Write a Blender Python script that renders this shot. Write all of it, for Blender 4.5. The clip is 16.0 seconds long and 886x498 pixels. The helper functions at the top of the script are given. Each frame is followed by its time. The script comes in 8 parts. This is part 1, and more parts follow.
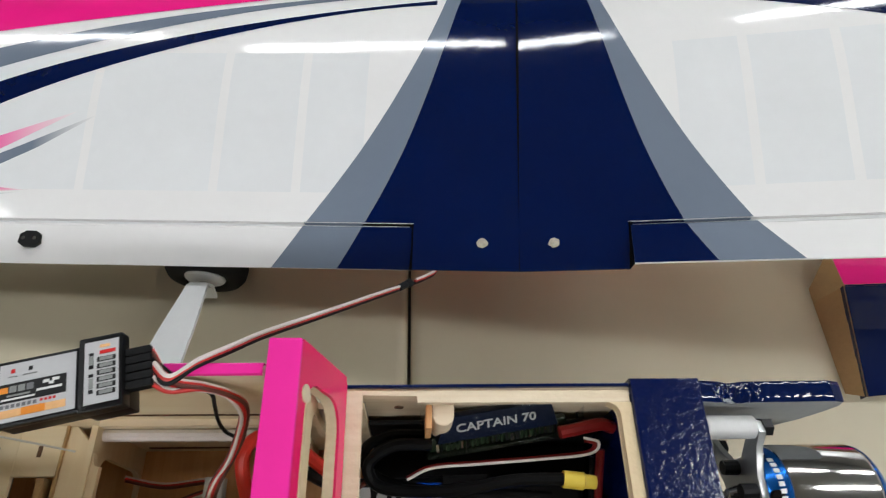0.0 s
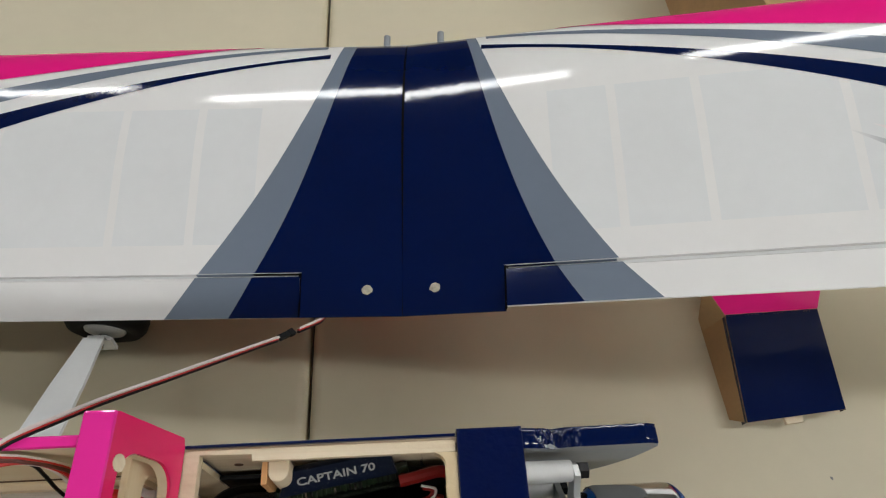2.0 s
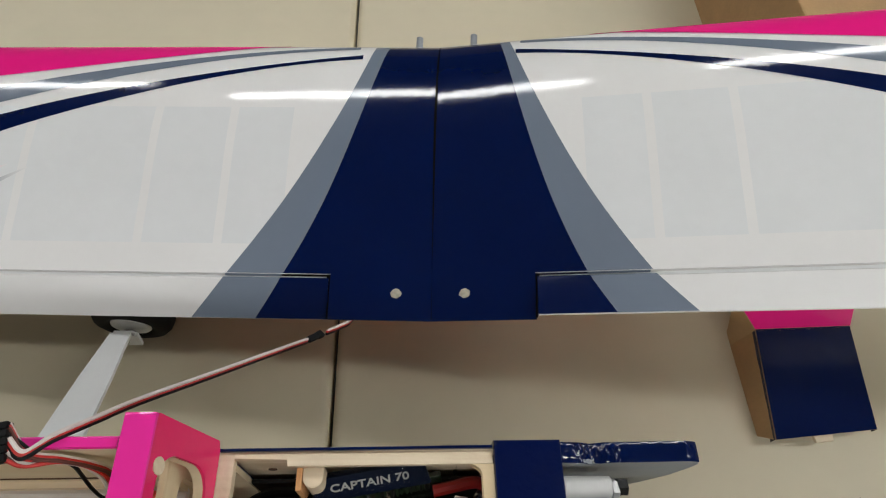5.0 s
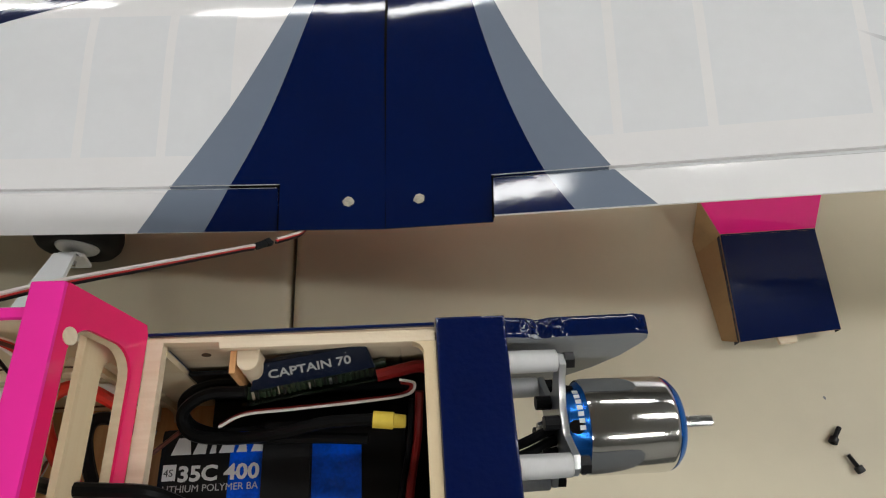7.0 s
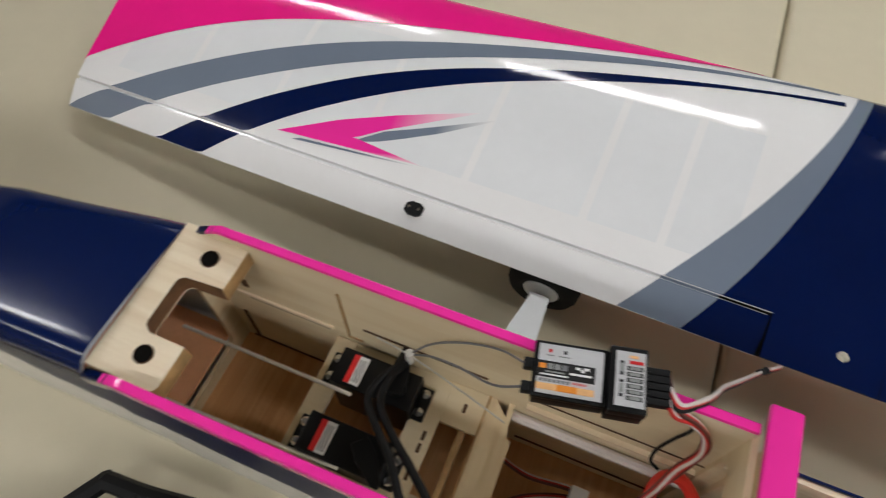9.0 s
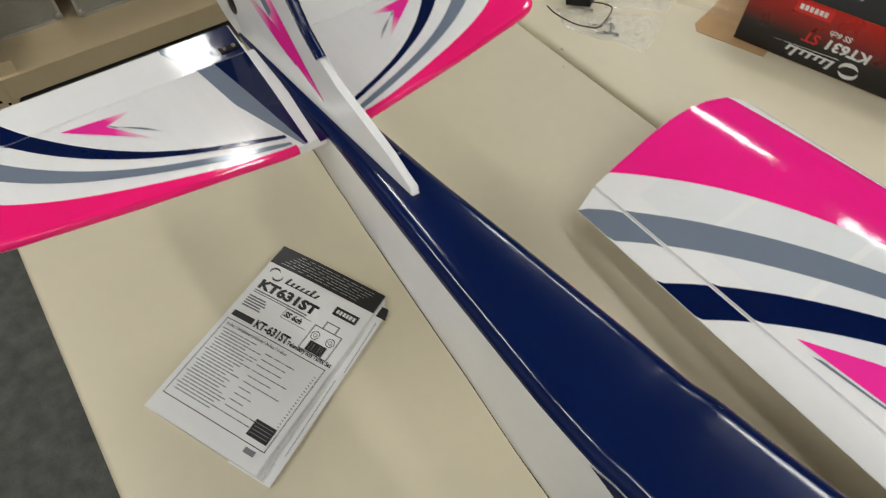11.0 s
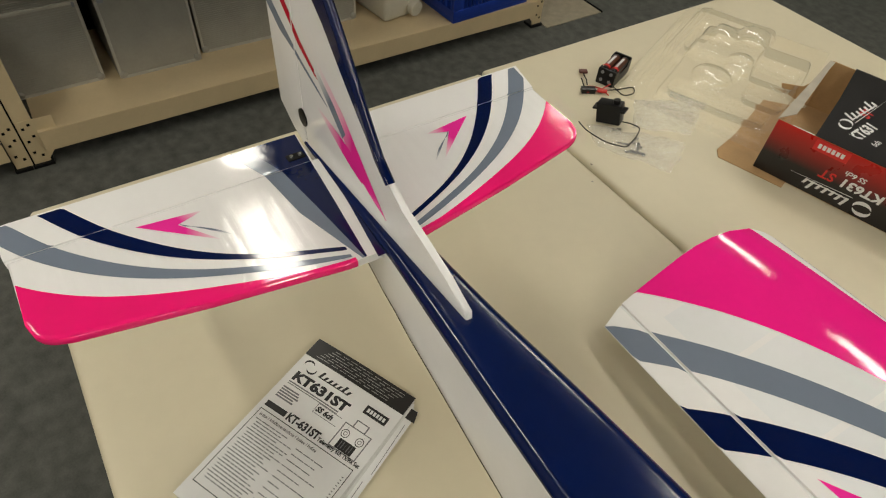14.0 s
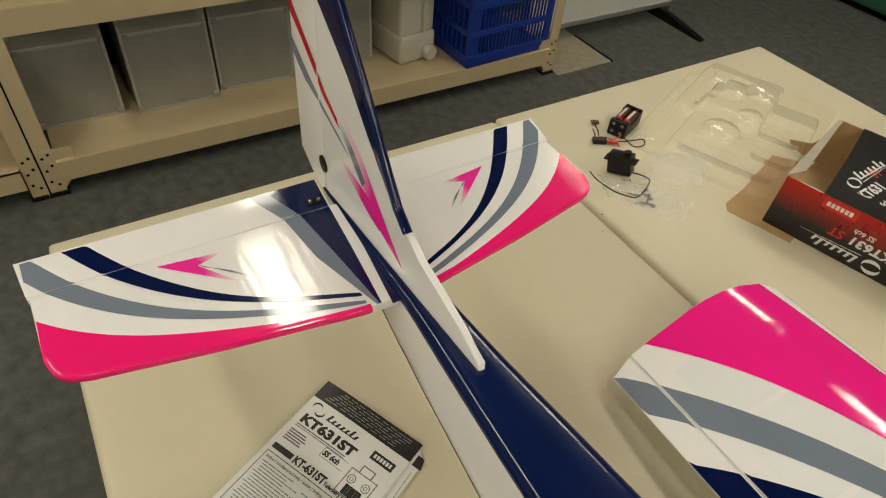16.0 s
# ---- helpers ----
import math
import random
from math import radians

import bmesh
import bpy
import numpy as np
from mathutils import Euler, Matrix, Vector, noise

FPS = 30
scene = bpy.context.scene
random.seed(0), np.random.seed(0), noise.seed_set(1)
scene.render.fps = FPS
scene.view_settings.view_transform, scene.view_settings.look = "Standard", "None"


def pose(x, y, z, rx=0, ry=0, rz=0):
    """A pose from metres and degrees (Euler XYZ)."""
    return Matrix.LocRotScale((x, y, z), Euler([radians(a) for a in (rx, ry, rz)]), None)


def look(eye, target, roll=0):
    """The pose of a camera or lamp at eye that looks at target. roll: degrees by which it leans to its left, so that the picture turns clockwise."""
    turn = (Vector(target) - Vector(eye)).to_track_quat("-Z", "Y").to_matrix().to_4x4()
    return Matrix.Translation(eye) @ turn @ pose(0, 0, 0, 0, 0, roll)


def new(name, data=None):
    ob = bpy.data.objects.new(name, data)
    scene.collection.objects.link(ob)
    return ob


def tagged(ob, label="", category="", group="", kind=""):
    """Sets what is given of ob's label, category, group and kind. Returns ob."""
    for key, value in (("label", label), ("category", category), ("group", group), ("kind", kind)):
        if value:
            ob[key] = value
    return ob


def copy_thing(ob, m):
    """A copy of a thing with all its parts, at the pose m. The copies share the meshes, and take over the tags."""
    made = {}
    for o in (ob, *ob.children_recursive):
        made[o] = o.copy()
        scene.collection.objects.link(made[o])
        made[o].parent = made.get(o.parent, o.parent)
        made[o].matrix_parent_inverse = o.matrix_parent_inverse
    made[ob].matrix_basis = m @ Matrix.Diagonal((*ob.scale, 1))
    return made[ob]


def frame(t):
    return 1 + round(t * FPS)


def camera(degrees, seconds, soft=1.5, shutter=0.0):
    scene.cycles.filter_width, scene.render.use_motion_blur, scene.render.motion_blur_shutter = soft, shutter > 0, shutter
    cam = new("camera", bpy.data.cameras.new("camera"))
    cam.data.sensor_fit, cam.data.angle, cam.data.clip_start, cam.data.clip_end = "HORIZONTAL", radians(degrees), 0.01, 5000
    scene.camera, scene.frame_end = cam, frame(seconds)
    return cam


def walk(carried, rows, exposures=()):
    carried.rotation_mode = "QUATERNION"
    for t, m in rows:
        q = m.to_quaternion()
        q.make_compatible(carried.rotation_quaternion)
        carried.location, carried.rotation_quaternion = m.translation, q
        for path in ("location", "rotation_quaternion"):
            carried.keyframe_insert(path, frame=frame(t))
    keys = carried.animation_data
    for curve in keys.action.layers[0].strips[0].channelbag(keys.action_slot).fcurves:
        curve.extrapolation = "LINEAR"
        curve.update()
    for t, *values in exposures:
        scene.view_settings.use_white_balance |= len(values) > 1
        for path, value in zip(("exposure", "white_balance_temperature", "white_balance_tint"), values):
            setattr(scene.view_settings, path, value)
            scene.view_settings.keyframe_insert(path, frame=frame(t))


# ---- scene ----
cam = camera(70.3, 16.0, soft=1.15, shutter=0.3)
PATH = [
    (0, (0.0012, -0.4466, 1.2334), (0.1021, 0.5143, -0.5176), 5.66),
    (0.5, (0.0337, -0.4342, 1.2396), (0.1156, 0.5235, -0.5135), 3.93),
    (1, (0.0694, -0.4287, 1.2514), (0.2408, 0.5238, -0.4981), 7.62),
    (1.5, (0.0898, -0.4325, 1.259), (0.2901, 0.5516, -0.4704), 7.98),
    (2, (0.0756, -0.44, 1.265), (0.2263, 0.5676, -0.4562), 6.05),
    (2.5, (0.0692, -0.4389, 1.2644), (0.2149, 0.5728, -0.4547), 6.17),
    (3, (0.0651, -0.434, 1.2638), (0.198, 0.56, -0.4669), 5.72),
    (3.5, (0.0586, -0.4261, 1.2629), (0.1878, 0.5528, -0.4771), 6.1),
    (6, (0.0622, -0.4483, 1.2601), (0.1871, 0.5773, -0.4525), 6.49),
    (6.5, (0.0826, -0.4587, 1.2391), (0.2528, 0.494, -0.5109), 6.68),
    (7, (0.0842, -0.4668, 1.2288), (0.2456, 0.446, -0.5432), 7.36),
    (7.5, (0.0478, -0.4656, 1.2333), (0.1136, 0.4665, -0.5351), 5.54),
    (8, (-0.0254, -0.4666, 1.2391), (-0.0534, 0.5053, -0.5086), 5.46),
    (8.5, (-0.0937, -0.4672, 1.2447), (-0.2897, 0.5151, -0.4868), 3.26),
    (9, (-0.1497, -0.4835, 1.2532), (-0.532, 0.4739, -0.4609), 0.8),
    (9.5, (-0.2121, -0.5165, 1.2585), (-0.7166, 0.3794, -0.4575), 2.65),
    (10, (-0.2901, -0.544, 1.2624), (-0.9632, 0.2747, -0.4334), 1.08),
    (10.2, (-0.3252, -0.5527, 1.2645), (-1.0669, 0.2276, -0.4213), 0.78),
    (12.3, (-0.463, -0.605, 1.346), (-1.552, 0.167, -0.143), 3.3),
    (12.5, (-0.461, -0.604, 1.345), (-1.548, 0.185, -0.137), 3.7),
    (13, (-0.46, -0.605, 1.341), (-1.532, 0.19, -0.149), 4.5),
    (13.5, (-0.46, -0.609, 1.341), (-1.536, 0.18, -0.148), 4.6),
    (14, (-0.459, -0.61, 1.342), (-1.534, 0.195, -0.14), 5.6),
    (14.5, (-0.46, -0.611, 1.339), (-1.529, 0.197, -0.145), 6.4),
    (15, (-0.459, -0.615, 1.349), (-1.599, 0.205, -0.076), 5.9),
    (15.5, (-0.461, -0.614, 1.359), (-1.641, 0.218, -0.025), 5.8),
    (16, (-0.465, -0.617, 1.354), (-1.625, 0.215, -0.047), 6.6),
]
EXPOSURES = [(0, -0.20, 6050, 8), (0.6, -0.43, 6100, 8), (2, -0.53, 6250, 8), (6, -0.54, 6250, 8), (6.5, -0.61, 6250, 8), (7, -0.46, 6250, 9), (7.5, -0.30, 6230, 10), (8.5, -0.28, 6200, 12), (9, -0.43, 6220, 10), (9.5, -0.37, 6200, 9), (10, -0.17, 6200, 8), (12.5, -0.31, 6600, 7), (14.5, -0.30, 7150, 5.5), (16, -0.29, 7500, 4)]
walk(cam, [(t, look(eye, target, roll)) for t, eye, target, roll in PATH], EXPOSURES)

# ---- world and exposure ----
world = bpy.data.worlds.new("room_dark")
scene.world = world
world.use_nodes = True
world.node_tree.nodes["Background"].inputs[0].default_value = (0.9, 0.95, 1.0, 1)
world.node_tree.nodes["Background"].inputs[1].default_value = 0.02
TUBE_POWER = 31.5


# ---- materials ----
def mat(name, col, rough=0.5, metal=0.0, vary=0.06, scale=40.0, bump=0.0, bscale=200.0, coat=0.0, spec=0.5, stretch=(1, 1, 1), col2=None, fine=0.0, ior=None):
    """Principled surface with two scales of colour variation, roughness variation and a fine bump."""
    m = bpy.data.materials.new(name)
    m.use_nodes = True
    nt = m.node_tree
    bs = nt.nodes["Principled BSDF"]
    bs.inputs["Metallic"].default_value = metal
    bs.inputs["Coat Weight"].default_value = coat
    bs.inputs["Coat Roughness"].default_value = 0.04
    bs.inputs["Specular IOR Level"].default_value = spec
    if ior:
        bs.inputs["IOR"].default_value = ior
    tc = nt.nodes.new("ShaderNodeTexCoord")
    mp = nt.nodes.new("ShaderNodeMapping")
    mp.inputs["Scale"].default_value = stretch
    nt.links.new(tc.outputs["Object"], mp.inputs["Vector"])
    n1 = nt.nodes.new("ShaderNodeTexNoise")
    n1.inputs["Scale"].default_value = scale
    n1.inputs["Detail"].default_value = 6
    nt.links.new(mp.outputs[0], n1.inputs["Vector"])
    n2 = nt.nodes.new("ShaderNodeTexNoise")
    n2.inputs["Scale"].default_value = scale * 9
    n2.inputs["Detail"].default_value = 3
    nt.links.new(mp.outputs[0], n2.inputs["Vector"])
    mixf = nt.nodes.new("ShaderNodeMath")
    mixf.operation = "MULTIPLY_ADD"
    mixf.inputs[1].default_value = 0.35
    nt.links.new(n2.outputs[0], mixf.inputs[0])
    nt.links.new(n1.outputs[0], mixf.inputs[2])
    ramp = nt.nodes.new("ShaderNodeMapRange")
    ramp.inputs[1].default_value, ramp.inputs[2].default_value = 0.45, 0.9
    nt.links.new(mixf.outputs[0], ramp.inputs[0])
    mx = nt.nodes.new("ShaderNodeMix")
    mx.data_type = "RGBA"
    a = tuple(max(0.0, c * (1 - vary)) for c in col[:3]) + (1,)
    b = col2 if col2 else tuple(min(1.0, c * (1 + vary)) for c in col[:3]) + (1,)
    mx.inputs[6].default_value, mx.inputs[7].default_value = (col if col2 else a), b
    nt.links.new(ramp.outputs[0], mx.inputs[0])
    nt.links.new(mx.outputs[2], bs.inputs["Base Color"])
    rr = nt.nodes.new("ShaderNodeMapRange")
    rr.inputs[3].default_value, rr.inputs[4].default_value = rough * 0.85, min(1, rough * 1.2)
    nt.links.new(n1.outputs[0], rr.inputs[0])
    nt.links.new(rr.outputs[0], bs.inputs["Roughness"])
    if bump:
        n3 = nt.nodes.new("ShaderNodeTexNoise")
        n3.inputs["Scale"].default_value = bscale
        n3.inputs["Detail"].default_value = 4
        nt.links.new(mp.outputs[0], n3.inputs["Vector"])
        bp = nt.nodes.new("ShaderNodeBump")
        bp.inputs["Strength"].default_value = bump
        bp.inputs["Distance"].default_value = 0.001
        nt.links.new(n3.outputs[0], bp.inputs["Height"])
        nt.links.new(bp.outputs[0], bs.inputs["Normal"])
    return m


def wood_mat(name, c1, c2, rough=0.6, axis="X", rings=90.0):
    """Wood with long grain along one axis."""
    m = mat(name, c1, rough, vary=0.1, scale=30, bump=0.25, bscale=300)
    nt = m.node_tree
    bs = nt.nodes["Principled BSDF"]
    tc = nt.nodes.new("ShaderNodeTexCoord")
    mp = nt.nodes.new("ShaderNodeMapping")
    mp.inputs["Scale"].default_value = {"X": (4, rings, rings), "Y": (rings, 4, rings), "Z": (rings, rings, 4)}[axis]
    nt.links.new(tc.outputs["Object"], mp.inputs[0])
    n = nt.nodes.new("ShaderNodeTexNoise")
    n.inputs["Scale"].default_value = 2.0
    n.inputs["Detail"].default_value = 8
    n.inputs["Distortion"].default_value = 0.6
    nt.links.new(mp.outputs[0], n.inputs["Vector"])
    cr = nt.nodes.new("ShaderNodeValToRGB")
    cr.color_ramp.elements[0].position, cr.color_ramp.elements[1].position = 0.36, 0.64
    cr.color_ramp.elements[0].color, cr.color_ramp.elements[1].color = c2, c1
    nt.links.new(n.outputs[0], cr.inputs[0])
    nt.links.new(cr.outputs[0], bs.inputs["Base Color"])
    return m


def glow(name, col, strength):
    m = bpy.data.materials.new(name)
    m.use_nodes = True
    bs = m.node_tree.nodes["Principled BSDF"]
    bs.inputs["Base Color"].default_value = (0.9, 0.9, 0.9, 1)
    bs.inputs["Emission Color"].default_value = col
    bs.inputs["Emission Strength"].default_value = strength
    return m


def fade_mat(name, c_from, c_to):
    """Glossy printed film whose colour fades along the piece's own u coordinate."""
    m = mat(name, c_from, 0.07, vary=0.02)
    nt = m.node_tree
    bs = nt.nodes["Principled BSDF"]
    uv = nt.nodes.new("ShaderNodeUVMap")
    uv.uv_map = "fade"
    sp = nt.nodes.new("ShaderNodeSeparateXYZ")
    nt.links.new(uv.outputs[0], sp.inputs[0])
    cr = nt.nodes.new("ShaderNodeValToRGB")
    cr.color_ramp.elements[0].position, cr.color_ramp.elements[1].position = 0.58, 1.0
    cr.color_ramp.elements[0].color, cr.color_ramp.elements[1].color = c_from, c_to
    nt.links.new(sp.outputs[0], cr.inputs[0])
    nt.links.new(cr.outputs[0], bs.inputs["Base Color"])
    return m


WHITE_C, PINK_C, NAVY_C, GREY_C = (0.84, 0.83, 0.82, 1), (0.92, 0.014, 0.255, 1), (0.0010, 0.0068, 0.052, 1), (0.18, 0.215, 0.275, 1)
M_WHITE = mat("white_film", WHITE_C, 0.08, vary=0.02, scale=14, bump=0.17, bscale=42)
M_TAIL = mat("white_tail_film", WHITE_C, 0.11, vary=0.02, scale=14, bump=0.5, bscale=7, stretch=(1.2, 9, 1))
M_BAY = mat("translucent_white_film", (0.79, 0.80, 0.805, 1), 0.07, vary=0.03, scale=10, bump=0.06, bscale=30)
M_PINK_TRIM = mat("magenta_pink_film", (0.93, 0.034, 0.37, 1), 0.10, vary=0.03, scale=14, bump=0.12, bscale=42)
# windscreen face pink, with its redder, dimmer light put into the colour
M_PINK_SHADE = mat("pink_film_shade", (0.87, 0.020, 0.150, 1), 0.12, vary=0.05, scale=14, bump=0.12, bscale=42)
M_PINK_TAIL = mat("rose_tail_film", (0.94, 0.012, 0.175, 1), 0.08, vary=0.03, scale=14, bump=0.17, bscale=42)
M_PINK = mat("pink_film", PINK_C, 0.08, vary=0.03, scale=14, bump=0.17, bscale=42)
M_NAVY = mat("navy_film", NAVY_C, 0.07, vary=0.1, scale=14, bump=0.17, bscale=42)
M_NAVY_SIDE = mat("navy_side_film", NAVY_C, 0.34, spec=0.12, vary=0.1, scale=14, bump=0.25, bscale=60)
M_DECK = mat("navy_deck_film", (0.0012, 0.0085, 0.062, 1), 0.13, vary=0.1, scale=14, bump=0.08, bscale=42)
M_GREY = mat("slate_film", GREY_C, 0.08, vary=0.03, scale=14, bump=0.17, bscale=42)
# unseen underside, made orange to bounce warm light onto the table
M_UNDER = mat("orange_bounce_underside", (0.80, 0.16, 0.03, 1), 0.12, vary=0.05, scale=14)
M_WRINKLE = mat("wrinkled_navy_film", NAVY_C, 0.08, vary=0.1, scale=20, bump=0.10, bscale=120)
M_NAVY_ROUGH = mat("pebbled_navy_film", (0.0012, 0.0062, 0.054, 1), 0.14, vary=0.1, scale=20, bump=0.32, bscale=300)
M_FADE_PINK = fade_mat("pink_fading_film", (0.90, 0.030, 0.34, 1), WHITE_C)
M_FADE_GREY = fade_mat("slate_fading_film", GREY_C, WHITE_C)
M_PLY = wood_mat("light_plywood", (0.76, 0.655, 0.455, 1), (0.71, 0.59, 0.385, 1), rings=45)
M_PLY_Y = wood_mat("light_plywood_cross", (0.77, 0.645, 0.43, 1), (0.72, 0.57, 0.35, 1), axis="Y", rings=50)
M_BALSA = wood_mat("balsa", (0.80, 0.68, 0.50, 1), (0.72, 0.58, 0.40, 1))
M_PLY_DARK = wood_mat("brown_ply_floor", (0.74, 0.42, 0.19, 1), (0.64, 0.33, 0.13, 1), axis="Y")
M_PLY_EDGE = mat("toasted_ply_edge", (0.42, 0.26, 0.11, 1), 0.6, vary=0.25, scale=120)
M_CHAR = mat("charred_block_edge", (0.16, 0.08, 0.035, 1), 0.7, vary=0.35, scale=90)
M_BURNT = mat("scorched_edge", (0.09, 0.045, 0.02, 1), 0.8, vary=0.3)
# bright orange base holds the glow of light through the belly film
M_ORANGE_GLOW = mat("orange_glow_film", (0.97, 0.47, 0.24, 1), 0.5, vary=0.1, bump=0.2)
M_TABLE = mat("cream_laminate", (0.60, 0.54, 0.395, 1), 0.46, spec=0.4, vary=0.035, scale=6, bump=0.05, bscale=900)
M_CARPET = mat("grey_carpet_tile", (0.080, 0.082, 0.073, 1), 0.95, vary=0.35, scale=25, bump=0.8, bscale=700)
M_FLOORTAN = mat("tan_floor_patch", (0.30, 0.26, 0.19, 1), 0.8, vary=0.15, scale=30)
M_WALL = mat("painted_wall", (0.48, 0.47, 0.43, 1), 0.8, vary=0.03, scale=5, bump=0.1)
M_CEIL = mat("ceiling_board", (0.36, 0.355, 0.34, 1), 0.9, vary=0.05, scale=40, bump=0.2)
M_RACK = mat("beige_enamelled_steel", (0.58, 0.46, 0.28, 1), 0.38, vary=0.05, scale=12)
M_BLACK = mat("black_plastic", (0.006, 0.006, 0.0065, 1), 0.34, spec=0.28, vary=0.15, scale=60)
M_BLACK_MATT = mat("matt_black_plastic", (0.008, 0.008, 0.0085, 1), 0.55, spec=0.2, vary=0.2, scale=80, bump=0.1, bscale=900)
M_RUBBER = mat("black_rubber", (0.010, 0.0095, 0.009, 1), 0.7, spec=0.2, vary=0.25, scale=60)
M_STEEL = mat("polished_steel", (0.62, 0.62, 0.62, 1), 0.14, metal=1.0, vary=0.05, scale=60)
M_CHROME = mat("mirror_polished_steel", (0.74, 0.73, 0.71, 1), 0.11, metal=1.0, vary=0.03, scale=30)
M_ALU = mat("satin_aluminium", (0.66, 0.67, 0.66, 1), 0.33, metal=0.85, vary=0.05, scale=60)
M_MATT_ALU = mat("matt_cast_aluminium", (0.62, 0.62, 0.61, 1), 0.55, metal=0.35, vary=0.05, scale=60)
M_ROD = mat("bare_steel_rod", (0.80, 0.79, 0.77, 1), 0.4, metal=0.25, vary=0.08, scale=90)
M_BLUE_ALU = mat("blue_anodised_aluminium", (0.02, 0.17, 0.62, 1), 0.22, metal=0.8, vary=0.08, scale=60)
M_WHITE_PLASTIC = mat("white_plastic", (0.72, 0.73, 0.73, 1), 0.3, vary=0.03, scale=30)
M_GREYPAINT = mat("grey_inner_face", (0.25, 0.27, 0.29, 1), 0.55, vary=0.08, scale=30)
M_PAPER = mat("white_paper", (0.74, 0.74, 0.73, 1), 0.45, vary=0.02, scale=20)
M_LABEL = mat("silver_white_label", (0.52, 0.52, 0.53, 1), 0.4, vary=0.04, scale=60)
M_PAGES = mat("page_edges", (0.62, 0.62, 0.60, 1), 0.8, vary=0.15, scale=30, stretch=(1, 1, 60))
M_INK = mat("black_ink", (0.012, 0.012, 0.013, 1), 0.4, vary=0.1)
M_DULL_PRINT = mat("dull_silver_print", (0.42, 0.42, 0.41, 1), 0.5, vary=0.15, scale=90)
M_BEIGE = mat("ragged_beige_film", (0.44, 0.40, 0.31, 1), 0.6, vary=0.25, scale=300)
M_BOXBLUE = mat("dark_blue_anodised", (0.004, 0.008, 0.024, 1), 0.4, vary=0.1, spec=0.12)
M_LEAD_BLACK = mat("black_silicone_lead", (0.004, 0.004, 0.0042, 1), 0.38, spec=0.12, vary=0.15, scale=90)
# red lead darkened in its base colour for the shade inside the bay
M_LEAD_RED_SHADE = mat("shaded_red_lead", (0.20, 0.010, 0.008, 1), 0.4, spec=0.3, vary=0.08)
M_INKGREY = mat("grey_ink", (0.17, 0.17, 0.18, 1), 0.5, vary=0.1)
M_RED_INK = mat("red_ink", (0.62, 0.02, 0.02, 1), 0.35, vary=0.06)
M_CRIMSON = mat("crimson_film", (0.48, 0.006, 0.030, 1), 0.1, vary=0.05)
M_BOXBLACK = mat("black_printed_card", (0.008, 0.007, 0.0075, 1), 0.34, vary=0.25, scale=10)
M_CARD = mat("brown_card", (0.42, 0.26, 0.12, 1), 0.75, vary=0.1, scale=30, bump=0.2, bscale=300)
M_RED = mat("red_wire_sheath", (0.55, 0.025, 0.02, 1), 0.4, vary=0.06)
M_REDTHICK = mat("red_silicone_wire", (0.72, 0.035, 0.02, 1), 0.35, vary=0.05)
M_WIREWHITE = mat("white_wire_sheath", (0.72, 0.66, 0.62, 1), 0.4, vary=0.04)
M_WIREBROWN = mat("brown_wire_sheath", (0.11, 0.03, 0.02, 1), 0.45, vary=0.1)
M_YELLOW = mat("yellow_connector_sleeve", (0.72, 0.54, 0.06, 1), 0.4, vary=0.06)
M_PCB = mat("green_circuit_board", (0.010, 0.024, 0.008, 1), 0.3, vary=0.3, scale=120)
M_ORANGE = mat("orange_ink", (0.78, 0.27, 0.03, 1), 0.4, vary=0.05)
M_BLUE_CRATE = mat("blue_crate_plastic", (0.006, 0.034, 0.27, 1), 0.36, vary=0.1, scale=30)
M_BLUE_PRINT = mat("blue_print", (0.002, 0.075, 0.60, 1), 0.25, vary=0.5, scale=60)
M_GREEN = mat("dark_green_plastic", (0.02, 0.09, 0.05, 1), 0.4, vary=0.1)
M_JERRY = mat("milky_polyethylene", (0.55, 0.52, 0.43, 1), 0.4, vary=0.05, scale=10)
M_ALUBOX = mat("ribbed_aluminium_sheet", (0.36, 0.35, 0.31, 1), 0.36, metal=0.45, vary=0.08, scale=12)
M_PANEL = mat("partition_board", (0.68, 0.67, 0.62, 1), 0.5, vary=0.03)
M_CASE_EDGE = mat("aluminium_edge_strip", (0.50, 0.49, 0.44, 1), 0.35, metal=0.5, vary=0.08, scale=20)
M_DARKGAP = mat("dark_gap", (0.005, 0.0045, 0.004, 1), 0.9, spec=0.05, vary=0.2)


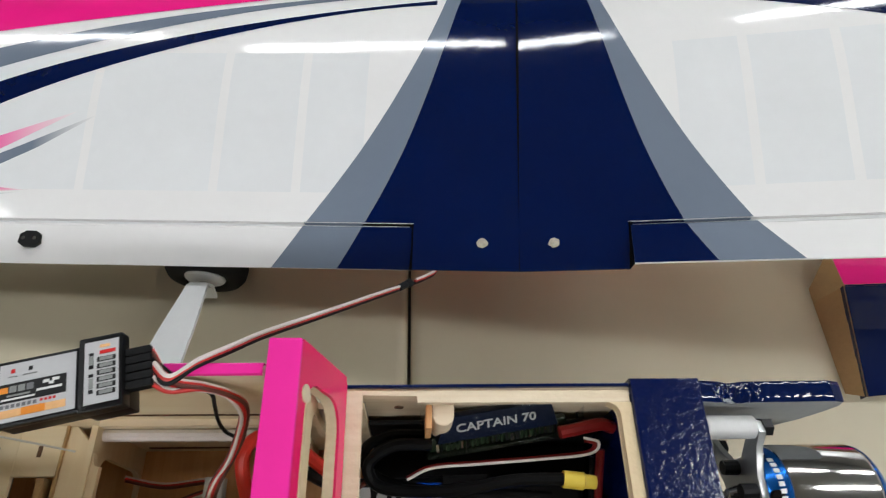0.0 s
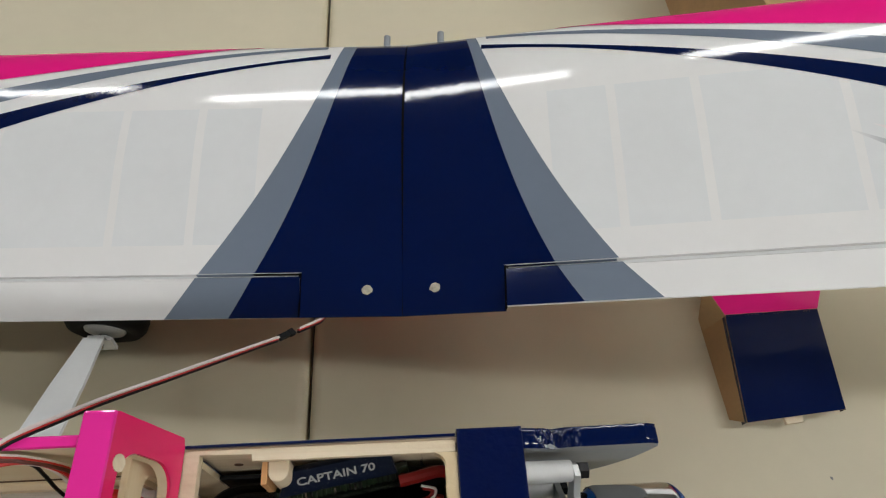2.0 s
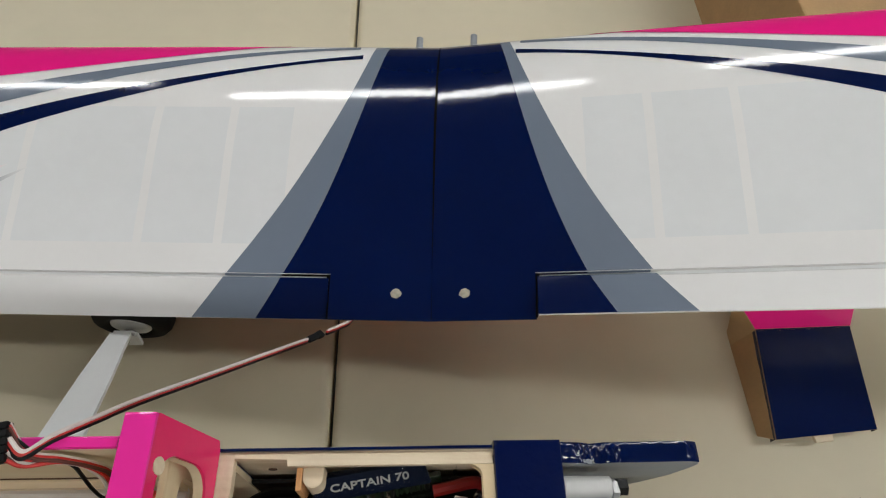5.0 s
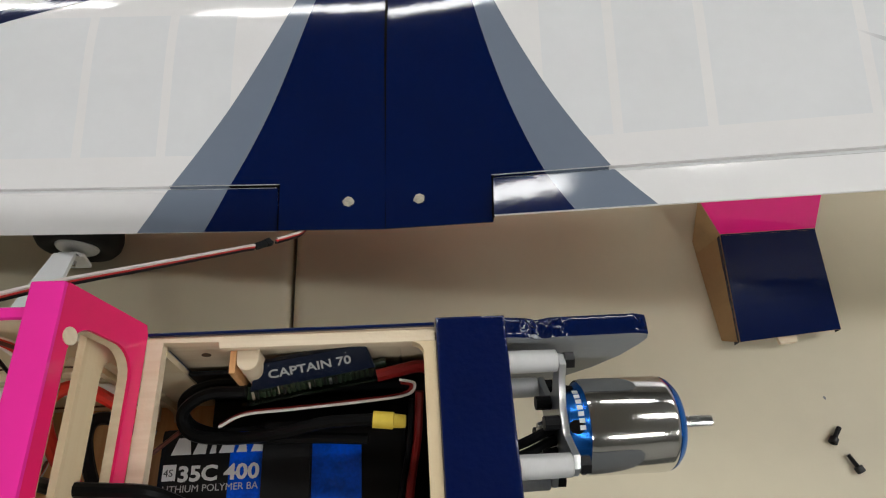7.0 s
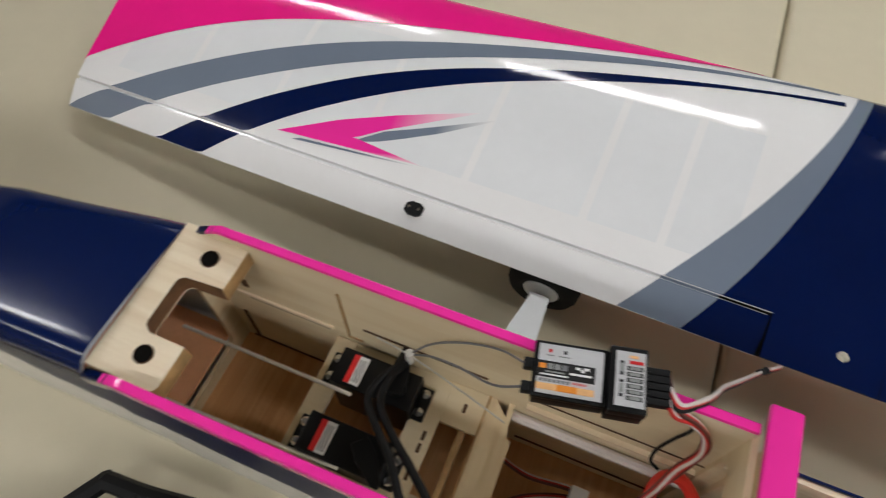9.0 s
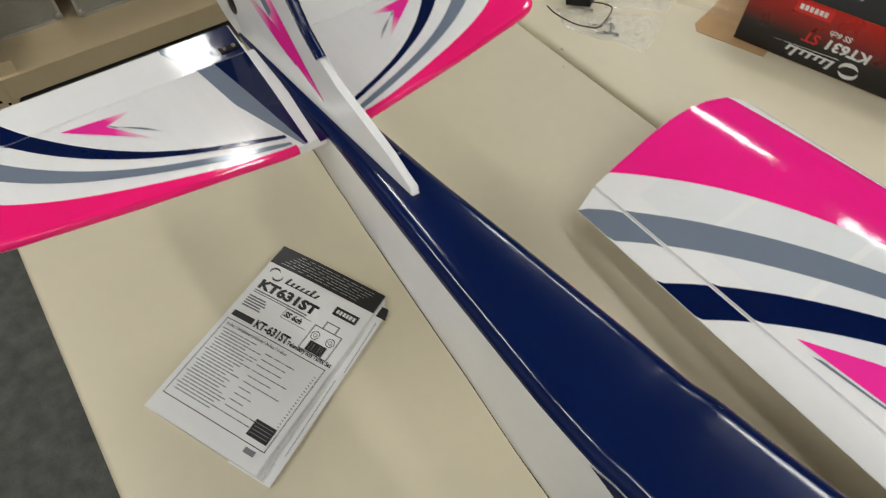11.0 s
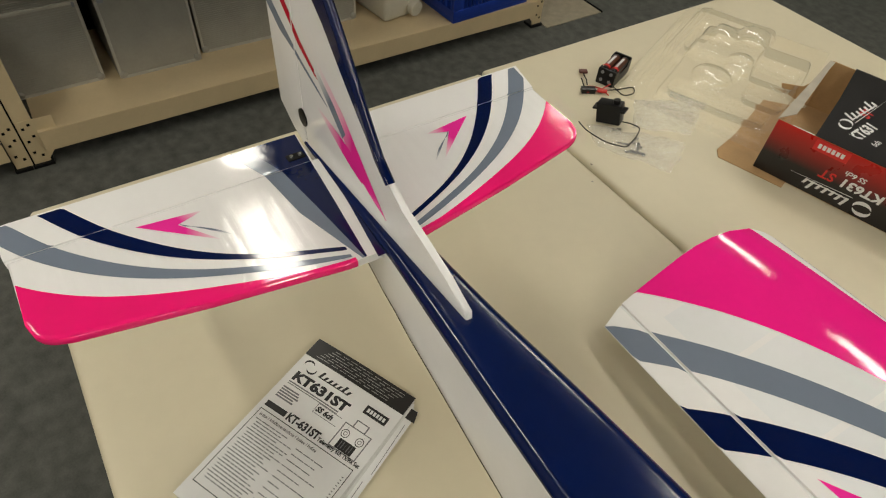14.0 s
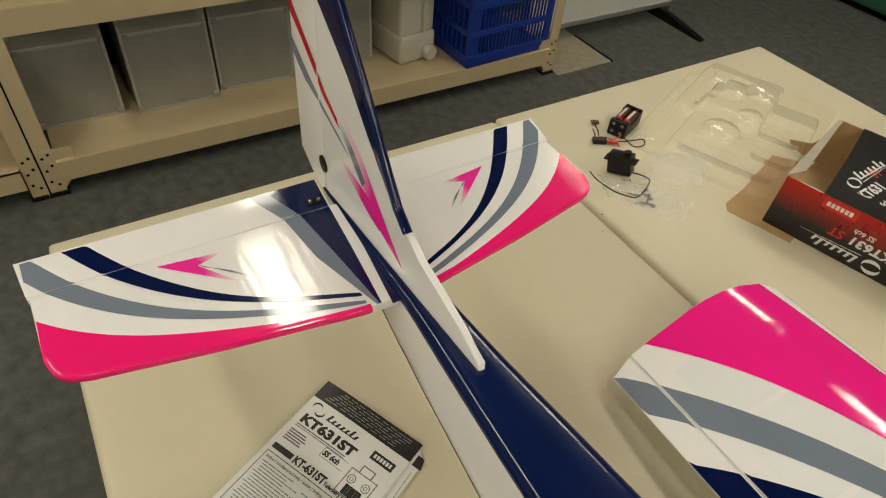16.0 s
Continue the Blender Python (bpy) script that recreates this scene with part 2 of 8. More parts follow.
def clear_mat(name, tint, rough=0.05, crumple=0.5, cscale=45, ior=1.65, haze=0.0):
    """Thin clear plastic film: mostly see-through, with a glossy skin."""
    m = bpy.data.materials.new(name)
    m.use_nodes = True
    nt = m.node_tree
    nt.nodes.remove(nt.nodes["Principled BSDF"])
    out = nt.nodes["Material Output"]
    tr = nt.nodes.new("ShaderNodeBsdfTransparent")
    tr.inputs[0].default_value = tint
    gl = nt.nodes.new("ShaderNodeBsdfGlossy")
    gl.inputs["Roughness"].default_value = rough
    fr = nt.nodes.new("ShaderNodeFresnel")
    fr.inputs[0].default_value = ior
    n = nt.nodes.new("ShaderNodeTexNoise")
    n.inputs["Scale"].default_value = cscale
    n.inputs["Detail"].default_value = 4
    bp = nt.nodes.new("ShaderNodeBump")
    bp.inputs["Strength"].default_value = crumple
    bp.inputs["Distance"].default_value = 0.002
    nt.links.new(n.outputs[0], bp.inputs["Height"])
    nt.links.new(bp.outputs[0], gl.inputs["Normal"])
    nt.links.new(bp.outputs[0], fr.inputs["Normal"])
    mx = nt.nodes.new("ShaderNodeMixShader")
    hz = nt.nodes.new("ShaderNodeMixShader")
    df = nt.nodes.new("ShaderNodeBsdfDiffuse")
    df.inputs[0].default_value = (0.85, 0.86, 0.86, 1)
    hz.inputs[0].default_value = haze
    nt.links.new(tr.outputs[0], hz.inputs[1])
    nt.links.new(df.outputs[0], hz.inputs[2])
    nt.links.new(fr.outputs[0], mx.inputs[0])
    nt.links.new(hz.outputs[0], mx.inputs[1])
    nt.links.new(gl.outputs[0], mx.inputs[2])
    nt.links.new(mx.outputs[0], out.inputs[0])
    return m


M_CLEAR = clear_mat("clear_blister_plastic", (0.993, 0.992, 0.978, 1), 0.04, 0.16, 60, 2.1, 0.06)
M_BAG = clear_mat("clear_polybag", (0.988, 0.988, 0.986, 1), 0.08, 1.0, 70, 2.3, 0.24)
M_SLEEVE = clear_mat("clear_heat_shrink", (0.96, 0.965, 0.94, 1), 0.04, 0.12, 60, 1.2)


# ---- mesh helpers ----
def put(name, bm, material, smooth=None):
    """Link a bmesh as one mesh object. smooth: degrees under which edges are shaded round."""
    bmesh.ops.recalc_face_normals(bm, faces=bm.faces)
    me = bpy.data.meshes.new(name)
    if smooth:
        for f in bm.faces:
            f.smooth = True
        for e in bm.edges:
            if len(e.link_faces) == 2:
                a, b = (f.calc_area() for f in e.link_faces)
                flat = max(a, b) > 25 * min(a, b) and e.calc_face_angle(0) > radians(8)
                if flat or e.calc_face_angle(0) > radians(smooth):
                    e.smooth = False
    bm.to_mesh(me)
    bm.free()
    for m in material if isinstance(material, (list, tuple)) else [material]:
        me.materials.append(m)
    return new(name, me)


def part(name, bm, material, parent, label="", smooth=35):
    ob = put(name, bm, material, smooth)
    ob.parent = parent
    if parent is not None:
        ob.matrix_parent_inverse = world_of(parent).inverted()
    return tagged(ob, label)


def world_of(ob):
    up = world_of(ob.parent) @ ob.matrix_parent_inverse if ob.parent else Matrix()
    return up @ ob.matrix_basis


def thing(name, at, label, category, group="", kind=""):
    """An empty at a thing's base, which its parts hang from."""
    e = new(name)
    e.empty_display_size = 0.02
    e.location = at
    return tagged(e, label, category, group, kind)


def solo(name, bm, material, label, category, group="", kind="", smooth=35):
    return tagged(put(name, bm, material, smooth), label, category, group, kind)


def box(bm, x0, x1, y0, y1, z0, z1, bevel=0.0, m=None, seg=2):
    vs = [bm.verts.new((x, y, z)) for x in (x0, x1) for y in (y0, y1) for z in (z0, z1)]
    q = [(0, 1, 3, 2), (4, 6, 7, 5), (0, 4, 5, 1), (2, 3, 7, 6), (0, 2, 6, 4), (1, 5, 7, 3)]
    fs = [bm.faces.new([vs[i] for i in f]) for f in q]
    geo = vs
    if bevel:
        es = list({e for f in fs for e in f.edges})
        r = bmesh.ops.bevel(bm, geom=es, offset=bevel, segments=seg, affect="EDGES", profile=0.6)
        geo = list({v for f in r["faces"] for v in f.verts} | {v for v in vs if v.is_valid})
    if m is not None:
        bmesh.ops.transform(bm, matrix=m, verts=geo)
    return geo


def prism(bm, outline, axis, a, b, bevel=0.0, m=None):
    """Extrude a closed outline of 2D points along an axis from a to b."""
    def at(p, d):
        return {"x": (d, p[0], p[1]), "y": (p[0], d, p[1]), "z": (p[0], p[1], d)}[axis]
    lo = [bm.verts.new(at(p, a)) for p in outline]
    hi = [bm.verts.new(at(p, b)) for p in outline]
    n = len(outline)
    fs = [bm.faces.new(lo), bm.faces.new(hi[::-1])]
    for i in range(n):
        fs.append(bm.faces.new((lo[i], hi[i], hi[(i + 1) % n], lo[(i + 1) % n])))
    geo = lo + hi
    if bevel:
        es = [e for f in fs[:2] for e in f.edges]
        r = bmesh.ops.bevel(bm, geom=es, offset=bevel, segments=2, affect="EDGES", profile=0.6)
        geo = list({v for f in r["faces"] for v in f.verts} | {v for v in geo if v.is_valid})
    if m is not None:
        bmesh.ops.transform(bm, matrix=m, verts=geo)
    return geo


def cyl(bm, p, q, r, n=20, r2=None, caps=True):
    """A cylinder or cone from p to q."""
    p, q = Vector(p), Vector(q)
    d = (q - p).normalized()
    u = d.orthogonal().normalized()
    w = d.cross(u)
    r2 = r if r2 is None else r2
    rings = []
    for c, rad in ((p, r), (q, r2)):
        rings.append([bm.verts.new(c + (u * math.cos(a) + w * math.sin(a)) * rad) for a in (2 * math.pi * i / n for i in range(n))])
    for i in range(n):
        bm.faces.new((rings[0][i], rings[0][(i + 1) % n], rings[1][(i + 1) % n], rings[1][i]))
    if caps:
        bm.faces.new(rings[0][::-1])
        bm.faces.new(rings[1])
    return rings


def lathe(bm, prof, origin, axis, n=32):
    """Turn a profile of (distance along the axis, radius) round an axis."""
    o, d = Vector(origin), Vector(axis).normalized()
    u = d.orthogonal().normalized()
    w = d.cross(u)
    rings = []
    for a, r in prof:
        rings.append([bm.verts.new(o + d * a + (u * math.cos(t) + w * math.sin(t)) * max(r, 1e-5)) for t in (2 * math.pi * i / n for i in range(n))])
    for k in range(len(rings) - 1):
        for i in range(n):
            bm.faces.new((rings[k][i], rings[k][(i + 1) % n], rings[k + 1][(i + 1) % n], rings[k + 1][i]))
    bm.faces.new(rings[0][::-1])
    bm.faces.new(rings[-1])


def spline(pts, per=8):
    """A smooth line through points."""
    P = [Vector(p) for p in pts]
    P = [P[0] * 2 - P[1]] + P + [P[-1] * 2 - P[-2]]
    out = []
    for i in range(1, len(P) - 2):
        for k in range(per):
            t = k / per
            a, b, c, d = P[i - 1], P[i], P[i + 1], P[i + 2]
            out.append(0.5 * ((2 * b) + (c - a) * t + (2 * a - 5 * b + 4 * c - d) * t * t + (3 * b - a - 3 * c + d) * t ** 3))
    out.append(P[-2])
    return out


def tube(bm, pts, r, n=8, per=8):
    """A round wire through points."""
    line = spline(pts, per)
    prev = None
    u = None
    first = None
    for i, p in enumerate(line):
        d = (line[min(i + 1, len(line) - 1)] - line[max(i - 1, 0)]).normalized()
        u = d.orthogonal().normalized() if u is None else (u - d * u.dot(d)).normalized()
        w = d.cross(u)
        ring = [bm.verts.new(p + (u * math.cos(a) + w * math.sin(a)) * r) for a in (2 * math.pi * k / n for k in range(n))]
        if prev:
            for k in range(n):
                bm.faces.new((prev[k], prev[(k + 1) % n], ring[(k + 1) % n], ring[k]))
        else:
            bm.faces.new(ring[::-1])
        prev = ring
    bm.faces.new(prev)


def loft(bm, rings, cap=True, closed=True):
    vs = [[bm.verts.new(p) for p in r] for r in rings]
    n = len(vs[0])
    for a, b in zip(vs, vs[1:]):
        for i in range(n if closed else n - 1):
            bm.faces.new((a[i], a[(i + 1) % n], b[(i + 1) % n], b[i]))
    if cap:
        bm.faces.new(vs[0][::-1])
        bm.faces.new(vs[-1])
    return vs


def sheet(bm, fn, nu, nv, uv=False):
    """A curved sheet: fn(u, v) gives the place for u, v in 0..1. uv: keeps u as the fade coordinate."""
    vs = [[bm.verts.new(fn(i / nu, j / nv)) for j in range(nv + 1)] for i in range(nu + 1)]
    lay = bm.loops.layers.uv.new("fade") if uv else None
    for i in range(nu):
        for j in range(nv):
            c = [(i, j), (i + 1, j), (i + 1, j + 1), (i, j + 1)]
            q = [vs[a][b] for a, b in c]
            if len({tuple(round(k, 6) for k in v.co) for v in q}) < 3:
                continue
            try:
                f = bm.faces.new(q)
            except ValueError:
                continue
            if uv:
                for l, (a, b) in zip(f.loops, c):
                    l[lay].uv = (a / nu, b / nv)


def text_mesh(name, words, size, material, parent, m, label="", bold=0.0, sx=1.0, extrude=0.00012, align="LEFT", shear=0.0):
    """Lettering in the built-in font, as a thin mesh lying in the plane of m."""
    cu = bpy.data.curves.new(name, "FONT")
    cu.body, cu.size, cu.extrude, cu.offset, cu.align_x, cu.shear = words, size, extrude, bold, align, shear
    cu.resolution_u = 3
    tmp = bpy.data.objects.new(name, cu)
    scene.collection.objects.link(tmp)
    me = bpy.data.meshes.new_from_object(tmp.evaluated_get(bpy.context.evaluated_depsgraph_get()))
    bpy.data.objects.remove(tmp)
    me.transform(m @ Matrix.Diagonal((sx, 1, 1, 1)))
    me.materials.clear()
    me.materials.append(material)
    ob = new(name, me)
    ob.parent = parent
    if parent is not None:
        ob.matrix_parent_inverse = world_of(parent).inverted()
    return tagged(ob, label)


def plane_m(o, xdir, ydir):
    """The pose whose x and y run along two given directions."""
    x = Vector(xdir).normalized()
    z = x.cross(Vector(ydir)).normalized()
    y = z.cross(x)
    m = Matrix((x, y, z)).transposed().to_4x4()
    return Matrix.Translation(o) @ m

# ---- the room ----
TZ = 0.74
CEIL_Z = 2.9
bm = bmesh.new()
box(bm, -4.2, 4.6, -3.6, 5.2, -0.1, 0)
solo("floor", bm, M_CARPET, "dark grey low-pile carpet tile floor", "floor", kind="structure")
bm = bmesh.new()
box(bm, -4.2, 4.6, -3.6, 5.2, CEIL_Z, CEIL_Z + 0.1)
solo("ceiling", bm, M_CEIL, "off-white ceiling boards", "ceiling", kind="structure")
for nm, b in (("wall_west", (-4.3, -4.2, -3.6, 5.2)), ("wall_east", (4.6, 4.7, -3.6, 5.2)), ("wall_south", (-4.3, 4.7, -3.7, -3.6)), ("wall_north", (-4.3, 4.7, 5.2, 5.3))):
    bm = bmesh.new()
    box(bm, *b, 0, CEIL_Z)
    solo(nm, bm, M_WALL, "plain off-white painted wall", "wall", kind="structure")
# lighter floor strip by the rack
bm = bmesh.new()
box(bm, -2.9, -2.29, 1.20, 1.515, 0.0, 0.004)
solo("floor_patch", bm, M_FLOORTAN, "tan floor covering patch with a dark edge", "floor", kind="structure")
bm = bmesh.new()
box(bm, -2.56, -2.29, 1.515, 1.525, 0.0, 0.006)
solo("floor_trim", bm, M_DARKGAP, "dark metal floor joint strip", "trim", kind="structure")


# ---- ceiling lights: rows of long fittings ----
M_TUBE = glow("lit_diffuser", (1.0, 0.97, 0.93, 1), TUBE_POWER)


def ceiling_light(x, y, half=0.62, label="long white ceiling fitting with a glowing diffuser"):
    e = thing("ceiling_light", (x, y, CEIL_Z), label, "ceiling light", "ceiling lights")
    bm = bmesh.new()
    prism(bm, [(y - 0.15, CEIL_Z - 0.002), (y - 0.13, CEIL_Z - 0.05), (y - 0.09, CEIL_Z - 0.05), (y - 0.088, CEIL_Z - 0.076), (y + 0.088, CEIL_Z - 0.076), (y + 0.09, CEIL_Z - 0.05), (y + 0.13, CEIL_Z - 0.05), (y + 0.15, CEIL_Z - 0.002)], "x", x - half, x + half)
    part("housing", bm, M_WHITE_PLASTIC, e)
    bm = bmesh.new()
    prism(bm, [(y + 0.085 * math.cos(radians(180 + 15 * k)), CEIL_Z - 0.0765 + 0.026 * math.sin(radians(180 + 15 * k))) for k in range(13)], "x", x - half + 0.025, x + half - 0.025)
    part("diffuser", bm, M_TUBE, e, "glowing white trough diffuser", smooth=40)
    for s in (-1, 1):
        bm = bmesh.new()
        box(bm, x + s * (half - 0.013) - 0.011, x + s * (half - 0.013) + 0.011, y - 0.092, y + 0.092, CEIL_Z - 0.105, CEIL_Z - 0.045, 0.004)
        part("end_cap", bm, M_WHITE_PLASTIC, e)
    return e


ceiling_light(-2.47, -0.09, 0.335, "short white ceiling fitting with a glowing diffuser")
LIGHT = ceiling_light(2.94, 1.5)
# the y -1.9 row is unseen, added to light the bay and table
for i, x in enumerate((-2.2, -0.5, 1.22, 2.94)):
    for j, y in enumerate((-1.9, -0.2, 1.5)):
        if (i, j) not in ((0, 1), (1, 1), (3, 2)):
            copy_thing(LIGHT, pose({(2, 1): 1.72, (1, 0): -0.75}.get((i, j), x), 1.95 if (i, j) == (0, 2) else y, CEIL_Z))


# ---- tables ----
def table(x0, x1, y0, y1, label):
    e = thing("table", ((x0 + x1) / 2, (y0 + y1) / 2, 0), label, "table", "cream work tables")
    bm = bmesh.new()
    box(bm, x0, x1, y0, y1, TZ - 0.028, TZ, 0.010, seg=4)
    part("tabletop", bm, M_TABLE, e, "cream laminate top with a rounded edge")
    for ya in (y0 + 0.06, y1 - 0.085):
        bm = bmesh.new()
        box(bm, x0 + 0.08, x1 - 0.08, ya, ya + 0.025, TZ - 0.085, TZ - 0.028)
        part("apron", bm, M_STEEL, e)
    for px in (x0 + 0.1, x1 - 0.1):
        for py in (y0 + 0.08, y1 - 0.08):
            bm = bmesh.new()
            cyl(bm, (px, py, 0), (px, py, TZ - 0.028), 0.014, 14)
            part("leg", bm, M_STEEL, e, "chromed round steel leg")
    return e


G, GX = 0.0025, 0.0012
table(-1.213, -GX, -0.716, -G, "cream laminate work table carrying the aircraft tail and manual")
table(GX, 1.206, -0.712, -G, "cream laminate work table under the aircraft nose")
table(-1.218, -GX, G, 0.738, "cream laminate work table carrying the opened box")
table(GX, 1.206, G, 0.736, "cream laminate work table behind the wing")


# ---- steel rack with what stands on it ----
RX = -2.309
def rack():
    e = thing("storage_rack", (RX - 0.22, 0.2, 0), "beige enamelled steel storage rack with two shelves", "rack", "beige racks")
    for y in (-0.765, 1.165):
        for x in (RX - 0.02, RX - 0.58):
            bm = bmesh.new()
            s = 1 if y < 0 else -1
            prism(bm, [(y - 0.0225, 0.0), (y + 0.0225, 0.0), (y + 0.0225, 1.9), (y - 0.0225, 1.9)], "x", x - 0.003, x + 0.003)
            box(bm, x - 0.04, x, y - s * 0.0225 - 0.002, y - s * 0.0225 + 0.002, 0.0, 1.9)
            post = part("post", bm, M_RACK, e, "perforated beige angle post")
            bm = bmesh.new()
            box(bm, x - 0.042, x + 0.012, y - 0.03, y + 0.03, 0.0, 0.012, 0.003)
            part("foot_cap", bm, M_BLACK, post, "black plastic foot")
            if x > RX - 0.1:
                for dy, z in ((-0.009, 0.055), (0.009, 0.04), (-0.009, 0.095), (0.009, 0.11), (0.009, 0.15), (-0.009, 0.14)):
                    bm = bmesh.new()
                    box(bm, x + 0.0055, x + 0.0068, y + dy - 0.004, y + dy + 0.004, z - 0.004, z + 0.004)
                    part("punched_slot", bm, M_DARKGAP, post)
                bm = bmesh.new()
                prism(bm, [(y - 0.02, 0.02), (y + s * 0.02, 0.02), (y + s * 0.045, 0.05), (y + s * 0.075, 0.09), (y + s * 0.075, 0.165), (y - s * 0.02, 0.165)] if s > 0 else [(y + 0.02, 0.02), (y - 0.02, 0.02), (y - 0.045, 0.05), (y - 0.075, 0.09), (y - 0.075, 0.165), (y + 0.02, 0.165)], "x", x + 0.003, x + 0.006)
                part("gusset", bm, M_RACK, post)
    for z in (0.124, 0.59, 1.25):
        bm = bmesh.new()
        box(bm, RX - 0.60, RX - 0.006, -0.742, 1.142, z - 0.0015, z + 0.0015)
        shelf = part("shelf", bm, M_RACK, e, "beige steel shelf with folded front lip")
        for x in (RX - 0.004, RX - 0.602):
            bm = bmesh.new()
            box(bm, x - 0.002, x + 0.002, -0.742, 1.142, z - 0.069, z + 0.001, 0.0012)
            part("shelf_lip", bm, M_RACK, shelf)
    return e


rack()
bm = bmesh.new()
box(bm, RX - 0.023, RX - 0.017, -0.838, -0.793, 0.0, 1.9)
box(bm, RX - 0.60, RX, -1.75, -0.84, 0.119, 0.124)
box(bm, RX - 0.004, RX, -1.75, -0.84, 0.055, 0.124)
box(bm, RX - 0.60, RX, -1.75, -0.84, 0.585, 0.59)
box(bm, RX - 0.004, RX, -1.75, -0.84, 0.521, 0.59)
box(bm, RX - 0.023, RX - 0.017, -1.8, -1.755, 0.0, 1.9)
box(bm, RX - 0.60, RX - 0.455, -1.8, -0.793, 0.0, 1.9)
solo("storage_rack", bm, M_RACK, "neighbouring beige steel rack bay", "rack", "beige racks")

# dark joint between the two bays and the slots of the neighbouring post
JOINT = thing("rack_joint", (RX - 0.02, -0.79, 0), "dark gap strip between two rack posts", "rack joint")
bm = bmesh.new()
box(bm, RX - 0.026, RX - 0.0165, -0.7925, -0.7882, 0.012, 1.9)
part("gap_strip", bm, M_DARKGAP, JOINT)
for dy, z in ((-0.009, 0.055), (0.009, 0.04), (-0.009, 0.095), (0.009, 0.11), (0.009, 0.15), (-0.009, 0.14)):
    bm = bmesh.new()
    box(bm, RX - 0.0172, RX - 0.0158, -0.8155 + dy - 0.004, -0.8155 + dy + 0.004, z - 0.004, z + 0.004)
    part("punched_slot", bm, M_DARKGAP, JOINT)
bm = bmesh.new()
box(bm, RX - 0.06, RX - 0.008, -0.845, -0.796, 0.0, 0.012, 0.003)
part("foot_cap", bm, M_BLACK, JOINT)

# ---- the wing, lying across the tables with its trailing edge towards the fuselage ----
W_S = Vector((0.08, -0.242, 0.827))
W_C = Vector((0.012, 0.257, 0.031))
CH = W_C.length
E_C = W_C.normalized()
E_L = Vector((-0.99495, 0.05647, -0.08298))
E_R = Vector((0.97594, -0.07046, 0.20633))
N_L = E_C.cross(E_L).normalized()
N_R = E_R.cross(E_C).normalized()
HX = 0.868


def foil(x, top=True):
    """Height of the aerofoil above its chord line, x from the leading edge."""
    x = min(max(x, 0.0), 1.0)
    th = 5 * 0.135 * (0.2969 * math.sqrt(x) - 0.126 * x - 0.3516 * x * x + 0.2843 * x ** 3 - 0.1015 * x ** 4)
    p = 0.4
    camber = 0.02 / p ** 2 * (2 * p * x - x * x) if x < p else 0.02 / (1 - p) ** 2 * (1 - 2 * p + 2 * p * x - x * x)
    # lean rear half of the section, running straight to the trailing edge
    k = min(max((x - 0.36) / 0.34, 0.0), 1.0)
    full = -0.0095 * (k * k * (3 - 2 * k) if x < 0.66 else min(1.0, (1 - x) / 0.30) - (0.12 * (1 - ((x - 0.70) / 0.06) ** 2) if abs(x - 0.70) < 0.06 else 0.0))
    return (camber + ((th + full) if top else -th)) * CH


def tip_s(x):
    """Where the rounded tip ends, by chordwise station."""
    return float(np.interp(x, [0, 0.01, 0.04, 0.09, 0.18, 0.28, 0.45, 0.77, 0.88, 1.0], [0.745, 0.757, 0.772, 0.783, 0.790, 0.794, 0.795, 0.787, 0.783, 0.772]))


def w_at(side, s, x, off=0.0, top=True):
    es, n = (E_L, N_L) if side < 0 else (E_R, N_R)
    p = W_S + es * s + E_C * (CH * (1 - x)) + n * (foil(x, top) + (off if top else -off))
    if s > 0.0795 and x > 0.878:
        # one aileron rests raised on its hinge, the other hangs a little at its root
        turn = radians(20.5) if side > 0 else radians(-11.0 + 10.0 * min(s / 0.77, 1.0))
        q = W_S + es * s + E_C * (CH * (1 - 0.878)) + n * foil(0.878)
        d = p - q
        a, b = d.dot(E_C), d.dot(n)
        p = q + es * d.dot(es) + E_C * (a * math.cos(turn) + b * math.sin(turn)) + n * (b * math.cos(turn) - a * math.sin(turn))
    return p


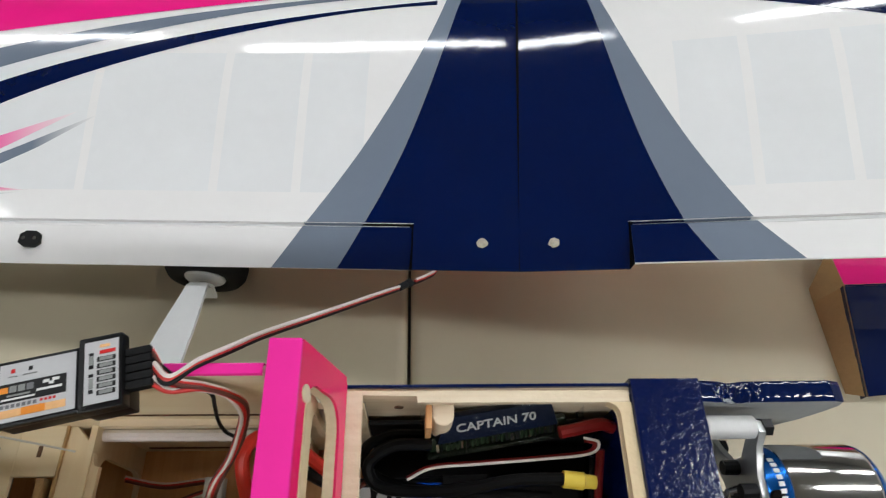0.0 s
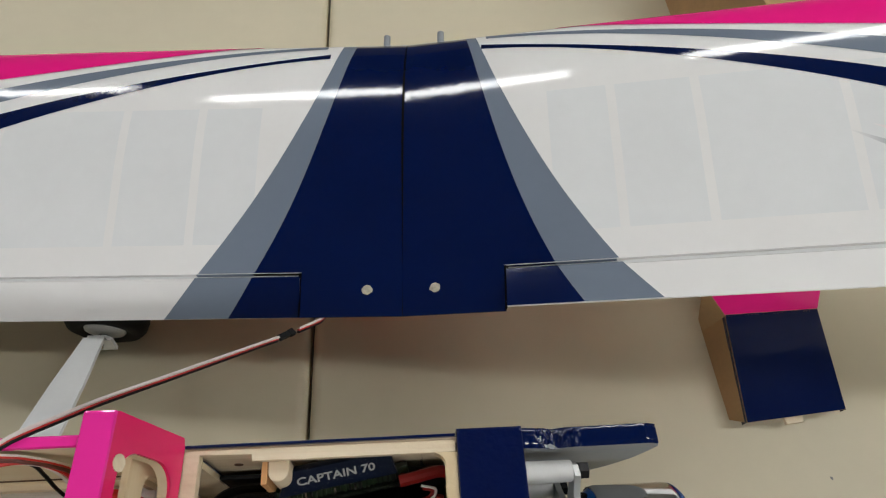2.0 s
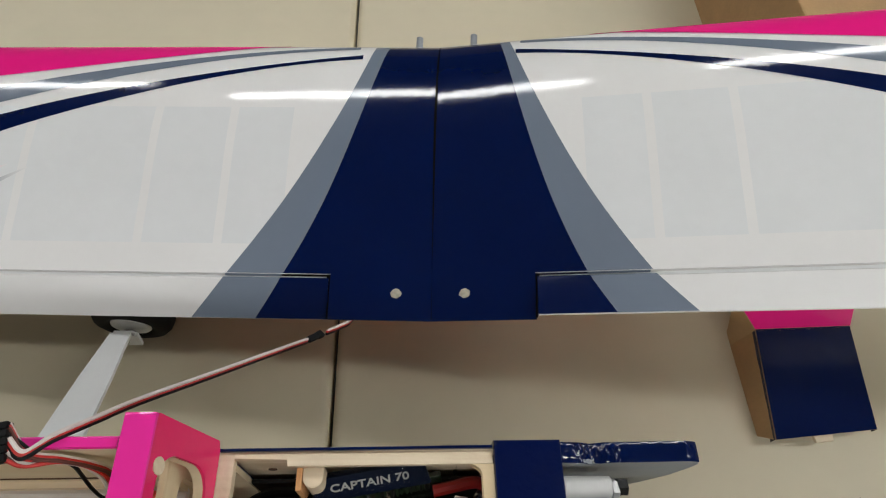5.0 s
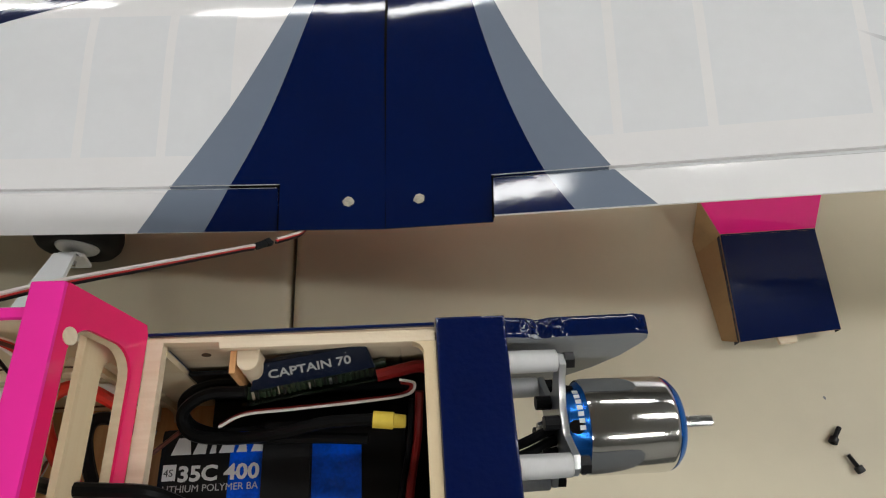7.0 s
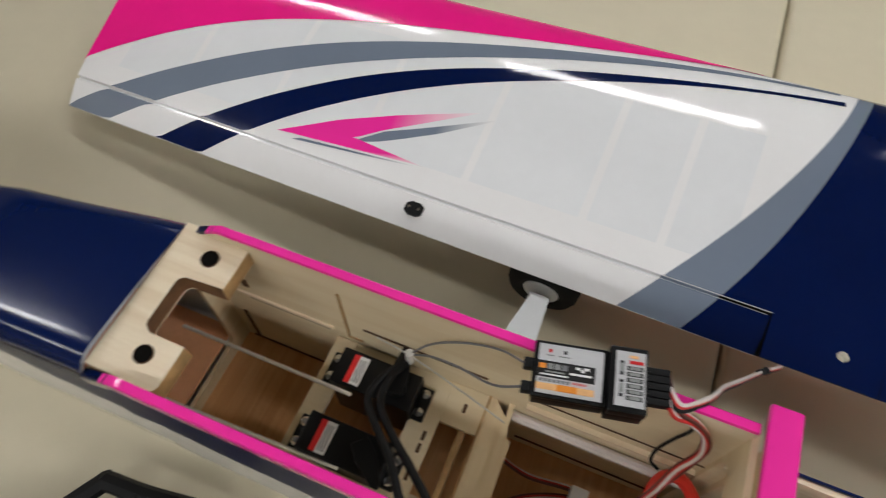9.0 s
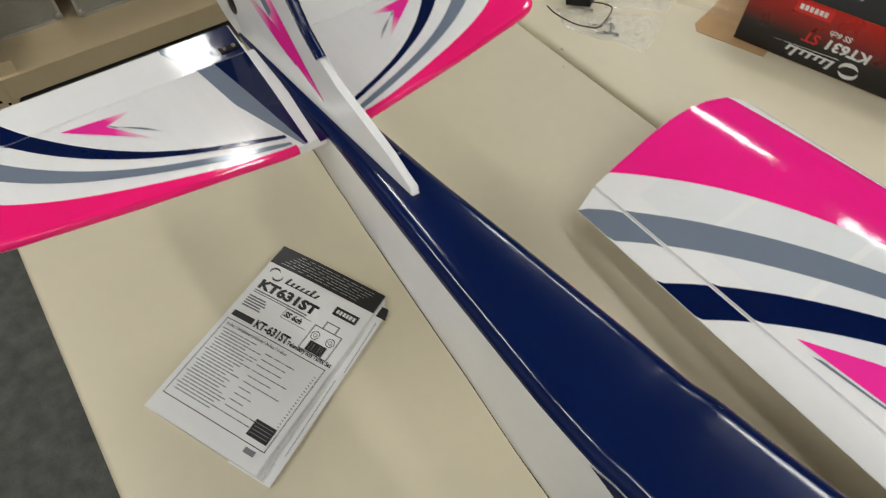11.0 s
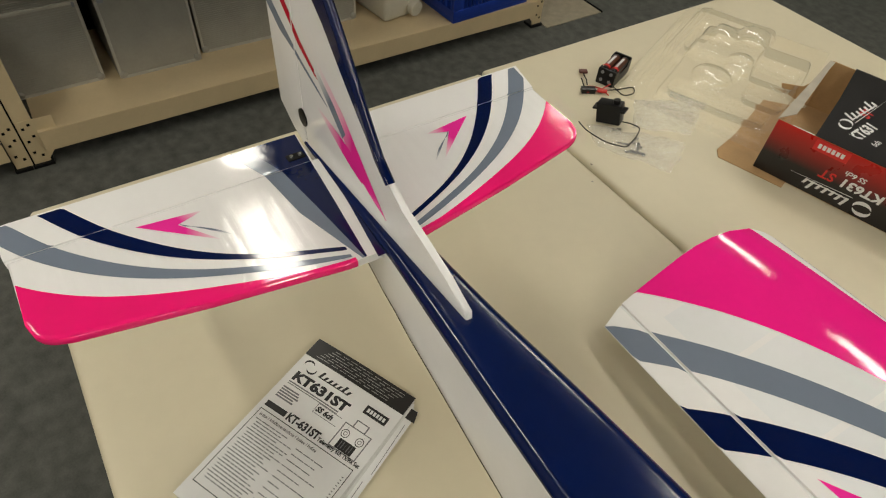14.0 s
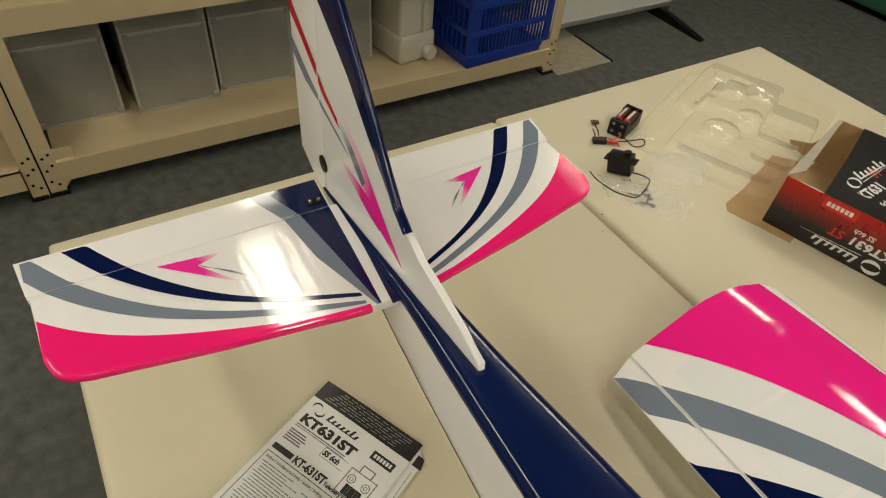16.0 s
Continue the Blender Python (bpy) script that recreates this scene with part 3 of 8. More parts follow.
WING = thing("wing", (0.08, -0.1, TZ), "glossy white model wing with navy, pink and slate stripes", "model wing")
XS = [0.0, 0.003, 0.01, 0.022, 0.04, 0.065, 0.082, 0.1, 0.12, 0.14, 0.165, 0.19, 0.22, 0.25, 0.28, 0.31] + [0.33 + 0.02 * k for k in range(27)] + [HX]
for side in (-1, 1):
    bm = bmesh.new()
    ss = [0, 0.1] + [0.1 * k for k in range(2, 9)] + [0.85, 0.9, 0.93, 0.96, 0.985, 1.0]
    up = [[bm.verts.new(w_at(side, tip_s(x) * f, x)) for f in ss] for x in XS]
    dn = [up[0]] + [[bm.verts.new(w_at(side, tip_s(x) * f, x, top=False)) for f in ss] for x in XS[1:]]
    for g in (up, dn):
        for a, b in zip(g, g[1:]):
            for i in range(len(ss) - 1):
                f = bm.faces.new((a[i], a[i + 1], b[i + 1], b[i]))
                # inner underside takes the added bounce colour
                f.material_index = 1 if g is dn and a is not g[0] and i < 3 else 0
    for k in range(1, len(XS) - 1):
        bm.faces.new((up[k][-1], up[k + 1][-1], dn[k + 1][-1], dn[k][-1]))
    bm.faces.new((up[0][-1], up[1][-1], dn[1][-1]))
    for i in range(len(ss) - 1):
        bm.faces.new((up[-1][i], up[-1][i + 1], dn[-1][i + 1], dn[-1][i]))
    ob = part("left_panel" if side < 0 else "right_panel", bm, [M_WHITE, M_UNDER], WING, "white film covered wing half", smooth=40)
    # fixed centre piece of the trailing edge
    bm = bmesh.new()
    rings = []
    for x in (HX + 0.0005, 0.9, 0.94, 0.97, 0.992, 1.0):
        rings.append([w_at(side, 0.0, x), w_at(side, 0.0785, x), w_at(side, 0.0785, x, 0.0006, False), w_at(side, 0.0, x, 0.0006, False)])
    loft(bm, rings)
    part("centre_trailing_edge", bm, M_NAVY, WING)
    # aileron
    bm = bmesh.new()
    rings = []
    for x in (0.880, 0.886, 0.9, 0.93, 0.96, 0.99, 1.0):
        s1 = tip_s(x)
        k = [0.0800 + (s1 - 0.0800) * i / 24 for i in range(25)]
        d = -0.004 if x < 0.883 else 0.0
        rings.append([w_at(side, s, x, d * 0.3) for s in k] + [w_at(side, s, x, 0.0005 + d, False) for s in k[::-1]])
    loft(bm, rings)
    ail = part("aileron", bm, M_WHITE, WING, "white aileron with stripe ends")
    # hinge line
    bm = bmesh.new()
    sheet(bm, lambda u, v: w_at(side, 0.0800 + u * (tip_s(0.87) - 0.0800), HX + 0.001 + 0.011 * v, -0.0035), 12, 1)
    part("hinge_tape", bm, M_BAY, WING, "dull hinge line between panel and aileron")
    # left root strip is near-black for the shade in its opened hinge gap
    bm = bmesh.new()
    sheet(bm, lambda u, v: w_at(side, 0.0785 + u * 0.0385, HX - 0.0012 + (0.0110 + (0.012 if side < 0 else 0.0)) * v, 0.0002 - (0.0070 if side < 0 else 0.0045) * math.sin(math.pi * v)), 8, 6)
    part("hinge_tape", bm, M_DARKGAP if side < 0 else M_NAVY, WING)
    bm = bmesh.new()
    sheet(bm, lambda u, v: w_at(side, 0.117 + u * 0.0445, HX - 0.0012 + (0.0110 + (0.008 if side < 0 else 0.0)) * v, 0.0002 - (0.0055 if side < 0 else 0.0040) * math.sin(math.pi * v)), 8, 6)
    part("hinge_tape", bm, M_GREY, WING)
    bm = bmesh.new()
    vs = [[w_at(side, 0.0797, x, 0.0002), w_at(side, 0.0797, x, 0.0008, False)] for x in (0.881, 0.9, 0.94, 0.97, 0.9995)]
    loft(bm, vs, cap=False, closed=False)
    part("aileron_end_film", bm, M_NAVY, ail)
    # near-black sheet across the end gap, in place of its shade
    bm = bmesh.new()
    sheet(bm, lambda u, v: w_at(side, 0.0784 + 0.0018 * v, 0.868 + 0.1315 * u, -0.0004), 6, 1)
    part("gap_shade_sheet", bm, M_DARKGAP, WING)


def curve_fit(pts, deg=4):
    a = np.array(pts)
    return np.poly1d(np.polyfit(a[:, 0], a[:, 1], deg))


C_PINK = curve_fit([(0.80, 0.83), (0.782, 0.772), (0.735, 0.635), (0.682, 0.516), (0.627, 0.425), (0.572, 0.352), (0.518, 0.292), (0.467, 0.245), (0.415, 0.205), (0.308, 0.135), (0.207, 0.062), (0.13, 0.0)])
C_GU = curve_fit([(0.775, 1.0), (0.734, 0.868), (0.703, 0.775), (0.652, 0.65), (0.601, 0.548), (0.551, 0.46), (0.502, 0.385), (0.455, 0.325), (0.41, 0.268), (0.38, 0.235), (0.306, 0.165), (0.206, 0.09), (0.072, 0.015)])
C_GL = curve_fit([(0.722, 1.0), (0.699, 0.955), (0.678, 0.878), (0.631, 0.743), (0.583, 0.632), (0.534, 0.543), (0.487, 0.465), (0.442, 0.397), (0.399, 0.335), (0.37, 0.297), (0.302, 0.206), (0.204, 0.116), (0.073, 0.038)])
C_NU = curve_fit([(0.652, 1.0), (0.618, 0.883), (0.586, 0.78), (0.544, 0.661), (0.501, 0.562), (0.458, 0.484), (0.415, 0.414), (0.37, 0.345), (0.296, 0.265), (0.201, 0.17), (0.068, 0.075)])
C_NL = curve_fit([(0.598, 1.0), (0.566, 0.875), (0.526, 0.75), (0.485, 0.645), (0.444, 0.555), (0.404, 0.475), (0.36, 0.402), (0.293, 0.308), (0.199, 0.195), (0.068, 0.098)])
C_CN = {-1: curve_fit([(0.0, 0.044), (0.05, 0.047), (0.25, 0.058), (0.42, 0.069), (0.54, 0.078), (0.69, 0.094), (0.82, 0.1095), (0.875, 0.116), (1.0, 0.1355)], 3),
        1: curve_fit([(0.0, 0.053), (0.3, 0.068), (0.336, 0.0715), (0.513, 0.0835), (0.575, 0.0875), (0.696, 0.098), (0.769, 0.105), (0.85, 0.1135), (1.0, 0.1355)], 3)}
C_CG = {-1: curve_fit([(0.0, 0.057), (0.05, 0.0595), (0.3, 0.077), (0.5, 0.101), (0.63, 0.1195), (0.735, 0.1365), (0.874, 0.160), (1.0, 0.1855)], 3),
        1: curve_fit([(0.0, 0.0615), (0.316, 0.0855), (0.39, 0.094), (0.525, 0.110), (0.607, 0.121), (0.711, 0.1365), (0.784, 0.148), (0.866, 0.161), (1.0, 0.1905)], 3)}


def film(name, side, fn, nu, nv, material, parent, off=0.00035, label="", uv=False):
    """A piece of coloured film on the upper skin. fn(u, v) gives span and chord stations."""
    bm = bmesh.new()
    def f(u, v):
        s, x = fn(u, v)
        return w_at(side, s, x, off)
    sheet(bm, f, nu, nv, uv)
    return part(name, bm, material, parent, label, smooth=60)


def band(name, side, c_hi, c_lo, s0, s1, material, x0, x1, off=0.00035, n=70):
    """A stripe between two curves of chord station over span, cut to x0..x1."""
    def fn(u, v):
        s = s0 + (s1 - s0) * u
        a, b = (float(c_hi(s)) if c_hi else 0.0), float(c_lo(s))
        a, b = min(max(a, x0), x1), min(max(b, x0), x1)
        x = a + (b - a) * v
        return min(s, tip_s(x) - 0.0002), x
    film(name, side, fn, n, 8, material, WING, off)


for side in (-1, 1):
    band("pink_leading_edge", side, None, C_PINK, 0.131, 0.796, M_PINK, 0.0, HX - 0.001, 0.0007, n=120)
    for x0, x1 in ((0.0, HX - 0.001), (0.882, 0.9995)):
        band("slate_stripe", side, C_GU, C_GL, 0.072, 0.776, M_GREY, x0, x1)
        band("navy_stripe", side, C_NU, C_NL, 0.068, 0.655, M_NAVY, x0, x1, n=80)
    for nm, mt, lo, hi in (("navy_centre_film", M_NAVY, lambda x: 0.0, C_CN[side]), ("slate_centre_film", M_GREY, C_CN[side], C_CG[side])):
        film(nm, side, lambda u, v: (lo(u * (HX - 0.001)) + (float(hi(u * (HX - 0.001))) - lo(u * (HX - 0.001))) * v, u * (HX - 0.001)), 40, 4, mt, WING)
        def fa(u, v):
            x = 0.8795 + 0.1200 * u
            a, b = max(lo(x), 0.0799), float(hi(x))
            return a + (b - a) * v, x
        film(nm, side, fa, 8, 4, mt, WING)
    # one piece of navy film over the fixed centre of the trailing edge
    film("navy_centre_film", side, lambda u, v: (0.0784 * v, HX - 0.02 + (0.9995 - HX + 0.02) * u), 8, 3, M_NAVY, WING, 0.0006)
    # near-black sheet painting the shade inside the aileron's end gap
    bm = bmesh.new()
    sheet(bm, lambda u, v: w_at(side, 0.0775 + 0.004 * v, HX + (0.9985 - HX) * u, -0.0016 * (1 - u)), 6, 1)
    part("gap_shade_sheet", bm, M_DARKGAP, WING)
    # open structure bays, where the film spans between ribs
    edges = [0.1165, 0.170, 0.2345, 0.3405, 0.4465, 0.5525, 0.6585, 0.745]
    for k in range(len(edges) - 1):
        a, b = edges[k] + 0.0035, edges[k + 1] - 0.0035
        def fb(u, v, a=a, b=b):
            return a + (b - a) * u, 0.315 + 0.463 * v
        film("bay_film", side, fb, 10, 16, M_BAY, WING, 0.00018)
    # arrow flash
    def tri(u, v, p, q, r, t):
        a = [p[i] + (q[i] - p[i]) * u for i in (0, 1)]
        b = [r[i] + (t[i] - r[i]) * u for i in (0, 1)]
        return a[0] + (b[0] - a[0]) * v, a[1] + (b[1] - a[1]) * v
    def arm(u, v):
        s = 0.531 + (0.353 - 0.531) * u
        top = float(np.interp(s, [0.353, 0.426, 0.476, 0.531], [0.527, 0.627, 0.707, 0.819]))
        bot = float(np.interp(s, [0.353, 0.40, 0.432, 0.454, 0.531], [0.530, 0.630, 0.698, 0.757, 0.821]))
        return s, top + (bot - top) * v
    film("pink_flash", side, arm, 24, 4, M_FADE_PINK, WING, 0.0005, uv=True)
    film("pink_flash", side, lambda u, v: tri(u, v, (0.531, 0.820), (0.38, 0.780), (0.454, 0.757), (0.379, 0.783)), 16, 4, M_FADE_PINK, WING, 0.00055, uv=True)
    film("slate_flash", side, lambda u, v: tri(u, v, (0.513, 0.835), (0.40, 0.796), (0.505, 0.822), (0.385, 0.787)), 16, 2, M_FADE_GREY, WING, 0.00045, uv=True)
    def g2(u, v):
        s = 0.452 + (0.336 - 0.452) * u
        top = float(np.interp(s, [0.336, 0.39, 0.43, 0.452], [0.537, 0.632, 0.700, 0.762]))
        bot = float(np.interp(s, [0.336, 0.38, 0.41, 0.43, 0.452], [0.540, 0.645, 0.705, 0.742, 0.770]))
        return s, top + (bot - top) * v
    film("slate_flash", side, g2, 16, 4, M_FADE_GREY, WING, 0.0003, uv=True)

# raised seam where the halves meet
bm = bmesh.new()
sheet(bm, lambda u, v: (w_at(-1, 0.0012, u, 0.0005) * (1 - v) + w_at(1, 0.0012, u, 0.0005) * v), 40, 2)
part("seam_tape", bm, M_NAVY, WING, "thin navy tape over the centre seam")
bm = bmesh.new()
sheet(bm, lambda u, v: (w_at(-1, 0.00042, u, 0.0009) * (1 - v) + w_at(1, 0.00042, u, 0.0009) * v), 40, 1)
part("seam_groove", bm, M_DARKGAP, WING, "fine dark centre seam")
for s in (-1, 1):
    p = w_at(s, 0.020 if s < 0 else 0.030, 0.02, -0.006)
    bm = bmesh.new()
    cyl(bm, p - E_C * 0.03, p + E_C * 0.016, 0.0031, 14)
    part("dowel", bm, M_GREYPAINT, WING, "grey leading edge dowel")
    p = w_at(s, 0.0275 if s < 0 else 0.0255, 0.921, 0.0004)
    n = N_L if s < 0 else N_R
    bm = bmesh.new()
    random.seed(7 + s)
    rag = [0.0036 + random.uniform(0, 0.0013) for _ in range(14)]
    u_, w_ = n.orthogonal().normalized(), n.cross(n.orthogonal().normalized())
    ring = lambda f, h: [p + n * (h + random.uniform(0, 0.0002)) + (u_ * math.cos(math.pi * k / 7) + w_ * math.sin(math.pi * k / 7)) * (rag[k] if f == 0 else f) for k in range(14)]
    loft(bm, [ring(0, 0.0001), ring(0.0032, 0.0008), ring(0.0020, 0.0009), ring(0.0010, 0.0006)])
    rim_ = part("bolt_hole_rim", bm, M_BEIGE, WING, "ragged beige film rim of a bolt hole")
    bm = bmesh.new()
    cyl(bm, p - n * 0.001, p + n * 0.0001, 0.0019, 12)
    part("bore", bm, M_BEIGE, rim_)
# control horn plate on each aileron and small hatch marks
for side in (-1, 1):
    c = w_at(side, 0.372, 0.93, 0.0002)
    es, n = (E_L, N_L) if side < 0 else (E_R, N_R)
    bm = bmesh.new()
    m = plane_m(c, es, -E_C)
    prism(bm, [(-0.0085, -0.0035), (-0.004, -0.0065), (0.004, -0.0065), (0.0085, -0.0035), (0.0085, 0.0035), (0.004, 0.0065), (-0.004, 0.0065), (-0.0085, 0.0035)], "z", -0.0018, 0.0018, 0.0006, m)
    horn = part("control_horn_plate", bm, M_BLACK, WING, "black hexagonal horn backing plate")
    for dx in (-0.0045, 0.0045):
        bm = bmesh.new()
        cyl(bm, m @ Vector((dx, 0, -0.0025)), m @ Vector((dx, 0, 0.0026)), 0.0016, 8)
        part("screw", bm, M_STEEL, horn)

# ---- the fuselage, standing on its undercarriage ----
PLANE = thing("model_airplane", (-0.3, -0.41, TZ), "wingless model airplane fuselage in navy, white and pink film", "model airplane")


def y_mid(x):
    return float(np.interp(x, [-0.935, -0.75, -0.50, -0.46, -0.42, -0.338], [-0.427, -0.4205, -0.4195, -0.4185, -0.416, -0.410]))


def half_w(x):
    return float(np.interp(x, [-0.935, -0.75, -0.70, -0.66, -0.60, -0.55, -0.50, -0.46, -0.42, -0.338, -0.2, 0.137], [0.009, 0.0185, 0.022, 0.025, 0.030, 0.0335, 0.037, 0.0385, 0.0395, 0.044, 0.045, 0.0475]))


def deck_z(x):
    return float(np.interp(x, [-0.94, -0.8, -0.667, -0.452, -0.440, -0.337], [0.944, 0.950, 0.957, 0.9728, 0.9772, 0.9838]))


def belly_z(x):
    return float(np.interp(x, [-0.94, -0.87, -0.80, -0.765, -0.72, -0.65, -0.57, -0.50, -0.40, -0.31, -0.15, 0.1, 0.137], [0.934, 0.915, 0.896, 0.884, 0.877, 0.875, 0.874, 0.867, 0.853, 0.838, 0.836, 0.838, 0.840]))


# rear body: deck, sides and belly in one skin
bm = bmesh.new()
rings = []
for k in range(31):
    x = -0.337 + (-0.937 + 0.337) * k / 30
    yc, h, zt, zb = y_mid(x), half_w(x), deck_z(x), belly_z(x)
    r = min(0.010, h * 0.45)
    ring = []
    for cy, cz, a0 in ((h - r, zt - r, 0), (-(h - r), zt - r, 90), (-(h - 0.003), zb + 0.003, 180), ((h - 0.003), zb + 0.003, 270)):
        rr = r if cz > zb + 0.02 else 0.003
        if a0 < 180:
            cz = zt - rr
        for s in range(6):
            a = radians(a0 + 90 * s / 5)
            ring.append(Vector((x, yc + cy + rr * math.cos(a), cz + rr * math.sin(a))))
    rings.append(ring)
vs = loft(bm, rings, cap=False)
bm.faces.new(vs[-1])
rear = part("rear_body", bm, M_WHITE, PLANE, "white film covered rear fuselage", smooth=50)


def rear_top(x, f, off=0.0004):
    """A place on the navy deck: f from -1 (near) to 1 (far), past 0.8 it rolls over the edge."""
    yc, h, zt = y_mid(x), half_w(x), deck_z(x)
    r = min(0.010, h * 0.45)
    arc = r * math.pi / 2
    total = (h - r) + arc
    d = abs(f) * total
    s = 1 if f >= 0 else -1
    lean = 0.052 + 0.006 * min(1.0, max(0.0, (x + 0.453) / 0.010))    # the deck leans a little towards its far edge
    zt += lean * (h - r - s * min(d, h - r))
    if d <= h - r:
        return Vector((x, yc + s * d, zt + off + (0.0009 if x < -0.452 else 0.0004) * (1 - (d / (h - r)) ** 2)))
    a = (d - (h - r)) / r
    return Vector((x, yc + s * (h - r + (r + off) * math.sin(a)), zt - r + (r + off) * math.cos(a)))


bm = bmesh.new()
sheet(bm, lambda u, v: rear_top(-0.3362 - 0.5998 * u, -1 + 2 * v), 40, 24)
part("navy_deck", bm, M_DECK, PLANE, "glossy navy deck film", smooth=60)
# navy film carried down the sides towards the wing seat
for s in (-1, 1):
    bm = bmesh.new()
    def side_film(u, v, s=s):
        x = -0.337 - 0.12 * u
        zt = deck_z(x) - 0.0085
        lo = float(np.interp(x, [-0.457, -0.44, -0.40, -0.375, -0.337], [deck_z(-0.457) - 0.009, 0.958, 0.938, 0.927, 0.922]))
        return Vector((x, y_mid(x) + s * (half_w(x) + 0.0008), zt + (min(lo, zt - 0.0002) - zt) * v))
    sheet(bm, side_film, 24, 4)
    part("navy_side_film", bm, M_NAVY_SIDE, PLANE)

# near-black line along the lower edge of the sides
for s in (-1, 1):
    bm = bmesh.new()
    sheet(bm, lambda u, v: Vector((-0.335 - 0.50 * u, y_mid(-0.335 - 0.50 * u) + s * (half_w(-0.335 - 0.50 * u) + 0.0010), belly_z(-0.335 - 0.50 * u) + 0.0030 + 0.0022 * v)), 30, 1)
    part("belly_edge_line", bm, M_DARKGAP, PLANE)

# saddle bay: two thin plywood sides, floor, formers
X0, X1 = -0.337, -0.020
for s in (-1, 1):
    yo = -0.4545 if s < 0 else -0.3685
    yi = yo - s * 0.003
    bm = bmesh.new()
    n = 20
    outer, inner = [], []
    top = lambda x: float(np.interp(x, [-0.337, -0.315, -0.20, -0.06, -0.0545, -0.052, -0.0199], [0.978, 0.992, 0.9945, 0.997, 0.997, 0.944, 0.943]))
    xs = [X0, -0.325, -0.315, -0.28, -0.24, -0.20, -0.16, -0.12, -0.08, -0.06, -0.0545, -0.052, -0.036, X1]
    for x in xs:
        outer.append((x, top(x)))
    poly = outer + [(X1, belly_z(X1)), (-0.15, belly_z(-0.15)), (X0, belly_z(X0))]
    prism(bm, poly, "y", min(yo, yi), max(yo, yi))
    side = part("fuselage_side", bm, M_PLY, PLANE, "thin light plywood fuselage side, scorched at cut edges")
    # outer covering: white below, navy above the wing seat
    bm = bmesh.new()
    sheet(bm, lambda u, v: Vector((X0 + (X1 - X0) * u, yo + s * 0.0006, belly_z(X0 + (X1 - X0) * u) + (top(X0 + (X1 - X0) * u) - 0.002 - belly_z(X0 + (X1 - X0) * u)) * v)), 30, 2)
    part("white_side_film", bm, M_WHITE, side)
    bm = bmesh.new()
    def navy_side(u, v):
        x = X0 + (X1 - X0) * u
        t = top(x) - 0.003
        lo = t - float(np.interp(x, [-0.337, -0.28, -0.18, -0.02], [0.055, 0.072, 0.075, 0.05]))
        return Vector((x, yo + s * 0.0011, t + (lo - t) * v))
    sheet(bm, navy_side, 30, 4)
    part("navy_side_film", bm, M_NAVY_SIDE, side)
    # pink edging film folded over the top edge
    bm = bmesh.new()
    prof = [(s * 0.0013, -0.009), (s * 0.0013, -0.0003), (s * 0.0006, 0.0006), (-s * 0.0032, 0.0006), (-s * 0.0036, -0.0012)]
    vs = []
    for x in [-0.322 + (0.322 - 0.055) * k / 34 for k in range(35)]:
        f = min(1.0, (x + 0.3222) / 0.012)
        vs.append([Vector((x, yo + p, top(x) + (q if q > -0.005 else q * f))) for p, q in prof])
    loft(bm, vs, cap=False, closed=False)
    part("pink_edge_film", bm, M_PINK_TRIM, side, "pink film folded over the saddle edge")
    bm = bmesh.new()
    vs = []
    for x in [-0.3372 + 0.019 * k / 8 for k in range(9)]:
        vs.append([Vector((x, yo + p, top(x) + q - 0.0002)) for p, q in prof])
    loft(bm, vs, cap=False, closed=False)
    part("navy_edge_film", bm, M_NAVY, side)
    # inner stringer and grooves
    bm = bmesh.new()
    box(bm, X0, -0.260, yi - s * 0.0012, yi, 0.9232, 0.926)
    part("stringer", bm, M_BALSA, side)
    bm = bmesh.new()
    box(bm, -0.145, -0.056, yi - s * 0.003, yi, 0.9205, 0.926)
    part("stringer", bm, M_BALSA, side)
    for xa, xb, za, zb in ((-0.2515, -0.2500, 0.921, 0.973), (-0.2515, -0.242, 0.920, 0.9215), (-0.3155, -0.263, 0.9205, 0.9222), (-0.3165, -0.312, 0.935, 0.944), (-0.240, -0.168, 0.938, 0.9395), (-0.142, -0.055, 0.9345, 0.9355), (-0.145, -0.056, 0.9175, 0.9190), (-0.145, -0.056, 0.8605, 0.8625), (-0.332, -0.262, 0.8512, 0.8535), (-0.3290, -0.3265, 0.8525, 0.893)):
        bm = bmesh.new()
        box(bm, xa, xb, yi - s * 0.0006, yi, za, zb)
        part("scorched_cut", bm, M_PLY_EDGE if xa == -0.2515 else M_BURNT, side)
# floor of the bay
bm = bmesh.new()
box(bm, X0, X1, -0.4515, -0.3715, 0.848, 0.851)
part("bay_floor", bm, M_PLY_DARK, PLANE, "brown plywood bay floor")
# panel coloured as the belly film lit from below
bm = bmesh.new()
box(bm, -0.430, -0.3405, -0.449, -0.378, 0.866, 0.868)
part("orange_glow_panel", bm, M_ORANGE_GLOW, PLANE, "orange panel behind the rear former, coloured for light through the belly film")
# rear bulkhead under the deck
# U-shaped wing bolt block with two holes
bm = bmesh.new()
u = [(-0.337, -0.4505), (-0.299, -0.4505)]
def arcp(cx, cy, r, a0, a1, n=4):
    return [(cx + r * math.cos(radians(a0 + (a1 - a0) * k / n)), cy + r * math.sin(radians(a0 + (a1 - a0) * k / n))) for k in range(n + 1)]
u = [(-0.337, -0.450)] + arcp(-0.302, -0.447, 0.003, -90, 0) + [(-0.299, -0.4265)] + [(-0.318, -0.4265)] + arcp(-0.318, -0.4215, 0.005, -90, -180)[0:] + arcp(-0.318, -0.400, 0.005, 180, 90) + [(-0.299, -0.395)] + arcp(-0.302, -0.371, 0.003, 0, 90) + [(-0.337, -0.368)]
prism(bm, u, "z", 0.971, 0.983, 0.0006)
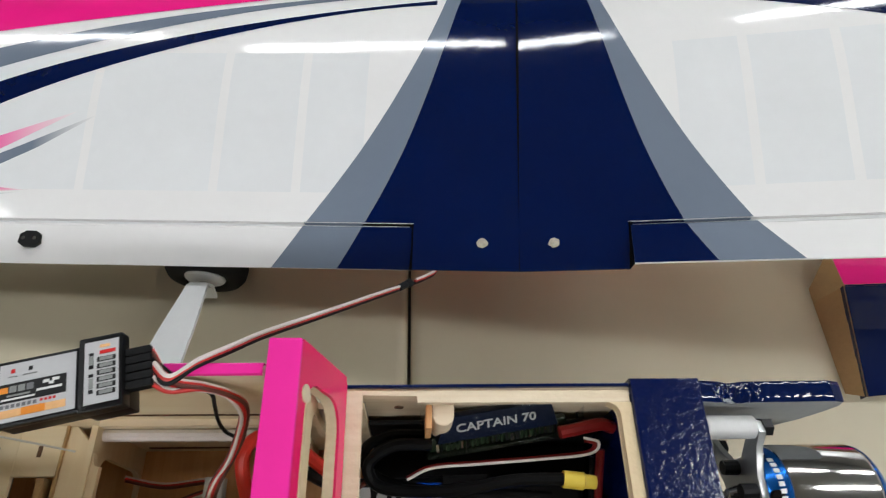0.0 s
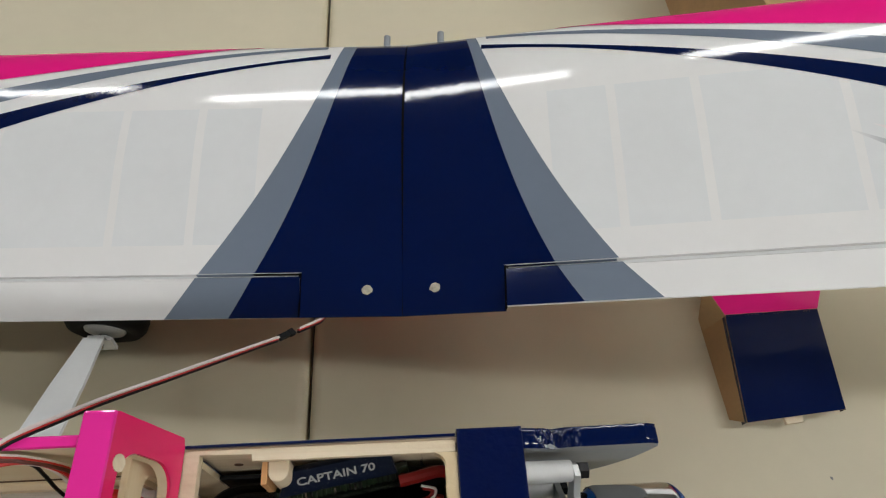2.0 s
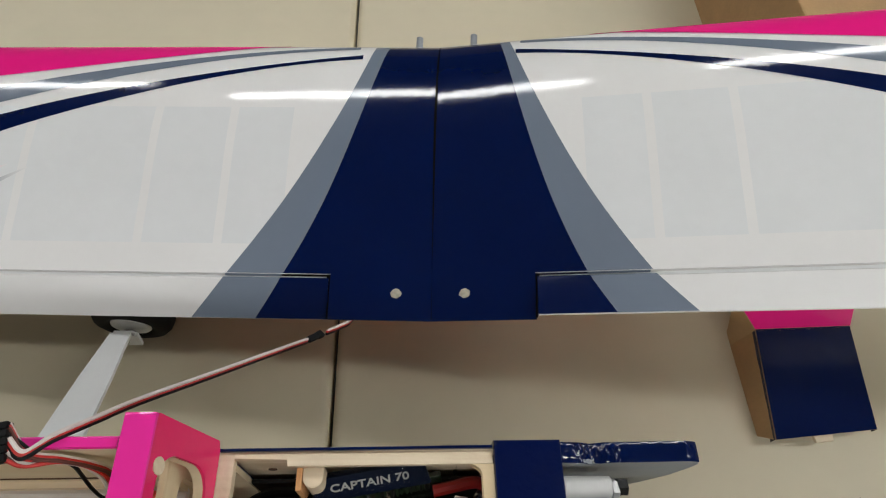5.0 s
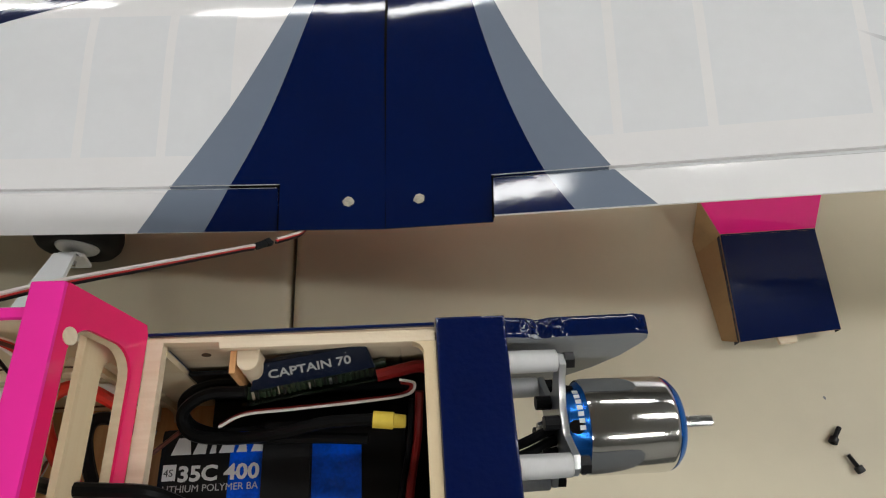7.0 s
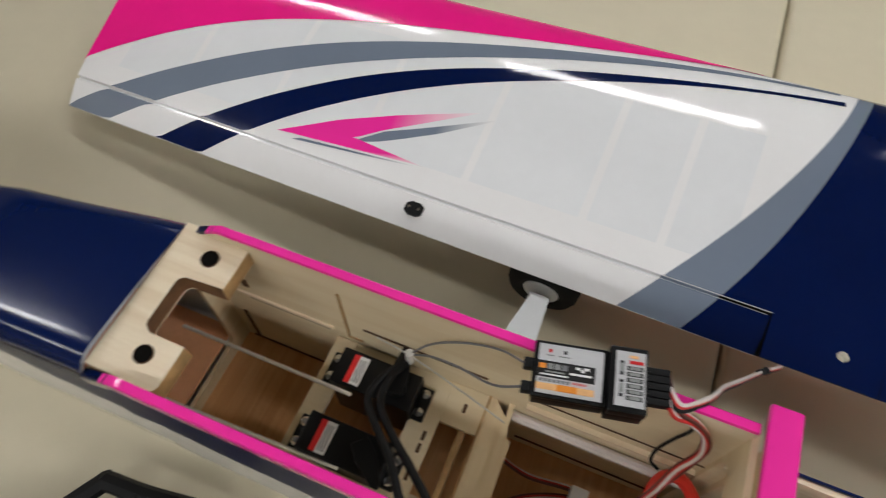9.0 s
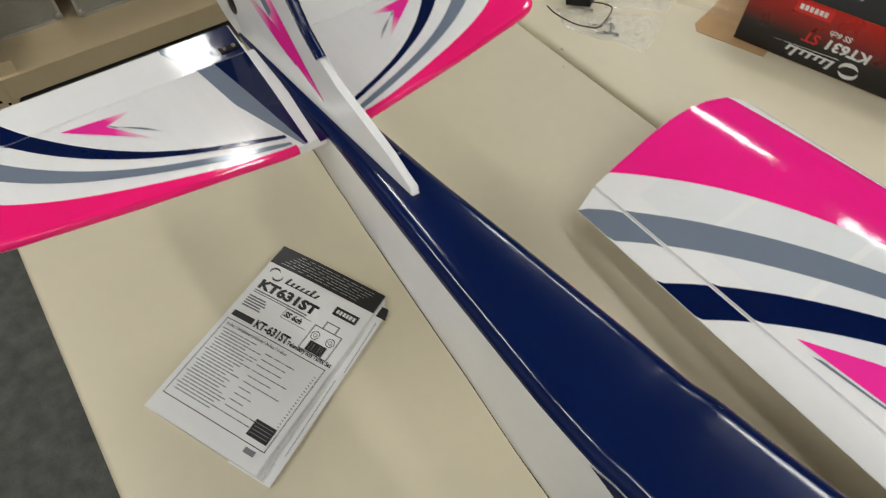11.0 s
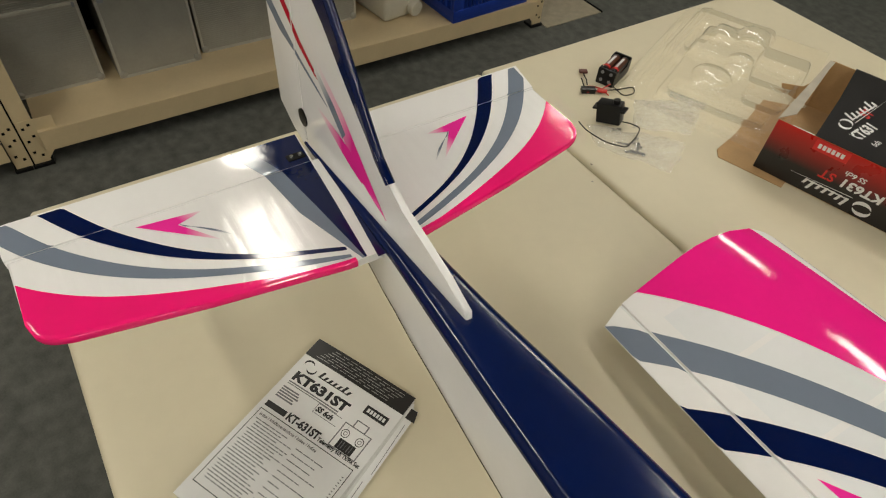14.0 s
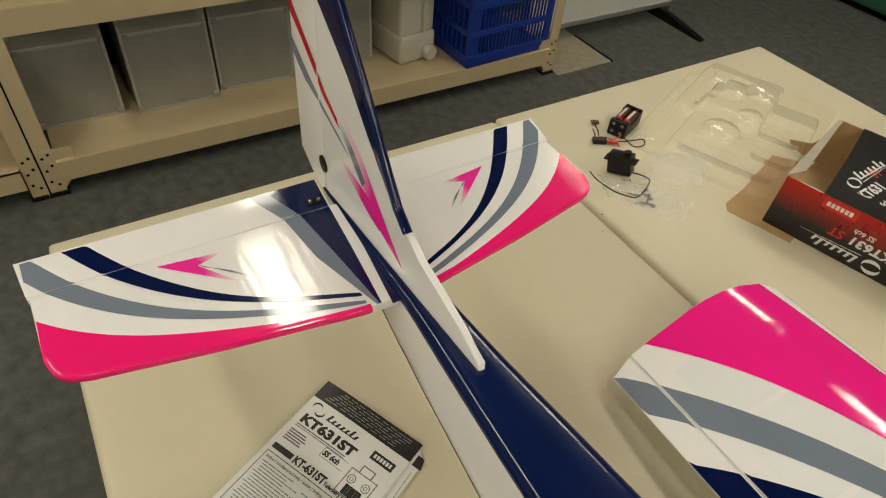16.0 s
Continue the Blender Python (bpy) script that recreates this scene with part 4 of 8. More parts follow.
for f in bm.faces:
    f.normal_update()
    c = f.calc_center_median()
    f.material_index = 0 if abs(f.normal.z) > 0.3 else 2 if -0.428 < c.y < -0.394 and c.x > -0.33 else 1
blk = part("wing_bolt_block", bm, [M_BALSA, M_PLY_EDGE, M_CHAR], PLANE, "pale wooden block with two bolt holes")
for y in (-0.3825, -0.4365):
    bm = bmesh.new()
    cyl(bm, (-0.314, y, 0.968), (-0.314, y, 0.9834), 0.0048, 24)
    hole = part("bolt_hole", bm, M_BURNT, blk, "dark drilled hole with a scorched rim")
    bm = bmesh.new()
    cyl(bm, (-0.314, y, 0.970), (-0.314, y, 0.9837), 0.0042, 24)
    part("bore", bm, M_DARKGAP, hole)
# formers of the bay
def former(name, x, z1, notch, parent=PLANE, mt=M_PLY_Y, z0=0.841):
    """A cross frame with a rounded opening."""
    bm = bmesh.new()
    a, b, zt, zb = notch
    out = [(-0.4515, z0), (-0.3685, z0), (-0.3685, z1), (-0.4515, z1)]
    r = 0.008
    hole = arcp(a + r, zb + r, r, 180, 270) + arcp(b - r, zb + r, r, 270, 360) + arcp(b - r, zt - r, r, 0, 90) + arcp(a + r, zt - r, r, 90, 180)
    # four sides built as strips round the hole
    h = len(hole)
    def edge_pt(p):
        cy, cz = (a + b) / 2, (zt + zb) / 2
        dy, dz = p[0] - cy, p[1] - cz
        k = min(((-0.3685 if dy > 0 else -0.4515) - cy) / dy if abs(dy) > 1e-9 else 1e9, ((z1 if dz > 0 else z0) - cz) / dz if abs(dz) > 1e-9 else 1e9)
        return (cy + dy * k, cz + dz * k)
    ang = [radians(360 * i / 72) for i in range(72)]
    cy, cz = (a + b) / 2, (zt + zb) / 2
    def in_pt(t):
        c, s_ = math.cos(t), math.sin(t)
        k = min((b - a) / 2 / abs(c) if abs(c) > 1e-9 else 1e9, (zt - zb) / 2 / abs(s_) if abs(s_) > 1e-9 else 1e9)
        y, z = cy + c * k, cz + s_ * k
        # round the corners
        for sy in (-1, 1):
            for sz in (-1, 1):
                qy, qz = cy + sy * ((b - a) / 2 - r), cz + sz * ((zt - zb) / 2 - r)
                if (y - qy) * sy > 0 and (z - qz) * sz > 0:
                    d = math.hypot(y - qy, z - qz)
                    y, z = qy + (y - qy) / d * r, qz + (z - qz) / d * r
        return y, z
    corners = [math.atan2(z - cz, y - cy) % (2 * math.pi) for y, z in out]
    ang = sorted(set(ang + corners))
    rows = []
    for t in ang:
        i, o = in_pt(t), edge_pt((cy + math.cos(t), cz + math.sin(t)))
        rows.append([bm.verts.new((x - 0.0015, *i)), bm.verts.new((x - 0.0015, *o)), bm.verts.new((x + 0.0015, *o)), bm.verts.new((x + 0.0015, *i))])
    for k in range(len(rows)):
        p, q = rows[k], rows[(k + 1) % len(rows)]
        for j in range(4):
            bm.faces.new((p[j], q[j], q[(j + 1) % 4], p[(j + 1) % 4]))
    return part(name, bm, mt, parent)


former("former", -0.3385, 0.974, (-0.438, -0.384, 0.962, 0.862))
former("former", -0.152, 0.915, (-0.436, -0.384, 0.904, 0.852))
former("former", -0.0535, 0.990, (-0.4435, -0.3745, 0.967, 0.85))
former("former", -0.0425, 0.9755, (-0.4425, -0.3755, 0.9580, 0.85))
former("former", -0.034, 0.952, (-0.4495, -0.3705, 0.944, 0.848))
# pink windscreen frame: flat bar on top, sloping face with a rounded opening
bm = bmesh.new()
box(bm, -0.0534, -0.0403, -0.4595, -0.3585, 0.9975, 1.0015, 0.0012)
ws = part("windscreen_frame", bm, M_PINK_TRIM, PLANE, "bright pink sloping windscreen frame")
bm = bmesh.new()
A, B = Vector((-0.0405, 0, 1.0005)), Vector((-0.0275, 0, 0.949))
yo0, yo1 = -0.4595, -0.3585
rows = []
cy, cz, wy, wz, rr = -0.409, 0.48, 0.0365, 0.36, 0.012
for k in range(96):
    t = 2 * math.pi * k / 96
    c, s_ = math.cos(t), math.sin(t)
    L = (B - A).length
    # opening in (y, along) with rounded corners
    hw, hl = wy, wz * L
    q = 1 / max(abs(c) / hw, abs(s_) / hl)
    y, l = c * q, s_ * q
    for sy in (-1, 1):
        for sl in (-1, 1):
            qy, ql = sy * (hw - rr), sl * (hl - rr)
            if (y - qy) * sy > 0 and (l - ql) * sl > 0:
                d = math.hypot(y - qy, l - ql)
                y, l = qy + (y - qy) / d * rr, ql + (l - ql) / d * rr
    HW, HL = (yo1 - yo0) / 2, L / 2
    q2 = 1 / max(abs(c) / HW, abs(s_) / HL)
    nrm = Vector((0.9598, 0, 0.2795)) * 0.003
    def P3(yy, ll):
        return A + (B - A) * ((ll + L / 2) / L) + Vector((0, cy + yy, 0))
    a, b = P3(y, l), P3(c * q2, s_ * q2)
    rows.append([bm.verts.new(a), bm.verts.new(b), bm.verts.new(b - nrm), bm.verts.new(a - nrm)])
for k in range(96):
    p, q = rows[k], rows[(k + 1) % 96]
    for j in range(4):
        bm.faces.new((p[j], q[j], q[(j + 1) % 4], p[(j + 1) % 4]))
face = part("windscreen_face", bm, M_PINK_SHADE, ws, "pink sloping face, reddened in colour for the dimmer, warmer light on it")
# pale cut edge of the plywood round the opening, with two corner reliefs
bm = bmesh.new()
inner = []
for k in range(96):
    c, s_ = math.cos(2 * math.pi * k / 96), math.sin(2 * math.pi * k / 96)
    q = 1 / max(abs(c) / wy, abs(s_) / hl)
    y, l = c * q, s_ * q
    for sy in (-1, 1):
        for sl in (-1, 1):
            qy, ql = sy * (wy - rr), sl * (hl - rr)
            if (y - qy) * sy > 0 and (l - ql) * sl > 0:
                d = math.hypot(y - qy, l - ql)
                y, l = qy + (y - qy) / d * rr, ql + (l - ql) / d * rr
    a = P3(y * 0.985, l * 0.965)
    inner.append([a - nrm * 0.3, P3(y * 1.03, l * 1.05) - nrm * 1.02, P3(y * 1.03, l * 1.05) - nrm * 1.9, a - nrm * 1.9])
loft(bm, inner + inner[:1], cap=False)
part("opening_edge", bm, M_BALSA, face, "pale cut plywood edge of the opening")
for yy in (-0.3785, -0.4395):
    bm = bmesh.new()
    c = P3(yy - cy, -hl - 0.0002)
    cyl(bm, c - nrm, c + nrm * 0.16, 0.0036, 16)
    part("corner_relief", bm, M_BALSA, face, "round pale corner relief")

# nose box: sides, firewall band, opening frame, cheeks
for s in (-1, 1):
    yo = -0.410 + s * 0.047
    bm = bmesh.new()
    pts = [(-0.028, 0.946), (0.105, 0.947), (0.105, 0.834), (-0.028, 0.832)]
    prism(bm, pts, "y", min(yo, yo - s * 0.003), max(yo, yo - s * 0.003))
    sd = part("nose_side", bm, M_BALSA, PLANE, "balsa nose side covered in navy film")
    bm = bmesh.new()
    prism(bm, [(-0.028, 0.948), (0.103, 0.9495), (0.103, 0.833), (-0.028, 0.831)], "y", min(yo, yo + s * 0.0015), max(yo, yo + s * 0.0015), 0.0004)
    part("navy_nose_film", bm, M_NAVY, sd)
    # cheek plate beside the motor
    bm = bmesh.new()
    ck = [(0.137, 0.9495), (0.147, 0.9478), (0.153, 0.9445), (0.159, 0.9476), (0.20, 0.949), (0.2065, 0.9465), (0.2085, 0.940), (0.2075, 0.931), (0.2025, 0.914), (0.193, 0.894), (0.182, 0.878), (0.165, 0.862), (0.137, 0.850)]
    prism(bm, ck, "y", min(yo + s * 0.0015, yo - s * 0.0075), max(yo + s * 0.0015, yo - s * 0.0075), 0.001)
    for v in bm.verts:
        if v.co.z > 0.94 and v.co.x > 0.14:
            v.co.z += 0.0007 * math.sin(v.co.x * 900) 
    cheek = part("cheek_plate", bm, M_GREYPAINT, PLANE, "grey cheek plate with wrinkled navy film edge")
    bm = bmesh.new()
    def rim(u, v):
        x = 0.1365 + 0.0705 * u
        z = float(np.interp(x, [p[0] for p in ck[:7]], [p[1] for p in ck[:7]])) + 0.0008
        z -= 0.0005 * math.exp(-((x - 0.1530) / 0.0045) ** 2)
        y = yo + s * 0.0022 - s * 0.0098 * v
        wr = 0.0007 * noise.noise(Vector((x * 420, v * 3.0, s * 3.1))) * (1.8 if 0.144 < x < 0.166 else 0.25)
        return Vector((x, y, z + wr - 0.0006 * (abs(2 * v - 1) ** 4)))
    sheet(bm, rim, 90, 10)
    part("wrinkled_film_edge", bm, M_WRINKLE, cheek, "wrinkled glossy navy film turned over the edge")
    bm = bmesh.new()
    prism(bm, [(p[0], p[1]) for p in ck], "y", yo + s * 0.0018, yo + s * 0.0024)
    part("navy_cheek_film", bm, M_NAVY, cheek)
# belly of the nose
bm = bmesh.new()
box(bm, -0.335, 0.137, -0.454, -0.369, 0.838, 0.8415, 0.001)
part("belly_sheet", bm, M_WHITE, PLANE, "white film covered belly")
# hatch frame: balsa rim with a step at the far rail
bm = bmesh.new()
prism(bm, [(-0.0275, -0.4565), (-0.0205, -0.4565), (-0.0205, -0.3645), (-0.0275, -0.3645)], "z", 0.942, 0.9482)
part("hatch_rim", bm, M_BALSA, PLANE, "balsa hatch rim")
bm = bmesh.new()
prism(bm, [(-0.0205, -0.3645), (0.103, -0.3645), (0.103, -0.3702), (0.0045, -0.3702), (0.0045, -0.3668), (-0.0205, -0.3668)], "z", 0.9445, 0.9484, 0.0003)
part("hatch_rim", bm, M_BALSA, PLANE)
bm = bmesh.new()
prism(bm, [(-0.0205, -0.4565), (0.103, -0.4565), (0.103, -0.448), (-0.0205, -0.448)], "z", 0.942, 0.9484, 0.0003)
part("hatch_rim", bm, M_BALSA, PLANE)
bm = bmesh.new()
o = [(0.1035, -0.448)] + [(0.1035, -0.3703)] + [(0.0925, -0.3703)] + arcp(0.0925, -0.3758, 0.0055, 90, 0) + arcp(0.0925, -0.4425, 0.0055, 0, -90) + [(0.0925, -0.448)]
prism(bm, o, "z", 0.942, 0.9486, 0.0003)
part("hatch_rim", bm, M_PLY_Y, PLANE)
# hatch catch block inside
bm = bmesh.new()
prism(bm, [(0.0115, -0.3695), (0.0215, -0.3695)] + arcp(0.0165, -0.3745, 0.0050, 0, -180, 8), "z", 0.915, 0.9435, 0.0008)
catch = part("catch_block", bm, M_BALSA, PLANE, "rounded balsa catch block")
bm = bmesh.new()
box(bm, 0.0085, 0.0113, -0.3805, -0.3695, 0.913, 0.9436, 0.0004)
part("catch_plate", bm, M_PLY_DARK, catch, "brown plywood cheek of the catch")
bm = bmesh.new()
lathe(bm, [(0, 0.0022), (0.0004, 0.0022), (0.0005, 0.0005)], (-0.004, -0.3692, 0.9375), (0, -1, 0), 14)
part("pin_hole", bm, M_BURNT, PLANE, "small scorched hole")
bm = bmesh.new()
box(bm, -0.0195, 0.1, -0.4515, -0.450, 0.84, 0.942)
part("nose_lining", bm, M_PLY_Y, PLANE)
bm = bmesh.new()
box(bm, -0.0195, 0.104, -0.4515, -0.3685, 0.842, 0.845)
part("nose_floor", bm, M_PLY_DARK, PLANE)
# black slabs added to shade the bay's floor and lower far wall
bm = bmesh.new()
box(bm, -0.0195, 0.1025, -0.4495, -0.3712, 0.8452, 0.862, 0.002)
part("dark_bay_slab", bm, M_BLACK_MATT, PLANE, "black slab added under the battery to darken the bay floor")
bm = bmesh.new()
box(bm, -0.0195, 0.1025, -0.3712, -0.3690, 0.8455, 0.912, 0.0006)
part("dark_bay_lining", bm, M_BLACK_MATT, PLANE)
# firewall and the navy band over it
bm = bmesh.new()
prism(bm, [(0.1036, -0.4595), (0.1366, -0.4595), (0.1366, -0.3595), (0.1036, -0.3595)], "z", 0.836, 0.9508, 0.0012)
part("firewall_box", bm, M_NAVY_ROUGH, PLANE, "navy film covered firewall box, slightly pebbled")

# ---- undercarriage ----
def main_leg(s):
    bm = bmesh.new()
    A = Vector((-0.171, -0.410 + s * 0.035, 0.843))
    B = Vector((-0.162, -0.410 + s * 0.174, 0.789))
    d = (B - A).normalized()
    w = Vector((1, 0, 0))
    n = d.cross(w).normalized()
    rings = []
    for f, hw in ((0, 0.0165), (0.3, 0.0150), (0.7, 0.0118), (0.92, 0.0088), (1.0, 0.0078)):
        c = A.lerp(B, f)
        rings.append([c - w * hw - n * 0.0016, c + w * hw - n * 0.0016, c + w * hw + n * 0.0016, c - w * hw + n * 0.0016])
    c = B + Vector((0, s * 0.003, -0.008))
    rings.append([c - w * 0.008 - Vector((0, s * 0.0016, 0)), c + w * 0.008 - Vector((0, s * 0.0016, 0)), c + w * 0.008 + Vector((0, s * 0.0016, 0)), c - w * 0.008 + Vector((0, s * 0.0016, 0))])
    loft(bm, rings)
    leg = part("landing_gear_leg", bm, M_WHITE_PLASTIC, PLANE, "white flat landing gear leg")
    hub = Vector((-0.163, -0.410 + s * 0.199, TZ + 0.0322))
    ax = Vector((0.05, s, 0.06)).normalized()
    bm = bmesh.new()
    R = 0.0322
    lathe(bm, [(-0.010, 0.0155), (-0.0122, 0.019), (-0.0130, 0.0235), (-0.0112, 0.0280), (-0.0068, 0.0312), (0, R), (0.0068, 0.0312), (0.0112, 0.0280), (0.0130, 0.0235), (0.0122, 0.019), (0.010, 0.0155)], hub, ax, 48)
    tyre = part("wheel_tyre", bm, M_RUBBER, PLANE, "black foam rubber tyre")
    bm = bmesh.new()
    lathe(bm, [(-0.0142, 0.004), (-0.0142, 0.009), (-0.0125, 0.0118), (-0.0118, 0.0150), (-0.0100, 0.0162), (0.0100, 0.0162), (0.0118, 0.0150), (0.0142, 0.009), (0.0142, 0.004)], hub, ax, 32)
    part("wheel_hub", bm, M_WHITE_PLASTIC, tyre, "white plastic wheel hub")
    bm = bmesh.new()
    cyl(bm, hub - ax * 0.026, hub + ax * 0.02, 0.002, 12)
    cyl(bm, hub - ax * 0.0185, hub - ax * 0.0145, 0.0045, 6)
    part("axle", bm, M_STEEL, tyre)
    bm = bmesh.new()
    b = hub - ax * 0.021
    prism(bm, [(-0.009, -0.010), (0.009, -0.010), (0.010, 0.006), (0.006, 0.010), (-0.008, 0.010)], "z", -0.0014, 0.0014, 0.0, plane_m(b, (1, 0, 0), (0, 0.1 * s, 1)))
    part("axle_plate", bm, M_WHITE_PLASTIC, leg)


main_leg(1)
main_leg(-1)
bm = bmesh.new()
cyl(bm, (0.10, -0.41, TZ + 0.036), (0.085, -0.41, 0.835), 0.0025, 12)
leg = part("nose_gear_strut", bm, M_STEEL, PLANE, "steel nose gear strut")
bm = bmesh.new()
lathe(bm, [(-0.010, 0.014), (-0.0125, 0.021), (-0.0135, 0.026), (-0.0115, 0.031), (-0.007, 0.0345), (0, 0.036), (0.007, 0.0345), (0.0115, 0.031), (0.0135, 0.026), (0.0125, 0.021), (0.010, 0.014)], (0.10, -0.41, TZ + 0.036), (0, 1, 0), 40)
part("wheel_tyre", bm, M_RUBBER, PLANE)

# ---- tail ----
TY = -0.4390


def stab_outline():
    """Half outline (x, distance from the middle) of the fixed tailplane."""
    o = [(-0.769, 0.0), (-0.7705, 0.03), (-0.788, 0.142), (-0.806, 0.235)]
    o += [(-0.8075, 0.240), (-0.811, 0.2495), (-0.817, 0.257), (-0.826, 0.2615), (-0.838, 0.2635)]
    o += [(-0.9035, 0.2655), (-0.9035, 0.0)]
    return o


def slab(bm, pts, z, t, bevel):
    prism(bm, pts, "z", z - t / 2, z + t / 2, bevel)


half = [(x - 0.0012 if x > -0.9 else x, max(0.0, d - 0.0007)) for x, d in stab_outline()]
full = [(x, TY - d) for x, d in half] + [(x, TY + d) for x, d in half[::-1][1:-1]]
bm = bmesh.new()
slab(bm, full, 0.9405, 0.008, 0.0022)
ELEV_UP = 0.008    # both elevators stand a little up at their trailing edge
stab = part("tailplane", bm, M_TAIL, PLANE, "white tailplane with navy, slate and pink stripes", smooth=50)
for s in (-1, 1):
    bm = bmesh.new()
    root = 0.003 if s < 0 else 0.014
    e = [(-0.9055, TY + s * root), (-0.9055, TY + s * 0.2665), (-0.943, TY + s * 0.2700), (-0.9425, TY + s * root)]
    vs = []
    for x, y in e:
        t, up = (0.004, 0.0) if x > -0.92 else (0.0012, ELEV_UP)
        vs.append((bm.verts.new((x, y, 0.9405 + up + t)), bm.verts.new((x, y, 0.9405 + up - t))))
    bm.faces.new([v[0] for v in vs])
    bm.faces.new([v[1] for v in vs][::-1])
    for i in range(4):
        a, b = vs[i], vs[(i + 1) % 4]
        bm.faces.new((a[0], b[0], b[1], a[1]))
    part("elevator", bm, M_WHITE, PLANE, "white elevator")
bm = bmesh.new()
box(bm, -0.9058, -0.9022, TY - 0.2655, TY + 0.2655, 0.938, 0.9438)
part("hinge_tape", bm, M_WHITE, stab)


def stab_film(name, s, fn, nu, nv, material, off=0.0004, uv=False):
    bm = bmesh.new()
    def f(u, v):
        x, d = fn(u, v)
        z = 0.9445 + off
        if x < -0.9055:
            z += (-0.9055 - x) / 0.0375 * (ELEV_UP - 0.0028)
        return Vector((x, TY + s * d, z))
    sheet(bm, f, nu, nv, uv)
    part(name, bm, material, stab, smooth=60)


def le_x(d):
    return float(np.interp(d, [0.03, 0.142, 0.235, 0.240, 0.2495, 0.257, 0.2615, 0.2635], [-0.7705, -0.788, -0.806, -0.8075, -0.811, -0.817, -0.826, -0.838]))


def s_fit(pts):
    a = np.array(sorted(pts))
    return lambda d: float(np.interp(d, a[:, 0], a[:, 1])) if d < a[0, 0] or d > a[-1, 0] else float(np.poly1d(np.polyfit(a[:, 0], a[:, 1], 4))(d))


S_PINK = s_fit([(0.264, -0.878), (0.241, -0.855), (0.213, -0.836), (0.175, -0.817), (0.136, -0.802), (0.096, -0.789), (0.051, -0.778), (0.024, -0.773)])
S_GU = s_fit([(0.257, -0.941), (0.2318, -0.9070), (0.207, -0.8755), (0.168, -0.843), (0.13, -0.821), (0.09, -0.803), (0.047, -0.787), (0.025, -0.780)])
S_GL = s_fit([(0.277, -0.939), (0.265, -0.922), (0.2532, -0.9053), (0.2284, -0.8754), (0.209, -0.857), (0.171, -0.833), (0.133, -0.813), (0.093, -0.797), (0.049, -0.782), (0.027, -0.777)])
S_NU = s_fit([(0.215, -0.941), (0.186, -0.9005), (0.163, -0.8720), (0.125, -0.838), (0.086, -0.815), (0.042, -0.796), (0.026, -0.790)])
S_NL = s_fit([(0.234, -0.941), (0.2075, -0.9040), (0.185, -0.8765), (0.1665, -0.858), (0.127, -0.831), (0.088, -0.810), (0.045, -0.792), (0.027, -0.786)])
